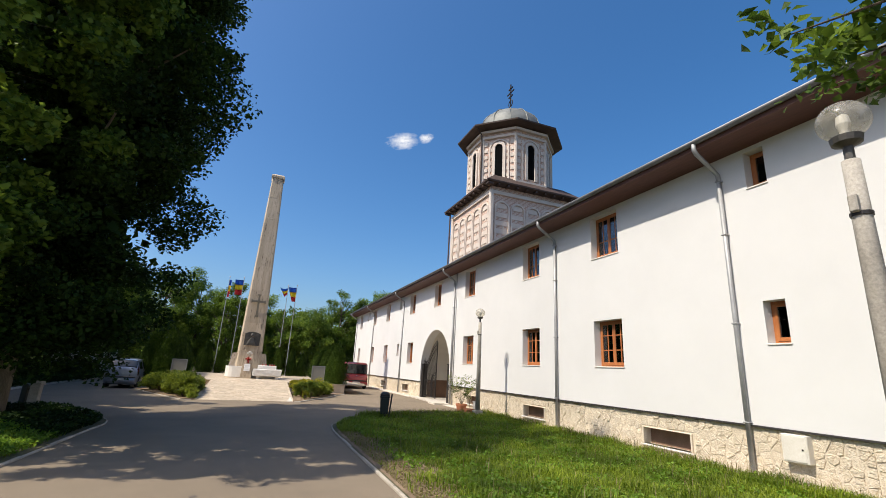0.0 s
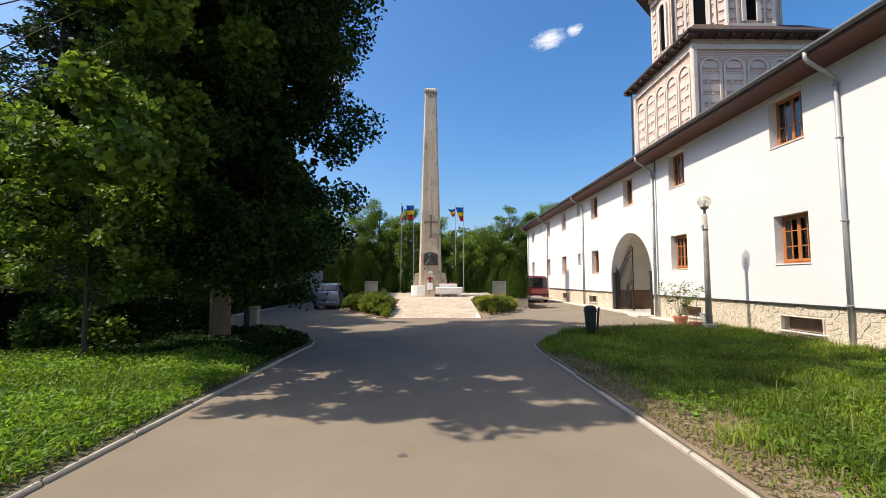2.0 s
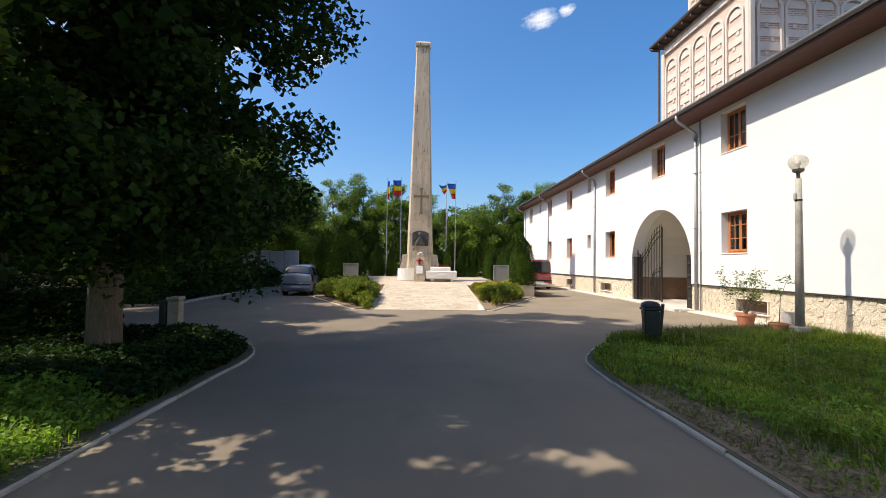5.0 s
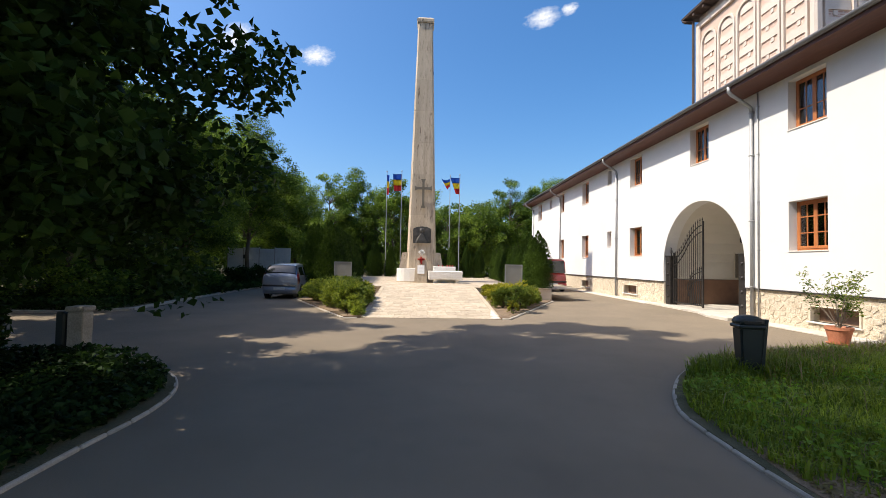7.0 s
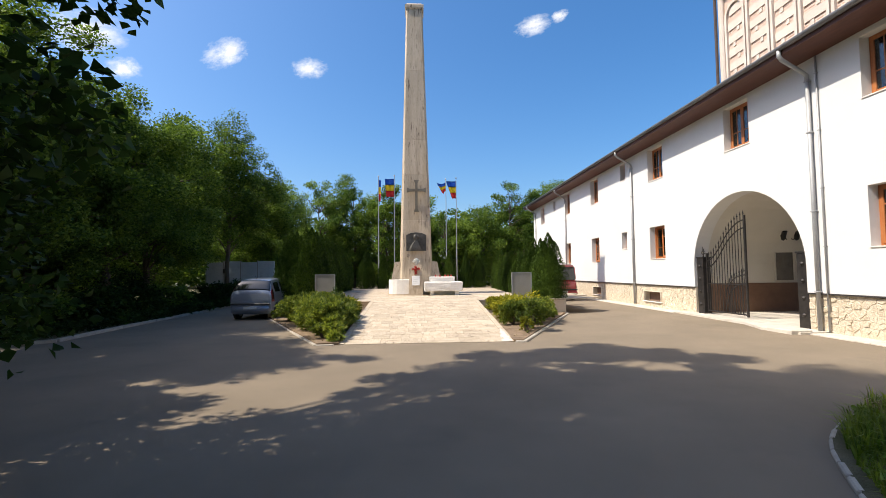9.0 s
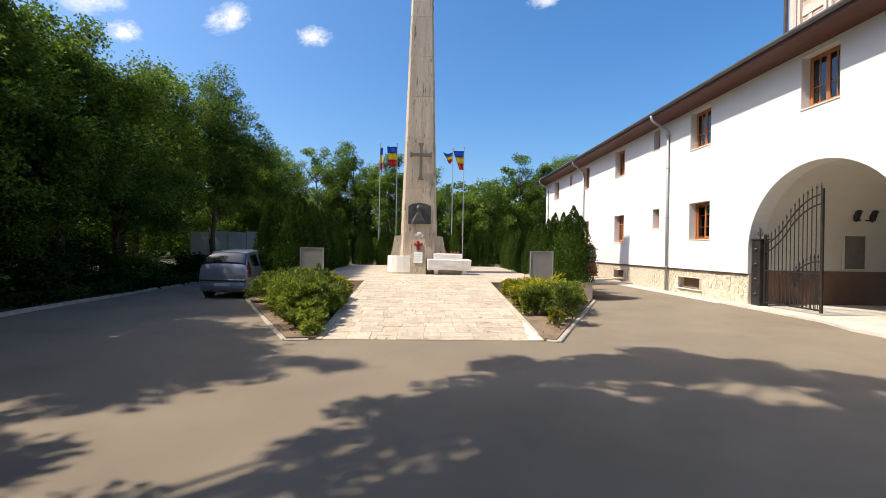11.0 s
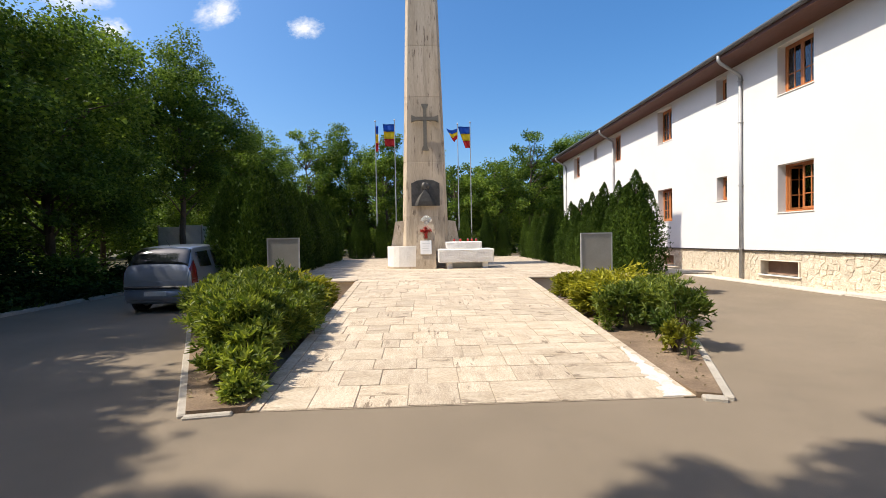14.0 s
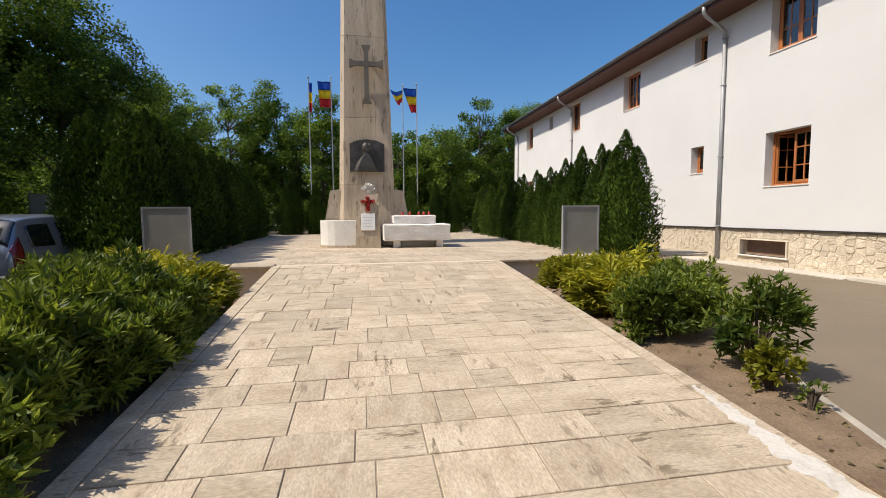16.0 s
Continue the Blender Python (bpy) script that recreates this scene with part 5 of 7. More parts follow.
WOOD_B = [(-13.5, 49, 9.3, LIME), (-10.0, 47.5, 9.4, LIME), (-7.4, 49.5, 9.9, LIME), (-4.6, 47.5, 8.6, BROAD), (-2.2, 50, 8.4, BROAD), (0.8, 48.5, 7.4, BROAD), (3.4, 47.5, 7.0, BROAD), (6.6, 49, 9.6, BROAD), (9.4, 50.5, 8.6, BROAD), (13.5, 56, 11.5, BROAD), (-17, 46, 9.6, BROAD), (-20, 41, 10.2, BROAD)]
for i, (x, y, top, leaf) in enumerate(WOOD_B):
    leaf = BROAD if i % 4 == 3 else LIME
    tree("avenue_tree", "fresh green broadleaf tree behind the flagpoles", (x, y, 0), top, 0.5, 2.8, 80 + i, leaf, 24000, 0.16, 110, 0.13, tight=0.23, wide=0.55)
rng = np.random.default_rng(40)
cl = np.stack([rng.uniform(-48, 34, 620), rng.uniform(54, 72, 620), rng.uniform(0.3, 6.5, 620)], 1)
west = np.stack([rng.uniform(-44, -25, 380), rng.uniform(-6, 60, 380), rng.uniform(0.4, 8.5, 380)], 1)
v, f = leaves(rng, clumped(rng, np.concatenate([cl, west]), np.full(1000, 1.9), 80000), 0.55, 0.4, 0.4)
tagged(part("far_woods", raw_mesh("far_woods", v, f), BROAD), "dense green woods beyond the grounds", "woods", kind="stuff")

# dark shrubs along the park edge
SHRUB_AT = [(-11.2, 20.6, 1.1), (-11.3, 22.8, 1.0), (-11.5, 25.2, 1.2), (-11.6, 27.6, 0.9), (-11.3, 30.6, 0.9), (-11.2, 33.0, 1.0), (-13.3, 21.0, 1.5), (-13.5, 26.0, 1.6), (-16.5, 20.4, 1.3), (-8.4, 10.2, 0.9), (-9.0, 7.8, 0.8), (-10.6, 6.6, 1.1), (-12.8, 7.4, 1.6), (-14.8, 9.6, 1.8), (-16, 5, 1.8), (-18, 12, 2.0), (-7.7, 12.8, 0.8), (-8.9, 13.1, 0.95), (-10.4, 13.0, 1.1), (-12, 13.0, 1.2), (-13.8, 13.0, 1.3)]
for i, (x, y, h) in enumerate(SHRUB_AT):
    r = np.random.default_rng(200 + i)
    ob = thing("park_shrub", "dark green rounded shrub in the shade", "shrub", (x, y, 0.03), "shrubs of the park")
    cs = crown_clumps(r, 22, (0, 0, h * 0.5), (h * 0.95, h * 0.95, h * 0.5))
    cs[:, 2] = np.maximum(cs[:, 2], 0.12)
    v, f = leaves(r, clumped(r, cs, np.full(len(cs), h * 0.33), 3200), 0.13, 0.08, 0.4)
    v[:, 2] = np.maximum(v[:, 2], 0.0)
    part("foliage", raw_mesh("foliage", v, f), MAPLE if i % 3 else BROAD, ob)
    part("stem", tube(bmesh.new(), [(0, 0, -0.05), (0.03, 0.02, h * 0.6)], [0.04, 0.02], 6), BARK, ob)

# ---- thuja hedge and single thujas ----
VARIANTS = []
for k in range(4):
    VARIANTS.append((thuja_mesh(310 + k, 2.4, 0.55, 15500), tube(bmesh.new(), [(0, 0, -0.02), (0, 0, 1.9)], [0.06, 0.02], 6)))
stem_mesh = bpy.data.meshes.new("stem")
VARIANTS[0][1].to_mesh(stem_mesh)
for _, b in VARIANTS:
    b.free()
stem_mesh.materials.append(BARK)


# Solid core, added inside the sprays to keep the thuja opaque.
core_bm = lathe(bmesh.new(), [(0.1, 0.05), (0.2, 0.3), (0.22, 0.9), (0.17, 1.35), (0.08, 1.7), (0.01, 1.9)], 14)
core_mesh = bpy.data.meshes.new("inner_filler")
core_bm.to_mesh(core_mesh)
core_bm.free()
core_mesh.materials.append(THUJA)


def thuja(x, y, z, height, radius, k, label, group):
    ob = thing("thuja", label, "conifer", (x, y, z), group, turn=k * 77.0)
    me = VARIANTS[k % 4][0]
    sp = part("sprays", me, THUJA, ob)
    sp.scale = (radius / 0.55, radius / 0.55, height / 2.4)
    part("stem", stem_mesh, BARK, ob)
    core = part("inner_filler", core_mesh, THUJA, ob)
    core.scale = (radius / 0.55, radius / 0.55, height / 2.4)
    return ob


ROW_R = [(2.98, 24.75, 2.3, 0.66), (2.9, 25.45, 2.15, 0.6), (2.85, 26.15, 2.2, 0.58), (2.85, 26.95, 2.05, 0.56), (2.85, 27.8, 1.95, 0.54), (2.85, 28.7, 1.95, 0.52), (2.85, 29.7, 1.95, 0.52), (2.85, 30.8, 1.95, 0.52), (2.9, 32.0, 1.95, 0.52), (2.9, 33.3, 1.95, 0.5), (2.95, 34.6, 1.95, 0.5)]
for i, (x, y, h, r) in enumerate(ROW_R):
    thuja(x, y, PZ - 0.02, h, r, i, "flame-shaped green thuja at the platform's edge", "thujas along the platform")
for i, (x, h, r) in enumerate([(-4.75, 2.35, 0.58), (-3.7, 2.2, 0.42), (-2.75, 2.1, 0.45), (-1.7, 2.2, 0.45), (-0.7, 2.1, 0.42), (0.3, 2.25, 0.5), (1.25, 2.2, 0.45), (2.05, 2.05, 0.45)]):
    thuja(x, 36.1, PZ - 0.02, h, r, i + 1, "slender green thuja behind the obelisk", "thujas behind the obelisk")
for i in range(16):
    y = 25.0 + 0.64 * i
    thuja(-5.45 - 0.03 * i + 0.06 * math.sin(i * 2.1), y, PZ - 0.02, 2.55 - 0.012 * i + 0.05 * math.sin(i * 1.7), 0.72, i, "closely clipped thuja in a dense hedge", "thuja hedge")
    if i < 5:
        thuja(-5.98, y + 0.1, PZ - 0.02, 2.45 + 0.05 * math.sin(i * 2.7), 0.62, i + 2, "closely clipped thuja in a dense hedge", "thuja hedge")

# ---- shrubs in the planting beds ----
def bush(name, label, x, y, z, r, h, seed, leaf, n, ln, wd, flat=False):
    rg = np.random.default_rng(seed)
    ob = thing(name, label, "shrub", (x, y, z))
    cs = crown_clumps(rg, 26, (0, 0, h * 0.55), (r * 0.8, r * 0.8, h * 0.42), 0.3)
    pts = clumped(rg, cs, np.full(len(cs), min(r, h) * 0.36), n, 0.6)
    pts[:, 2] = np.maximum(pts[:, 2], 0.04)
    out = pts.copy()
    out[:, 2] = (pts[:, 2] - h * 0.3) * (0.6 if flat else 1.3)
    out /= np.linalg.norm(out, axis=1)[:, None] + 1e-6
    if not flat:
        # leaves stand in whorls round the twig tips
        tips, toward = pts[: n // 8], out[: n // 8]
        way = np.repeat(toward, 8, 0) * 0.75 + rg.normal(size=(len(tips) * 8, 3)) * 0.5 + np.array([0, 0, 0.15])
        way /= np.linalg.norm(way, axis=1)[:, None] + 1e-6
        pts, out = np.repeat(tips, 8, 0) + way * ln * 0.5, way * 2.0
        pts[:, 2] = np.maximum(pts[:, 2], 0.04)
    v, f = leaves(rg, pts, ln, wd, 0.35, out * 0.9)
    v[:, 2] = np.maximum(v[:, 2], 0.0)
    part("foliage", raw_mesh("foliage", v, f), leaf, ob)
    bm = bmesh.new()
    for c in cs[:16]:
        tube(bm, [(0, 0, -0.03), tuple(c * 0.5 + np.array([0, 0, 0.05])), tuple(c)], [0.014, 0.01, 0.004], 5, False)
    tagged(part("stem_mass", bm, BARK, ob), kind="stuff")
    return ob


BZ = 0.045
for i, (x, y, r, h) in enumerate([(-3.8, 20.0, 0.5, 0.76), (-4.2, 20.7, 0.52, 0.8), (-3.75, 21.1, 0.6, 0.82), (-4.6, 21.6, 0.62, 0.85), (-4.2, 22.0, 0.5, 0.62), (-5.0, 22.5, 0.55, 0.75), (-3.62, 19.6, 0.4, 0.66), (-4.0, 20.4, 0.5, 0.78), (-3.42, 20.2, 0.36, 0.6), (-3.9, 20.7, 0.5, 0.86), (-3.4, 20.8, 0.3, 0.55), (-3.55, 21.5, 0.38, 0.62), (-5.35, 22.9, 0.45, 0.7)]):
    bush("laurel_bush", "bushy laurel with long glossy leaves in the planting bed", x, y, BZ, r, h, 400 + i, LAUREL, 4000, 0.115, 0.027)
for i, (x, y, r, h) in enumerate([(-3.42, 19.3, 0.3, 0.5), (-3.32, 18.95, 0.24, 0.34), (-3.62, 19.15, 0.18, 0.3), (-3.28, 18.7, 0.14, 0.16)]):
    bush("young_laurel", "small young laurel at the edge of the bed", x, y, BZ, r, h, 420 + i, LAUREL, 800, 0.1, 0.034)
for i, (x, y, r, h) in enumerate([(-4.4, 22.9, 0.62, 0.8), (-3.8, 22.55, 0.5, 0.74)]):
    bush("golden_juniper", "spreading golden juniper in the planting bed", x, y, BZ, r, h, 430 + i, JUNIPER, 4200, 0.13, 0.035, True)
for i, (x, y, r, h) in enumerate([(0.88, 22.6, 0.5, 0.66), (1.5, 22.5, 0.7, 0.68), (1.1, 21.9, 0.55, 0.6), (2.1, 22.9, 0.5, 0.56)]):
    bush("golden_juniper", "spreading golden juniper in the planting bed", x, y, BZ, r, h, 440 + i, JUNIPER, 4200, 0.13, 0.035, True)
for i, (x, y, r, h) in enumerate([(0.9, 21.0, 0.38, 0.56), (1.3, 21.2, 0.45, 0.64), (1.7, 21.5, 0.45, 0.68), (2.05, 22.2, 0.4, 0.62)]):
    bush("laurel_bush", "bushy laurel with long glossy leaves in the planting bed", x, y, BZ, r, h, 450 + i, LAUREL, 3000, 0.1, 0.025)
bush("laurel_bush", "bushy laurel with long glossy leaves in the planting bed", 1.2, 20.1, BZ, 0.34, 0.7, 460, LAUREL, 1900, 0.1, 0.03)
bush("yellow_shrub", "small yellow-green shrub in bare soil", 0.95, 19.72, BZ, 0.2, 0.36, 461, JUNIPER, 520, 0.07, 0.035)
bush("young_laurel", "small young laurel at the edge of the bed", 0.9, 19.4, BZ, 0.1, 0.2, 462, LAUREL, 60, 0.06, 0.02)

# ---- street lamps ----
CONCRETE = surf("lichen_concrete", (0.27, 0.245, 0.205), (0.42, 0.385, 0.33), 3, 40, 0.9, 0.6, 0.008, grain=0.45, stain=((0.16, 0.145, 0.09), 6, 0.8))
GLOBE = globe_mat("smoked_globe")


def lamp(x, y, z0=0.0, lean=0.0):
    ob = thing("street_lamp", "tapered concrete lamp post with a smoked glass globe", "street lamp", (x, y, z0), "street lamps")
    part("post", tube(bmesh.new(), [(0, 0, -0.1), (0, 0, 2.7), (0, 0, 3.3)], [0.088, 0.064, 0.06], 12), CONCRETE, ob, smooth=True)
    part("base", box(bmesh.new(), -0.14, 0.14, -0.14, 0.14, -0.05, 0.26, bevel=0.02), CONCRETE, ob)
    part("strap", lathe(bmesh.new(), [(0.064, 2.84), (0.072, 2.84), (0.072, 2.87), (0.064, 2.87)], 12), IRON, ob)
    part("hatch", box(bmesh.new(), -0.1, -0.055, -0.03, 0.03, 2.86, 3.0, bevel=0.01), CONCRETE, ob)
    part("neck", tube(bmesh.new(), [(0, 0, 3.28), (0, 0, 3.47)], [0.035, 0.035], 10), BRONZE, ob)
    part("collar", lathe(bmesh.new(), [(0.04, 3.42), (0.1, 3.45), (0.11, 3.5), (0.06, 3.5)], 14), BRONZE, ob)
    bm = bmesh.new()
    bmesh.ops.create_uvsphere(bm, u_segments=28, v_segments=16, radius=0.178, matrix=Matrix.LocRotScale((0, 0, 3.645), None, (1, 1, 0.9)))
    globe = part("globe", bm, GLOBE, ob, "smoked glass globe", smooth=True)
    part("bulb", lathe(bmesh.new(), [(0.03, 3.5), (0.035, 3.56), (0.05, 3.62), (0.04, 3.69), (0.01, 3.71)], 12), WHITE_FLOWER, globe)
    return ob


lamp(6.18, 13.6)
lamp(2.95, 0.68)

# ---- potted oleander, tubs ----
TERRA = surf("terracotta", (0.4, 0.14, 0.07), (0.5, 0.2, 0.11), 4, 50, 0.8, 0.2, 0.003)
pot = thing("flower_pot", "round terracotta pot with a leafy oleander", "potted plant", (6.35, 15.35, 0.0))
pot.scale = (0.88, 0.88, 0.92)
part("pot", lathe(bmesh.new(), [(0.17, 0.02), (0.235, 0.3), (0.25, 0.3), (0.25, 0.36), (0.225, 0.36), (0.21, 0.31)], 24), TERRA, pot, smooth=False)
part("saucer", lathe(bmesh.new(), [(0.2, 0), (0.24, 0.03), (0.22, 0.03), (0.2, 0.02)], 24), TERRA, pot)
part("soil", lathe(bmesh.new(), [(0.1, 0.3), (0.22, 0.32), (0.1, 0.33)], 20), SOIL, pot)
rng = np.random.default_rng(60)
ends = np.array([[math.cos(a) * r, math.sin(a) * r, h] for a, r, h in zip(rng.uniform(0, 6.3, 16), rng.uniform(0.15, 0.62, 16), rng.uniform(0.75, 1.45, 16))])
bm = bmesh.new()
for e in ends:
    tube(bm, [(0, 0, 0.3), tuple(e * np.array([0.4, 0.4, 0.62])), tuple(e)], [0.008, 0.006, 0.003], 5, False)
tagged(part("stem_mass", bm, BARK_PALE, pot), kind="stuff")
v, f = leaves(rng, clumped(rng, np.concatenate([ends, ends * 0.85]), np.full(32, 0.16), 760), 0.09, 0.036, 0.3, droop=0.1)
part("foliage", raw_mesh("foliage", v, f), LAUREL, pot)
for x, y, r, h, m, name, label in ((6.38, 14.1, 0.14, 0.26, SILL, "bucket", "pale enamel bucket on a block beside the lamp post"), (6.0, 13.92, 0.18, 0.28, TERRA, "plant_tub", "brown terracotta tub with a bare shoot")):
    ob = thing(name, label, "pot", (x, y, 0.25 if name == "bucket" else 0.0))
    part("tub", lathe(bmesh.new(), [(r * 0.75, 0), (r, h * 0.9), (r * 1.06, h * 0.9), (r * 1.06, h), (r * 0.92, h), (r * 0.9, h * 0.85)], 20), m, ob)
    part("soil", lathe(bmesh.new(), [(r * 0.5, h * 0.8), (r * 0.9, h * 0.86), (r * 0.4, h * 0.88)], 16), SOIL, ob)
    if name == "plant_tub":
        part("shoot", tube(bmesh.new(), [(0, 0, 0.25), (0.05, 0.02, 0.8), (0.16, -0.05, 1.25)], [0.01, 0.008, 0.003], 5), BARK_PALE, ob)
        v, f = leaves(rng, clumped(rng, np.array([[0.14, -0.05, 1.2], [0.05, 0.1, 0.95]]), np.array([0.16, 0.14]), 60), 0.11, 0.035, 0.3)
        part("foliage", raw_mesh("foliage", v, f), LAUREL, ob)

block = thing("concrete_block", "small dark concrete block under the bucket", "block", (6.38, 14.1, 0))
part("body", box(bmesh.new(), -0.13, 0.13, -0.13, 0.13, -0.05, 0.25, bevel=0.02), CONCRETE, block)

# ---- litter bin ----
BIN = surf("dark_green_plastic", (0.012, 0.018, 0.017), (0.022, 0.03, 0.028), 3, 50, 0.45, 0.1, 0.002)
trash = thing("litter_bin", "dark green plastic litter bin with a slanted lid on a post", "litter bin", (2.62, 12.8, 0.0), turn=-12)
trash.scale = (0.74, 0.8, 1.0)
bm = loft(bmesh.new(), [[(-w, -d, z), (w, -d, z), (w, d, z), (-w, d, z)] for w, d, z in ((0.14, 0.115, 0.12), (0.15, 0.125, 0.16), (0.19, 0.155, 0.66))])
bmesh.ops.bevel(bm, geom=bm.edges, offset=0.03, segments=2, affect="EDGES")
part("body", bm, BIN, trash)
part("rim", box(bmesh.new(), -0.215, 0.215, -0.175, 0.175, 0.645, 0.69, bevel=0.015), BIN, trash)
bm = loft(bmesh.new(), [[(-0.2, -0.165, z0), (0.2, -0.165, z0), (0.2, 0.165, z0), (-0.2, 0.165, z0)] if k == 0 else [(-a, -b, z0), (a, -b, z0), (a, b, z0), (-a, b, z0)] for k, (a, b, z0) in enumerate(((0.2, 0.165, 0.69), (0.19, 0.155, 0.75), (0.15, 0.125, 0.79), (0.06, 0.06, 0.81)))])
bmesh.ops.bevel(bm, geom=bm.edges, offset=0.018, segments=2, affect="EDGES")
part("lid", bm, BIN, trash, "domed dark green lid", smooth=True)
# No hole in the lid: a black strip stands in for the shaded opening.
part("slot_shade", boxes((-0.13, 0.13, -0.168, -0.15, 0.702, 0.74)), IRON, trash, "black strip standing in for the shade of the slot")
post_bm = box(bmesh.new(), 0.2, 0.26, -0.05, 0.05, -0.1, 0.76, bevel=0.008)
for v in post_bm.verts:
    v.co.x += (v.co.z - 0.3) * 0.12
part("post", post_bm, BIN, trash)

# ---- stone gate pillar on the verge, small bench ----
pillar = thing("stone_pillar", "short weathered concrete pillar on the verge", "pillar", (-6.1, 13.25, 0.0))
pillar.scale = (0.66, 0.66, 1.0)
part("shaft", box(bmesh.new(), -0.15, 0.15, -0.15, 0.15, -0.05, 0.7, bevel=0.02), CONCRETE, pillar)
part("cap", box(bmesh.new(), -0.18, 0.18, -0.18, 0.18, 0.7, 0.77, bevel=0.02), CONCRETE, pillar)
part("side_bin", box(bmesh.new(), -0.4, -0.22, -0.12, 0.12, 0.2, 0.7, bevel=0.03), BIN, pillar, "dark bin hung beside it")
part("strap", box(bmesh.new(), -0.3, -0.14, -0.03, 0.03, 0.55, 0.6), IRON, pillar)

# ---- low white shed walls at the end of the drive ----
SHED = surf("weathered_white_sheet", (0.5, 0.5, 0.46), (0.6, 0.59, 0.55), 1.5, 30, 0.8, 0.2, 0.006, stain=((0.3, 0.29, 0.24), 2, 0.8))
shed = thing("white_fence", "weathered white panel fence with a small square hatch", "fence", (-12.3, 36.6, 0.0))
for k in range(4):
    part("panel", box(bmesh.new(), -1.95 + 1.0 * k, -0.98 + 1.0 * k, -0.04, 0.04, 0.0, 2.15 + 0.06 * (k % 2), bevel=0.01), SHED, shed)
    part("post", box(bmesh.new(), -2.0 + 1.0 * k, -1.95 + 1.0 * k, -0.05, 0.05, 0, 2.25), CONCRETE, shed)
part("hatch", box(bmesh.new(), -1.0, -0.8, -0.055, -0.042, 1.5, 1.75), IRON, shed)


# ---- vehicles ----
def paint(name, colour, rough=0.3, metal=0.0):
    m, nt, p = nodes_of(name)
    col = mixed(nt, 0.12, tuple(colour), noise_of(nt, 3, 4), "OVERLAY")
    nt.links.new(col, p.inputs["Base Color"])
    p.inputs["Roughness"].default_value, p.inputs["Metallic"].default_value = rough, metal
    p.inputs["Coat Weight"].default_value, p.inputs["Coat Roughness"].default_value = 0.6, 0.06
    return m


SILVER = paint("silver_paint", (0.27, 0.3, 0.37), 0.28, 0.5)
RED_PAINT = paint("faded_red_paint", (0.32, 0.03, 0.03), 0.4)
CAR_GLASS = paint("dark_car_glass", (0.012, 0.014, 0.016), 0.06)
TYRE = surf("tyre_rubber", (0.015, 0.015, 0.015), (0.03, 0.03, 0.03), 5, 60, 0.85, 0.2, 0.002)
TRIM = surf("black_plastic", (0.02, 0.02, 0.021), (0.03, 0.03, 0.031), 5, 60, 0.6, 0.1, 0.001)
LIGHT_RED = paint("red_light_lens", (0.15, 0.01, 0.013), 0.15)
PLATE = surf("white_plate", (0.5, 0.5, 0.48), (0.58, 0.58, 0.56), 5, 40, 0.5, 0)


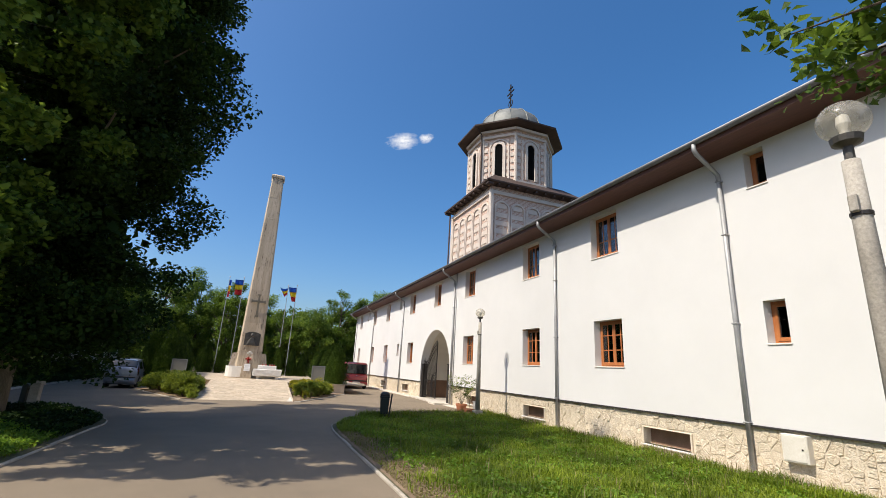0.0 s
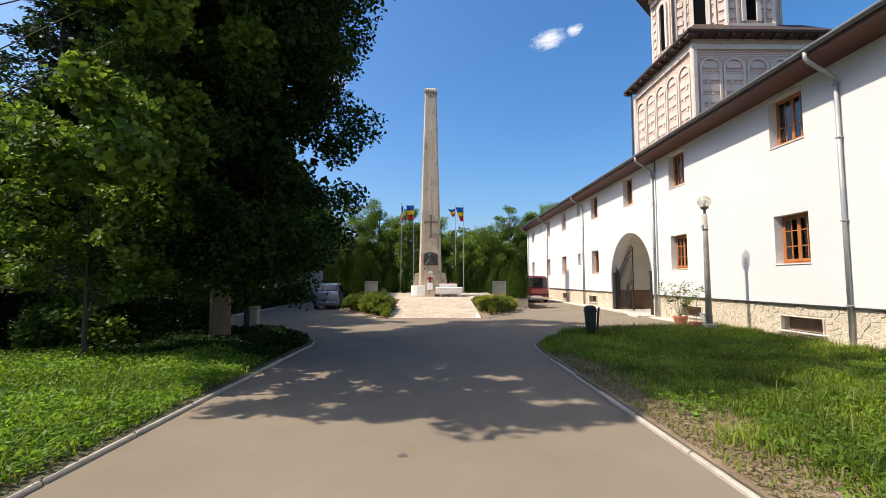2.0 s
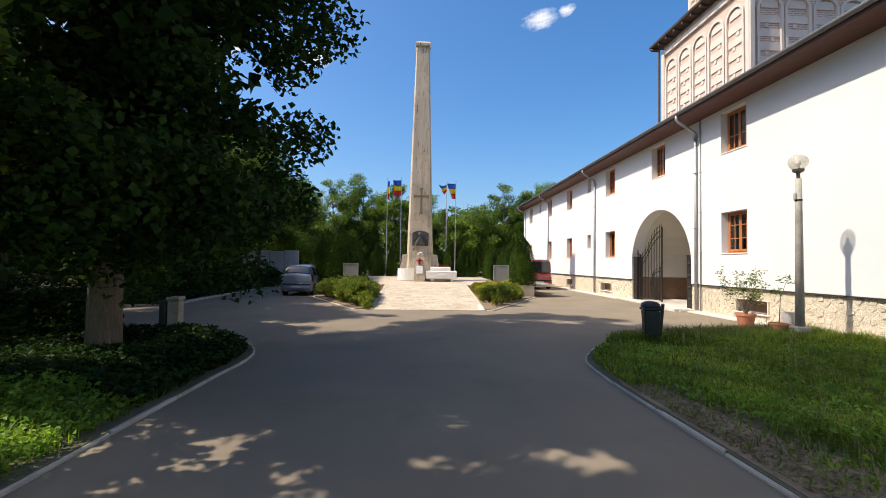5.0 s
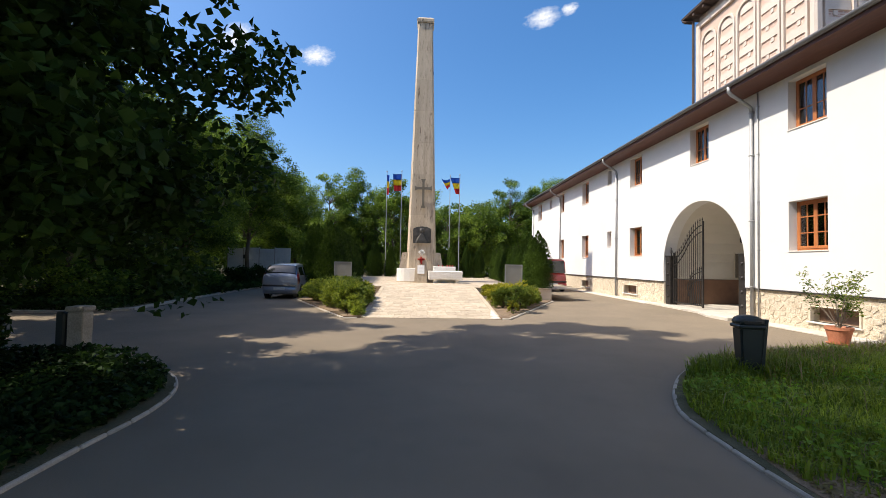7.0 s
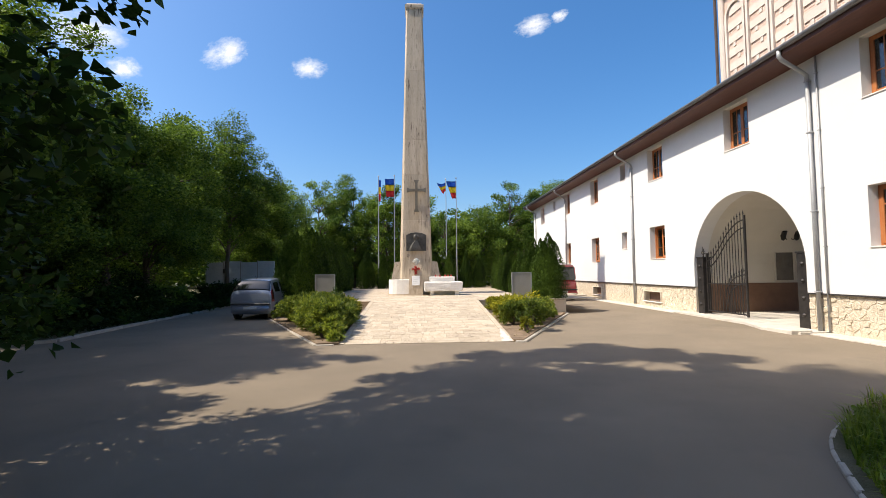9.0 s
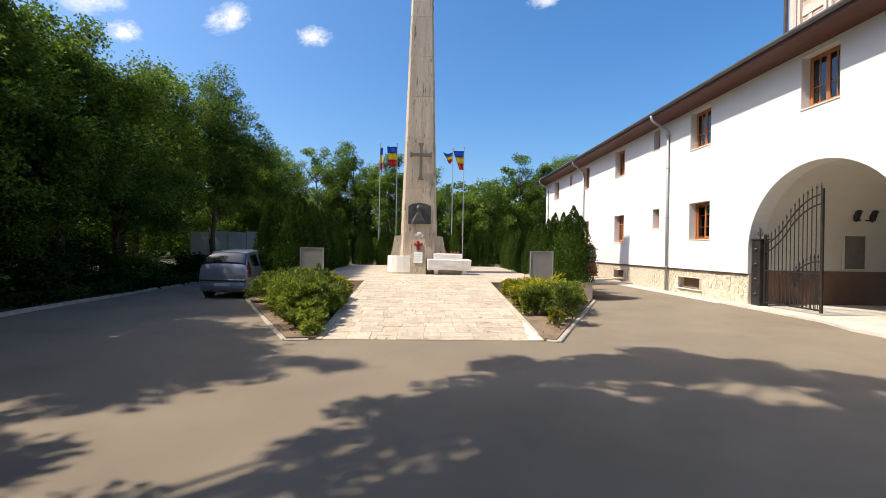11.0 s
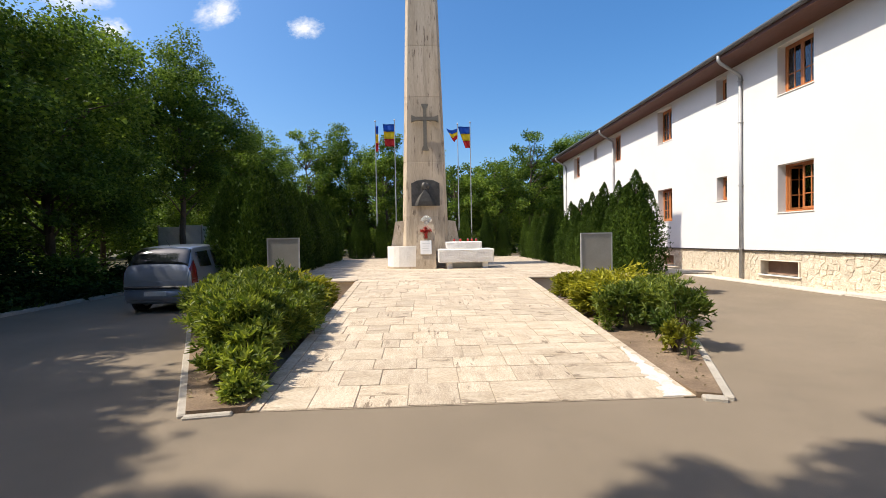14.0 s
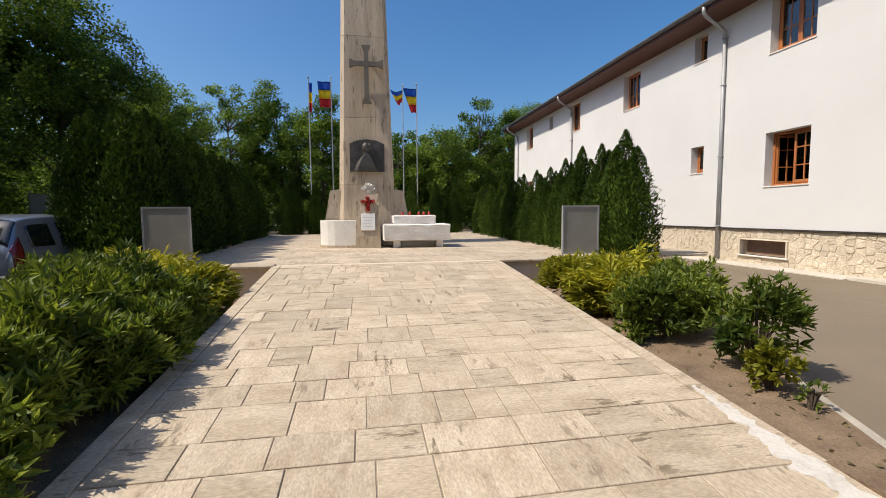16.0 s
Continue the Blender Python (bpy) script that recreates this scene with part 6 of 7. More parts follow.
def vehicle(name, label, at, turn, length, width, height, belt, body_paint, tail, roof_in, bonnet, lights_z, category="car"):
    """A car with its back at y = 0, facing along +y: body shell, glasshouse, wheels, lights, bumper and plate."""
    ob = thing(name, label, category, at, turn=turn)
    w, ln = width / 2, length
    def section(y, half, z0, z1, round_=0.09):
        return [(-half + 0.03, y, z0), (half - 0.03, y, z0), (half, y, z0 + 0.12), (half, y, z1 - round_ * 1.6), (half - round_ * 0.45, y, z1 - 0.02), (half - round_, y, z1), (-half + round_, y, z1), (-half + round_ * 0.45, y, z1 - 0.02), (-half, y, z1 - round_ * 1.6), (-half, y, z0 + 0.12)]
    bm = loft(bmesh.new(), [section(0.0, w * 0.8, 0.36, belt - 0.14), section(0.06, w * 0.9, 0.28, belt - 0.04), section(0.2, w * 0.98, 0.22, belt), section(0.5, w, 0.2, belt + 0.01), section(ln * 0.5, w, 0.2, belt), section(ln * bonnet, w, 0.2, belt - 0.02), section(ln * 0.93, w * 0.96, 0.22, belt - 0.16), section(ln - 0.02, w * 0.8, 0.32, belt - 0.32)])
    bmesh.ops.recalc_face_normals(bm, faces=bm.faces)
    bmesh.ops.bevel(bm, geom=[e for e in bm.edges if e.is_manifold and e.calc_face_angle() > 0.35], offset=0.05, segments=3, affect="EDGES", clamp_overlap=True)
    body = part("body", bm, body_paint, ob, smooth=True)
    r0, r1 = w * 0.93, w * roof_in
    rows = [[(-r0, 0.08, belt - 0.02), (r0, 0.08, belt - 0.02), (r0, ln * bonnet + 0.12, belt - 0.03), (-r0, ln * bonnet + 0.12, belt - 0.03)],
            [(-r1 - 0.03, tail * 0.82, height - 0.1), (r1 + 0.03, tail * 0.82, height - 0.1), (r1 + 0.03, ln * (bonnet - 0.2) + 0.1, height - 0.1), (-r1 - 0.03, ln * (bonnet - 0.2) + 0.1, height - 0.1)],
            [(-r1 + 0.06, tail + 0.12, height), (r1 - 0.06, tail + 0.12, height), (r1 - 0.06, ln * (bonnet - 0.24), height), (-r1 + 0.06, ln * (bonnet - 0.24), height)]]
    bm = loft(bmesh.new(), rows)
    bmesh.ops.recalc_face_normals(bm, faces=bm.faces)
    bmesh.ops.bevel(bm, geom=[e for e in bm.edges if e.is_manifold and e.calc_face_angle() > 0.2], offset=0.06, segments=3, affect="EDGES", clamp_overlap=True)
    part("roof_shell", bm, body_paint, ob, smooth=True)
    z0, z1 = belt + 0.05, height - 0.14
    def on_back(u, z, d):
        k = (z - belt) / (height - 0.1 - belt)
        half = r0 + (r1 + 0.03 - r0) * k
        return (u * half, 0.08 + (tail * 0.82 - 0.08) * k - d, z)
    bm = bmesh.new()
    a = [bm.verts.new(on_back(u, z, d)) for d in (0.012, -0.01) for u, z in ((-0.93, z0 - 0.03), (0.93, z0 - 0.03), (0.9, z1 + 0.02), (-0.9, z1 + 0.02))]
    for f in ((0, 1, 2, 3), (0, 4, 5, 1), (1, 5, 6, 2), (2, 6, 7, 3), (3, 7, 4, 0)):
        bm.faces.new([a[k] for k in f])
    bmesh.ops.recalc_face_normals(bm, faces=bm.faces)
    part("rear_window", bm, CAR_GLASS, ob, "dark tinted rear window")
    for s in (-1, 1):
        for y0, y1 in ((0.3, 0.16 + ln * 0.28), (0.22 + ln * 0.28, ln * 0.5), (ln * 0.5 + 0.07, ln * bonnet - 0.12)):
            bm = bmesh.new()
            pts = []
            for y, z in ((y0, z0), (y1, z0), (y1 - 0.08 if y1 > ln * 0.55 else y1, z1), (max(y0, tail * 0.82 + 0.12), z1)):
                k = (z - belt) / (height - 0.1 - belt)
                pts.append((s * (r0 + (r1 + 0.03 - r0) * k), y, z))
            v = [bm.verts.new((x + s * d, y, z)) for d in (0.01, -0.01) for x, y, z in pts]
            for f in ((0, 1, 2, 3), (0, 4, 5, 1), (1, 5, 6, 2), (2, 6, 7, 3), (3, 7, 4, 0)):
                bm.faces.new([v[k] for k in f])
            bmesh.ops.recalc_face_normals(bm, faces=bm.faces)
            part("side_window", bm, CAR_GLASS, ob, "dark side window")
        lens = prism(bmesh.new(), [(s * w * 0.985, 0.3), (s * w * 0.985, 0.12), (s * w * 0.9, 0.035), (s * w * 0.74, 0.0), (s * w * 0.72, 0.12)][::s], lights_z[0], lights_z[1])
        for v in lens.verts:
            if v.co.z > lights_z[1] - 0.05:
                v.co.x = s * w * 0.9 + (v.co.x - s * w * 0.9) * 0.45
                v.co.y += 0.1
        bmesh.ops.recalc_face_normals(lens, faces=lens.faces)
        bmesh.ops.bevel(lens, geom=list(lens.edges), offset=0.012, segments=2, affect="EDGES")
        part("tail_light", lens, LIGHT_RED, ob, "red tail light", smooth=True)
        part("mirror", box(bmesh.new(), s * (w + 0.08) - 0.09, s * (w + 0.08) + 0.09, ln * bonnet - 0.28, ln * bonnet - 0.18, belt + 0.02, belt + 0.16, bevel=0.025), body_paint, ob)
        part("door_seam", boxes((s * w - 0.003, s * w + 0.003, ln * 0.29, ln * 0.29 + 0.012, 0.3, belt - 0.16)), TRIM, ob)
        for yy in (0.62, ln - 0.72):
            wheel = part("wheel", lathe(bmesh.new(), [(0.2, -0.09), (0.27, -0.095), (0.3, -0.06), (0.3, 0.06), (0.27, 0.095), (0.2, 0.09)], 24), TYRE, ob, "black tyre")
            wheel.matrix_local = pose(s * (w - 0.1), yy, 0.3, 0, 90, 0)
            part("rim", lathe(bmesh.new(), [(0.19, -0.1), (0.2, -0.097), (0.2, 0.097), (0.19, 0.1), (0.06, 0.085)], 18), ZINC, wheel, "grey wheel rim")
            part("wheel_arch", tube(bmesh.new(), [(s * (w + 0.002), yy + 0.35 * math.cos(t), 0.3 + 0.35 * math.sin(t)) for t in (math.pi * i / 10 for i in range(11))], 0.025, 6), TRIM, ob)
    part("bumper", box(bmesh.new(), -w * 0.95, w * 0.95, -0.06, 0.2, 0.26, 0.5, bevel=0.07), body_paint, ob)
    part("bumper_strip", box(bmesh.new(), -w * 0.96, w * 0.96, -0.05, 0.14, 0.5, 0.57, bevel=0.03), TRIM, ob)
    part("number_plate", boxes((-0.26, 0.26, -0.075, -0.058, 0.38, 0.48)), PLATE, ob, "white number plate")
    part("badge", lathe(bmesh.new(), [(0.045, 0), (0.045, 0.015), (0.02, 0.02)], 12), ZINC, ob).matrix_local = pose(0, 0.03, belt - 0.12, 90, 0, 0)
    part("wiper", tube(bmesh.new(), [on_back(-0.05, z0 + 0.02, 0.03), on_back(0.5, z0 + 0.05, 0.03)], 0.01, 5), TRIM, ob)
    part("underbody", boxes((-w * 0.85, w * 0.85, 0.2, ln - 0.3, 0.17, 0.32)), TRIM, ob)
    return ob


def hatchback(label, at, turn):
    """A small five-door car, its back at y = 0, out of smooth cross sections from tail to nose."""
    ob = thing("car", label, "car", at, turn=turn)
    ob.scale = (0.79, 0.88, 0.855)
    # y, half width at the belt, half width at the roof, floor, belt, roof
    stations = [(0.0, 0.72, 0.66, 0.38, 0.66, 0.80), (0.02, 0.785, 0.71, 0.29, 0.8, 0.94), (0.06, 0.81, 0.72, 0.24, 0.88, 1.05), (0.16, 0.82, 0.70, 0.21, 0.90, 1.22), (0.29, 0.825, 0.66, 0.20, 0.91, 1.39), (0.44, 0.825, 0.63, 0.20, 0.91, 1.47), (0.8, 0.83, 0.62, 0.20, 0.905, 1.505), (1.4, 0.83, 0.615, 0.20, 0.89, 1.52), (1.9, 0.83, 0.615, 0.20, 0.875, 1.49), (2.3, 0.83, 0.62, 0.20, 0.86, 1.3), (2.7, 0.82, 0.66, 0.20, 0.84, 1.0), (2.95, 0.81, 0.66, 0.21, 0.80, 0.93), (3.3, 0.77, 0.62, 0.24, 0.70, 0.82), (3.5, 0.68, 0.52, 0.30, 0.58, 0.68), (3.56, 0.58, 0.42, 0.38, 0.5, 0.56)]
    rows = spline(stations, 4)
    grid = []
    for y, wb, wr, z0, zb, zr in rows:
        half = [(0.0, z0), (wb * 0.86, z0), (wb * 0.97, z0 + 0.09), (wb, (z0 + zb) * 0.5), (wb * 0.985, zb), (wb * 0.5 + wr * 0.5 - 0.005, (zb + zr) * 0.5), (wr + 0.02, zr - 0.075), (wr - 0.07, zr - 0.012), (wr * 0.45, zr + 0.012), (0.0, zr + 0.018)]
        curve = spline(half, 3)
        full = [(x, z) for x, z in curve] + [(-x, z) for x, z in curve[-2:0:-1]]
        grid.append([(x, y, z) for x, z in full])
    n = len(grid[0])
    bm = loft(bmesh.new(), grid)
    bmesh.ops.recalc_face_normals(bm, faces=bm.faces)
    part("body", bm, SILVER, ob, smooth=True)

    def skin(name, i0, i1, j0, j1, material, label, lift=0.006):
        """A patch that lies on the body, between two stations and two lines along it."""
        cut = bmesh.new()
        vs = {}
        for i in range(i0, i1 + 1):
            for j in range(j0, j1 + 1):
                a, b = Vector(grid[i][j % n]), Vector(grid[i][(j + 1) % n])
                c = Vector(grid[min(i + 1, len(grid) - 1)][j % n])
                nor = (b - a).cross(c - a)
                nor = nor.normalized() if nor.length > 1e-9 else Vector((0, 0, 1))
                if nor.dot(a - Vector((0, 1.7, 0.7))) < 0:
                    nor = -nor
                vs[i, j] = cut.verts.new(a + nor * lift)
        for i in range(i0, i1):
            for j in range(j0, j1):
                cut.faces.new((vs[i, j], vs[i + 1, j], vs[i + 1, j + 1], vs[i, j + 1]))
        bmesh.ops.recalc_face_normals(cut, faces=cut.faces)
        bmesh.ops.solidify(cut, geom=cut.faces, thickness=-0.004)
        return part(name, cut, material, ob, label, smooth=True)

    skin("rear_window", 9, 18, 19, 35, CAR_GLASS, "dark tinted rear window")
    skin("windscreen", 34, 40, 20, 34, CAR_GLASS, "dark windscreen")
    for j0, j1 in ((13, 17), (n - 17, n - 13)):
        skin("side_window", 20, 25, j0, j1, CAR_GLASS, "dark side window")
        skin("side_window", 26, 32, j0, j1, CAR_GLASS, "dark side window")
    for j0, j1 in ((10, 16), (n - 16, n - 10)):
        skin("tail_light", 8, 15, j0, j1, LIGHT_RED, "tall dark red tail light", 0.012)
    part("bumper_strip", box(bmesh.new(), -0.775, 0.775, -0.045, 0.3, 0.55, 0.62, bevel=0.03), TRIM, ob, "black bumper strip")
    for q in (-1, 1):
        for yy in (0.62, 2.95):
            part("wheel_well", lathe(bmesh.new(), [(0.0, 0.0), (0.34, 0.0), (0.34, 0.06), (0.0, 0.06)], 24), TRIM, ob, "black wheel well").matrix_local = pose(q * 0.8 - 0.03, yy, 0.3, 0, 90, 0)
            wheel = part("wheel", lathe(bmesh.new(), [(0.2, -0.09), (0.27, -0.095), (0.3, -0.06), (0.3, 0.06), (0.27, 0.095), (0.2, 0.09)], 24), TYRE, ob, "black tyre")
            wheel.matrix_local = pose(q * 0.77, yy, 0.3, 0, 90, 0)
            part("rim", lathe(bmesh.new(), [(0.19, -0.1), (0.2, -0.097), (0.2, 0.097), (0.19, 0.1), (0.06, 0.085)], 18), ZINC, wheel, "grey wheel rim")
        part("mirror", box(bmesh.new(), q * 0.9 - 0.09, q * 0.9 + 0.09, 2.3, 2.42, 0.92, 1.06, bevel=0.03), SILVER, ob)
        part("door_handle", box(bmesh.new(), q * 0.83 - 0.012, q * 0.83 + 0.012, 1.05, 1.22, 0.79, 0.82, bevel=0.008), TRIM, ob)
    part("number_plate", boxes((-0.26, 0.26, -0.05, -0.03, 0.4, 0.5), bevel=0.004), PLATE, ob, "pale number plate")
    part("bumper", box(bmesh.new(), -0.77, 0.77, -0.04, 0.3, 0.27, 0.56, bevel=0.08), SILVER, ob, smooth=True)
    part("badge", lathe(bmesh.new(), [(0.045, 0), (0.045, 0.015), (0.02, 0.02)], 12), ZINC, ob).matrix_local = pose(0, 0.05, 0.9, 65, 0, 0)
    part("wiper", tube(bmesh.new(), [(-0.05, 0.1, 1.03), (0.34, 0.13, 1.07)], 0.011, 5), TRIM, ob)
    part("aerial", tube(bmesh.new(), [(0, 0.55, 1.47), (0, 0.4, 1.62)], 0.006, 5), TRIM, ob)
    return ob


hatchback("silver-blue small hatchback parked beside the hedge", (-6.82, 23.62, 0), -2.0)
vehicle("van", "faded red minivan parked by the building", (5.25, 30.4, 0), 0.0, 4.4, 1.62, 1.75, 0.98, RED_PAINT, 0.12, 0.84, 0.86, (0.62, 0.96), "van")

# ---- clouds ----
def cloud_mat(name, seed):
    m, nt, p = nodes_of(name)
    nt.nodes.remove(p)
    tc = nt.nodes.new("ShaderNodeTexCoord")
    gr = nt.nodes.new("ShaderNodeTexGradient")
    gr.gradient_type = "SPHERICAL"
    n = nt.nodes.new("ShaderNodeTexNoise")
    n.inputs["Scale"].default_value, n.inputs["Detail"].default_value, n.inputs["Roughness"].default_value = 2.6, 9, 0.7
    n.noise_dimensions = "4D"
    n.inputs["W"].default_value = seed
    nt.links.new(tc.outputs["Object"], gr.inputs["Vector"])
    nt.links.new(tc.outputs["Object"], n.inputs["Vector"])
    mul = nt.nodes.new("ShaderNodeMath")
    mul.operation = "MULTIPLY"
    nt.links.new(gr.outputs["Fac"], mul.inputs[0])
    nt.links.new(n.outputs["Fac"], mul.inputs[1])
    fac = ramp_of(nt, mul.outputs[0], 0.2, 0.5)
    em, tr, mix = (nt.nodes.new(k) for k in ("ShaderNodeEmission", "ShaderNodeBsdfTransparent", "ShaderNodeMixShader"))
    em.inputs[0].default_value, em.inputs[1].default_value = (0.93, 0.95, 1.0, 1), 0.85
    nt.links.new(fac, mix.inputs[0])
    nt.links.new(tr.outputs[0], mix.inputs[1])
    nt.links.new(em.outputs[0], mix.inputs[2])
    nt.links.new(mix.outputs[0], nt.nodes["Material Output"].inputs["Surface"])
    return m


for i, (x, z, w, h) in enumerate([(103, 226, 30, 15), (128, 236, 15, 9), (-172, 196, 36, 20), (-100, 183, 27, 16), (-290, 214, 52, 30), (-258, 182, 24, 16)]):
    bm = bmesh.new()
    bmesh.ops.create_grid(bm, x_segments=6, y_segments=6, size=1.0)
    ob = tagged(part("cloud", bm, cloud_mat("cloud_%s" % "abcdef"[i], 3.7 * i + 1)), "small white fair-weather cloud", "cloud", kind="structure")
    ob.matrix_world = look((x, 400, z), (-1.5, 8, 1.5), -32 if i == 2 else -12) @ Matrix.Diagonal((w, h, 1, 1))
    ob.visible_shadow = False

# ---- grass and ground cover ----
def blades(rng, pts, height, width):
    """Bent grass blades of two quads' worth of triangles each."""
    n = len(pts)
    a = rng.uniform(0, 2 * math.pi, n)
    lean = rng.uniform(0.25, 1.35, n)
    d = np.stack([np.cos(a), np.sin(a), np.zeros(n)], 1)
    s = np.stack([-np.sin(a), np.cos(a), np.zeros(n)], 1) * (width * rng.uniform(0.6, 1.3, n))[:, None]
    h = height * rng.uniform(0.45, 1.25, n)
    mid = pts + d * (lean * h * 0.25)[:, None] + np.array([0, 0, 1]) * (h * 0.6)[:, None]
    tip = pts + d * (lean * h * 0.8)[:, None] + np.array([0, 0, 1]) * (h * (1 - lean * 0.32))[:, None]
    verts = np.stack([pts - s, pts + s, mid + s * 0.7, mid - s * 0.7, tip], 1).reshape(-1, 3)
    k = np.arange(n)[:, None] * 5
    return verts, np.concatenate([k + np.array([[0, 1, 2]]), k + np.array([[0, 2, 3]]), k + np.array([[3, 2, 4]])])


def inside(edge, x, y, right):
    xs = np.interp(y, [p[1] for p in edge], [p[0] for p in edge])
    return x > xs + 0.1 if right else x < xs - 0.1


def patchy(x, y, s=0.7):
    return np.array([noise.noise(Vector((a * s, b * s, 2.0))) for a, b in zip(x, y)])


rng = np.random.default_rng(70)
x, y = rng.uniform(0.8, 7.0, 190000), rng.uniform(-1, 14.7, 190000)
ok = inside(RIGHT_EDGE, x, y, True)
x, y = x[ok], y[ok]
worn = 0.75 * np.exp(-((x - 0.85) / 0.8) ** 2) * (y < 10) + patchy(x, y) * 0.4 + patchy(x, y, 2.3) * 0.25
ok = rng.uniform(0, 1, len(x)) > np.clip(worn * 1.6, 0, 0.93)
x, y, worn = x[ok], y[ok], worn[ok]
z = np.full(len(x), 0.03)
hh = 0.1 + 0.12 * np.clip(patchy(x, y, 1.6) + 0.3, 0, 1) - 0.06 * np.clip(worn, 0, 0.8) + 0.08 * ((x > 6.3) | (y > 12.6))
v, f = blades(rng, np.stack([x, y, z], 1), hh, 0.0072)
tagged(part("lawn_grass", raw_mesh("lawn_grass", v, f), GRASS), "uneven sunlit lawn grass with worn patches", "grass", kind="stuff")
n = 34000
x, y = rng.uniform(0.85, 7.0, n), rng.uniform(-1, 14.5, n)
ok = inside(RIGHT_EDGE, x, y, True) & (patchy(x, y, 1.3) > -0.05) & (x > 1.2)
v, f = leaves(rng, np.stack([x[ok], y[ok], rng.uniform(0.04, 0.17, ok.sum())], 1), 0.07, 0.036, 0.6)
tagged(part("lawn_weeds", raw_mesh("lawn_weeds", v, f), WEED), "broad-leaved weeds in the lawn", "weeds", kind="stuff")
x, y = 0.87 + rng.gamma(1.2, 0.35, 11000), rng.uniform(0, 10.5, 11000)
v, f = leaves(rng, np.stack([x, y, rng.uniform(0.037, 0.055, 11000)], 1), 0.055, 0.02, 0.8)
tagged(part("dry_straw", raw_mesh("dry_straw", v, f), STRAW), "dry straw and dead leaves on the bare lawn edge", "litter", kind="stuff")
x = np.concatenate([rng.uniform(2.6, 7.0, 1500), rng.uniform(6.6, 7.0, 1500), rng.uniform(1.2, 7.0, 700)])
y = np.concatenate([np.interp(x[:1500], [2.6, 7.0], [13.4, 14.6]) - rng.gamma(1.3, 0.3, 1500), rng.uniform(1, 14.4, 1500), rng.uniform(1, 13.3, 700)])
ok = inside(RIGHT_EDGE, x, y, True)
v, f = blades(rng, np.stack([x[ok], y[ok], np.full(ok.sum(), 0.03)], 1), np.full(ok.sum(), 0.33), 0.004)
tagged(part("seed_heads", raw_mesh("seed_heads", v, f), STRAW), "tall pale dry grass stems along the lawn edge", "grass", kind="stuff")
x, y = rng.uniform(-11, -4.1, 105000), rng.uniform(1.5, 13.2, 105000)
ok = inside(LEFT_EDGE, x, y, False) & (rng.uniform(0, 1, 105000) < np.clip(1.3 - (-4 - x) * 0.12, 0.2, 1))
x, y = x[ok], y[ok]
tall = 0.1 + 0.2 * np.clip((-4.1 - x) / 1.2, 0, 1) * (0.6 + 0.6 * patchy(x, y, 0.8))
v, f = leaves(rng, np.stack([x, y, 0.04 + rng.uniform(0.1, 1, len(x)) * tall], 1), 0.085, 0.05, 0.6)
# Under the maple the leaf colour itself is darkened, in place of shade.
shade_ivy = y > 9.4 + 0.6 * patchy(x, y, 0.9)
spots = v.reshape(-1, 4, 3).mean(1)
v, f = leaves(rng, spots[~shade_ivy], 0.066, 0.036, 0.5)
tagged(part("ground_cover", raw_mesh("ground_cover", v, f), WEED), "bright green leafy ground cover on the verge", "ground cover", kind="stuff")
v, f = leaves(rng, spots[shade_ivy], 0.08, 0.06, 0.6)
tagged(part("shade_ivy", raw_mesh("shade_ivy", v, f), SHADE_IVY), "ivy under the maple tree, leaves coloured darker for its shade", "ground cover", kind="stuff")
x, y = rng.uniform(-10, -4.2, 30000), rng.uniform(1.5, 13.2, 30000)
ok = inside(LEFT_EDGE, x, y, False) & (y < 9.6)
x, y = x[ok], y[ok]
v, f = blades(rng, np.stack([x, y, np.full(len(x), 0.03)], 1), 0.16 + 0.12 * np.clip((-4.3 - x), 0, 1), 0.005)
tagged(part("verge_grass", raw_mesh("verge_grass", v, f), GRASS), "long grass among the ground cover", "grass", kind="stuff")
x, y = rng.uniform(-14, -9.7, 26000), rng.uniform(18.8, 40, 26000)
v, f = leaves(rng, np.stack([x, y, 0.05 + rng.uniform(0, 0.28, 26000)], 1), 0.16, 0.08, 0.5)
tagged(part("park_undergrowth", raw_mesh("park_undergrowth", v, f), MAPLE), "dark undergrowth along the park edge", "undergrowth", kind="stuff")
bx = np.concatenate([rng.uniform(-4.4, -3.2, 350), rng.uniform(0.45, 1.9, 350)])
by = np.concatenate([18.6 + np.abs(rng.normal(0, 1.2, 350)), 18.6 + np.abs(rng.normal(0, 1.3, 350))])
ok = (bx > -3.58 - (by - 18.44) * 0.47) & (bx < 0.56 + (by - 18.44) * 0.44) & (rng.uniform(0, 1, 700) < 0.45)
v, f = leaves(rng, np.stack([bx[ok], by[ok], np.full(ok.sum(), 0.06)], 1), 0.045, 0.025, 0.9)
tagged(part("dead_leaves", raw_mesh("dead_leaves", v, f), STRAW), "fallen dry leaves on the bed soil", "litter", kind="stuff")

# ---- travertine tiles ----
def tile_mesh(w, d):
    """A tile with a softly broken edge, top at z = 0."""
    bm = box(bmesh.new(), -w / 2, w / 2, -d / 2, d / 2, -0.03, 0.0)
    top = [e for e in bm.edges if all(v.co.z > -0.001 for v in e.verts)]
    bmesh.ops.bevel(bm, geom=top, offset=0.003, segments=1, affect="EDGES")
    return bm


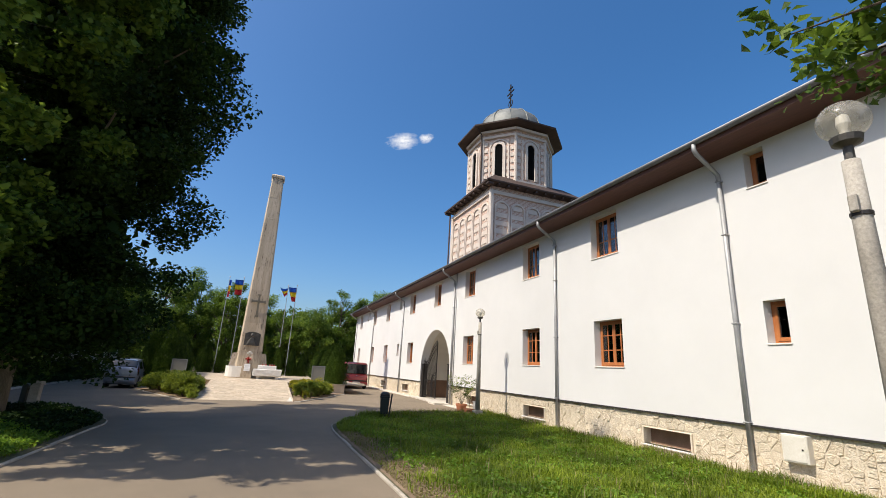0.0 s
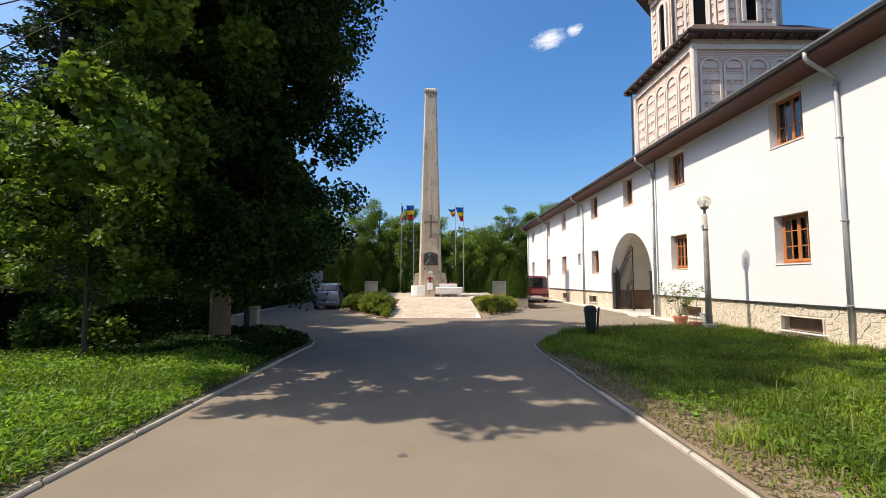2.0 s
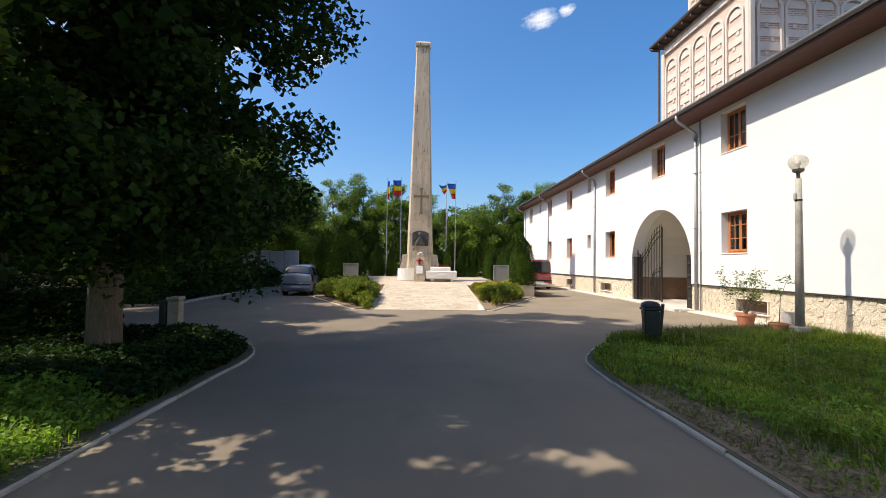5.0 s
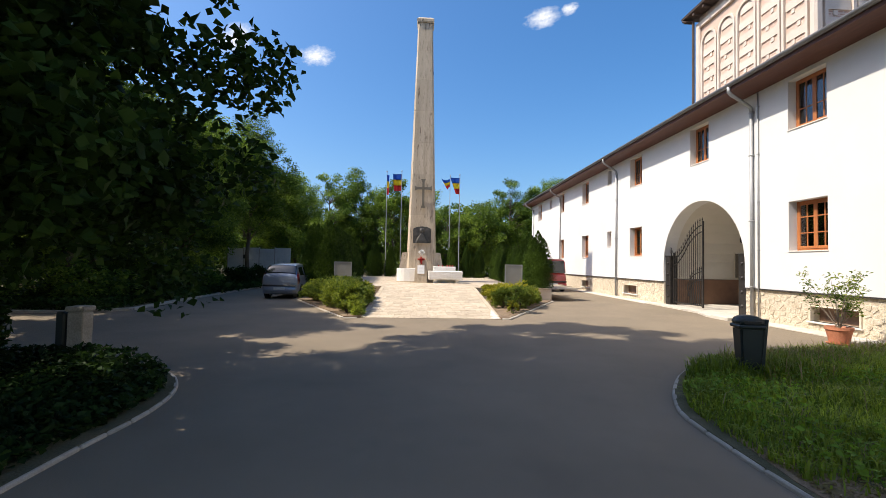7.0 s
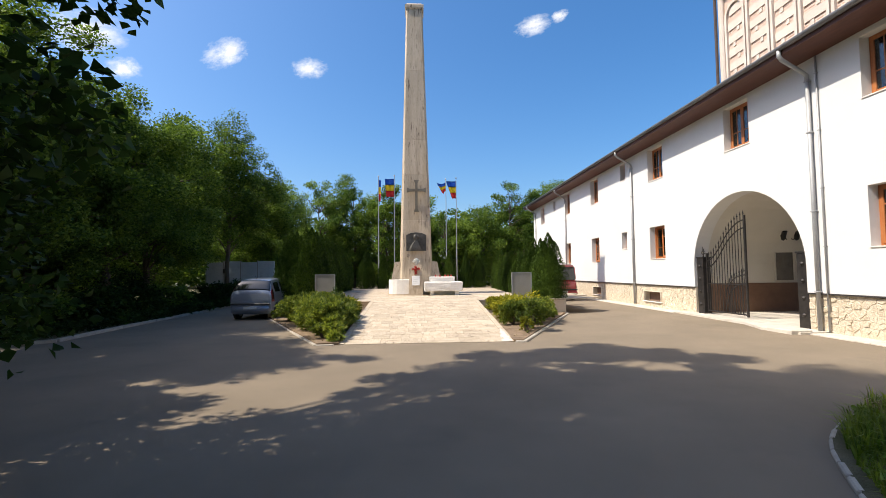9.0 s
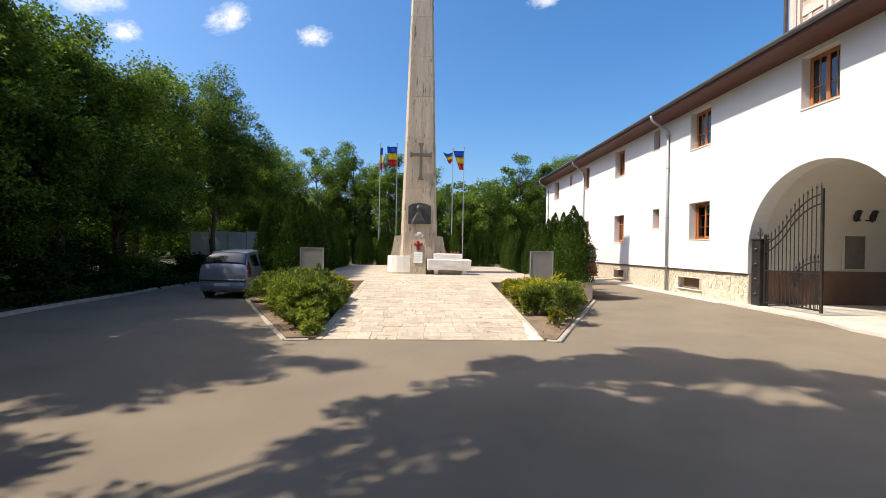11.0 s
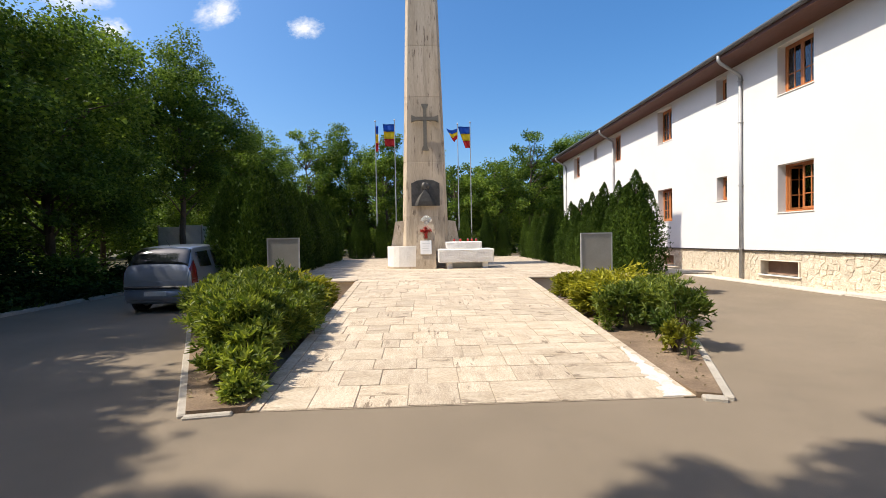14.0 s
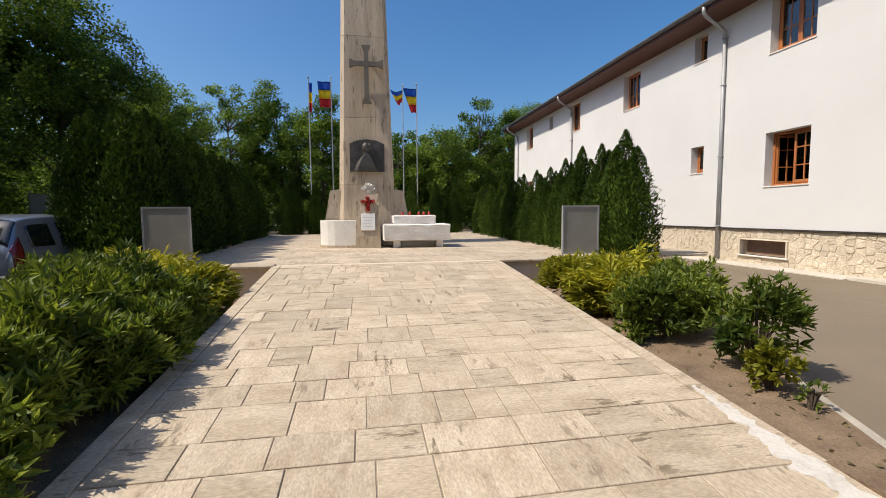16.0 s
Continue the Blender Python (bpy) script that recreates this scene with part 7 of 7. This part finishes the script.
rng_t = random.Random(12)
slope = math.degrees(math.atan2(PZ, RY1 - RY0))
y = RY0 + 0.004
while y < RY1 - 0.1:
    d = min(rng_t.choice((0.28, 0.3, 0.36, 0.42)), RY1 - y)
    if RY1 - y - d < 0.15:
        d = RY1 - y
    x = RX0 + 0.105
    while x < RX1 - 0.12:
        w = rng_t.choice((0.2, 0.28, 0.36, 0.42, 0.42, 0.52))
        if RX1 - 0.105 - x - w < 0.15:
            w = RX1 - 0.105 - x
        pieces = [(x, w, y, d)]
        if w < 0.5 and d > 0.37 and rng_t.random() < 0.2:
            pieces = [(x, w, y, d * 0.5), (x, w, y + d * 0.5, d * 0.5)]
        for px, pw, py, pd in pieces:
            ob = part("tile", tile_mesh(pw - 0.007, pd - 0.007), TRAVERTINE if rng_t.random() < 0.5 else TRAV_ALONG, ramp)
            cx, cy = px + pw / 2, py + pd / 2
            ob.matrix_world = pose(cx, cy, ramp_z(cx, cy) + rng_t.uniform(-0.002, 0.0025), slope + rng_t.uniform(-0.15, 0.15), rng_t.uniform(-0.15, 0.15), 0)
        x += w
    y += d
near, far = 0, bmesh.new()
shared = {}
y = RY1 + 0.225
while y < 36.8:
    x = -6.3
    while x < 4.3:
        w = rng_t.choice((0.44, 0.6, 0.6, 0.8))
        if y < 30.5 and near < 150 and -5.4 < x < 3.2:
            key = w
            if key not in shared:
                me = bpy.data.meshes.new("tile")
                b = tile_mesh(w - 0.007, 0.393)
                b.to_mesh(me)
                b.free()
                shared[key] = me
            ob = new("tile", shared[key])
            if not shared[key].materials:
                shared[key].materials.append(TRAVERTINE)
            ob.parent = platform
            ob.matrix_world = pose(x + w / 2, y + 0.2, PZ + 0.012 + rng_t.uniform(-0.002, 0.002))
            near += 1
        else:
            box(far, x + 0.0035, x + w - 0.0035, y + 0.0035, y + 0.3965, PZ - 0.02, PZ + 0.012 + rng_t.uniform(-0.002, 0.002))
        x += w
    y += 0.4
tagged(part("tiles_behind", far, TRAVERTINE, platform), kind="stuff")


# ---- rubble stones of the plinth ----
def cells(y0, y1, z0, z1, step, rng):
    """Irregular polygons that fill a strip: each cell is the strip cut by half planes towards its neighbours."""
    ny, nz = max(1, round((y1 - y0) / step)), max(1, round((z1 - z0) / (step * 0.72)))
    pts = [(y0 + (i + 0.5 + rng.uniform(-0.38, 0.38)) * (y1 - y0) / ny, z0 + (j + 0.5 + rng.uniform(-0.36, 0.36)) * (z1 - z0) / nz) for i in range(ny) for j in range(nz)]
    for a in pts:
        poly = [(y0, z0), (y1, z0), (y1, z1), (y0, z1)]
        for b in pts:
            if b is a or abs(b[0] - a[0]) > step * 2.6:
                continue
            mx, mz, dx, dz = (a[0] + b[0]) / 2, (a[1] + b[1]) / 2, b[0] - a[0], b[1] - a[1]
            out = []
            for p, q in zip(poly, poly[1:] + poly[:1]):
                sp, sq = (p[0] - mx) * dx + (p[1] - mz) * dz, (q[0] - mx) * dx + (q[1] - mz) * dz
                if sp <= 0:
                    out.append(p)
                if sp * sq < 0:
                    t = sp / (sp - sq)
                    out.append((p[0] + t * (q[0] - p[0]), p[1] + t * (q[1] - p[1])))
            poly = out
            if len(poly) < 3:
                break
        if len(poly) >= 3:
            yield a, poly


def stone_into(bm, a, poly, proud, origin):
    c = Vector((a[0], a[1]))
    low, top = [], []
    for p in poly:
        v = Vector(p)
        d = (v - c).length
        s = c + (v - c) * max(0.3, 1 - 0.006 / max(d, 0.02))
        t = c + (v - c) * max(0.25, 1 - 0.017 / max(d, 0.03))
        low.append(bm.verts.new((0.05 - origin[0], s.x - origin[1], s.y - origin[2])))
        top.append(bm.verts.new((-proud - origin[0], t.x - origin[1], t.y - origin[2])))
    bm.faces.new(top[::-1])
    for i in range(len(poly)):
        j = (i + 1) % len(poly)
        bm.faces.new((low[j], low[i], top[i], top[j]))


rng_s = random.Random(77)
blocks, at = [], -9.0
holes = sorted([(v[0] - 0.06, v[1] + 0.06, v[2] - 0.06, v[3] + 0.05) for v in VENTS] + [(ARCH[0] - 0.01, ARCH[1] + 0.01, -1, 2)])
for h in holes:
    blocks.append((at, h[0], -0.02, 0.85))
    if h[2] > 0:
        blocks += [(h[0], h[1], -0.02, h[2]), (h[0], h[1], h[3], 0.85)]
    at = h[1]
blocks.append((at, Y_END, -0.02, 0.85))
rest, count = bmesh.new(), 0
for y0, y1, z0, z1 in blocks:
    cuts = [y0 + (y1 - y0) * i / max(1, round((y1 - y0) / 3)) for i in range(max(1, round((y1 - y0) / 3)) + 1)]
    for c0, c1 in zip(cuts, cuts[1:]):
        for a, poly in cells(c0, c1, z0, z1, 0.17, rng_s):
            proud = rng_s.uniform(-0.028, -0.008)
            if (4.4 < a[0] < 9.5 or 23.3 < a[0] < 28.0) and count < 298:
                bm = bmesh.new()
                stone_into(bm, a, poly, proud, (0, a[0], a[1]))
                ob = part("stone", bm, STONE, plinth)
                ob.matrix_world = pose(WX + 0.0, a[0], a[1])
                count += 1
            else:
                stone_into(rest, a, poly, proud, (-WX, 0, 0))
tagged(part("stones_beyond", rest, STONE, plinth), kind="stuff")

# ---- the whole place to its true size ----
for ob in list(scene.objects):
    if ob.parent is None and ob.type in ("MESH", "EMPTY"):
        ob.matrix_basis = Matrix.Scale(SIZE, 4) @ ob.matrix_basis
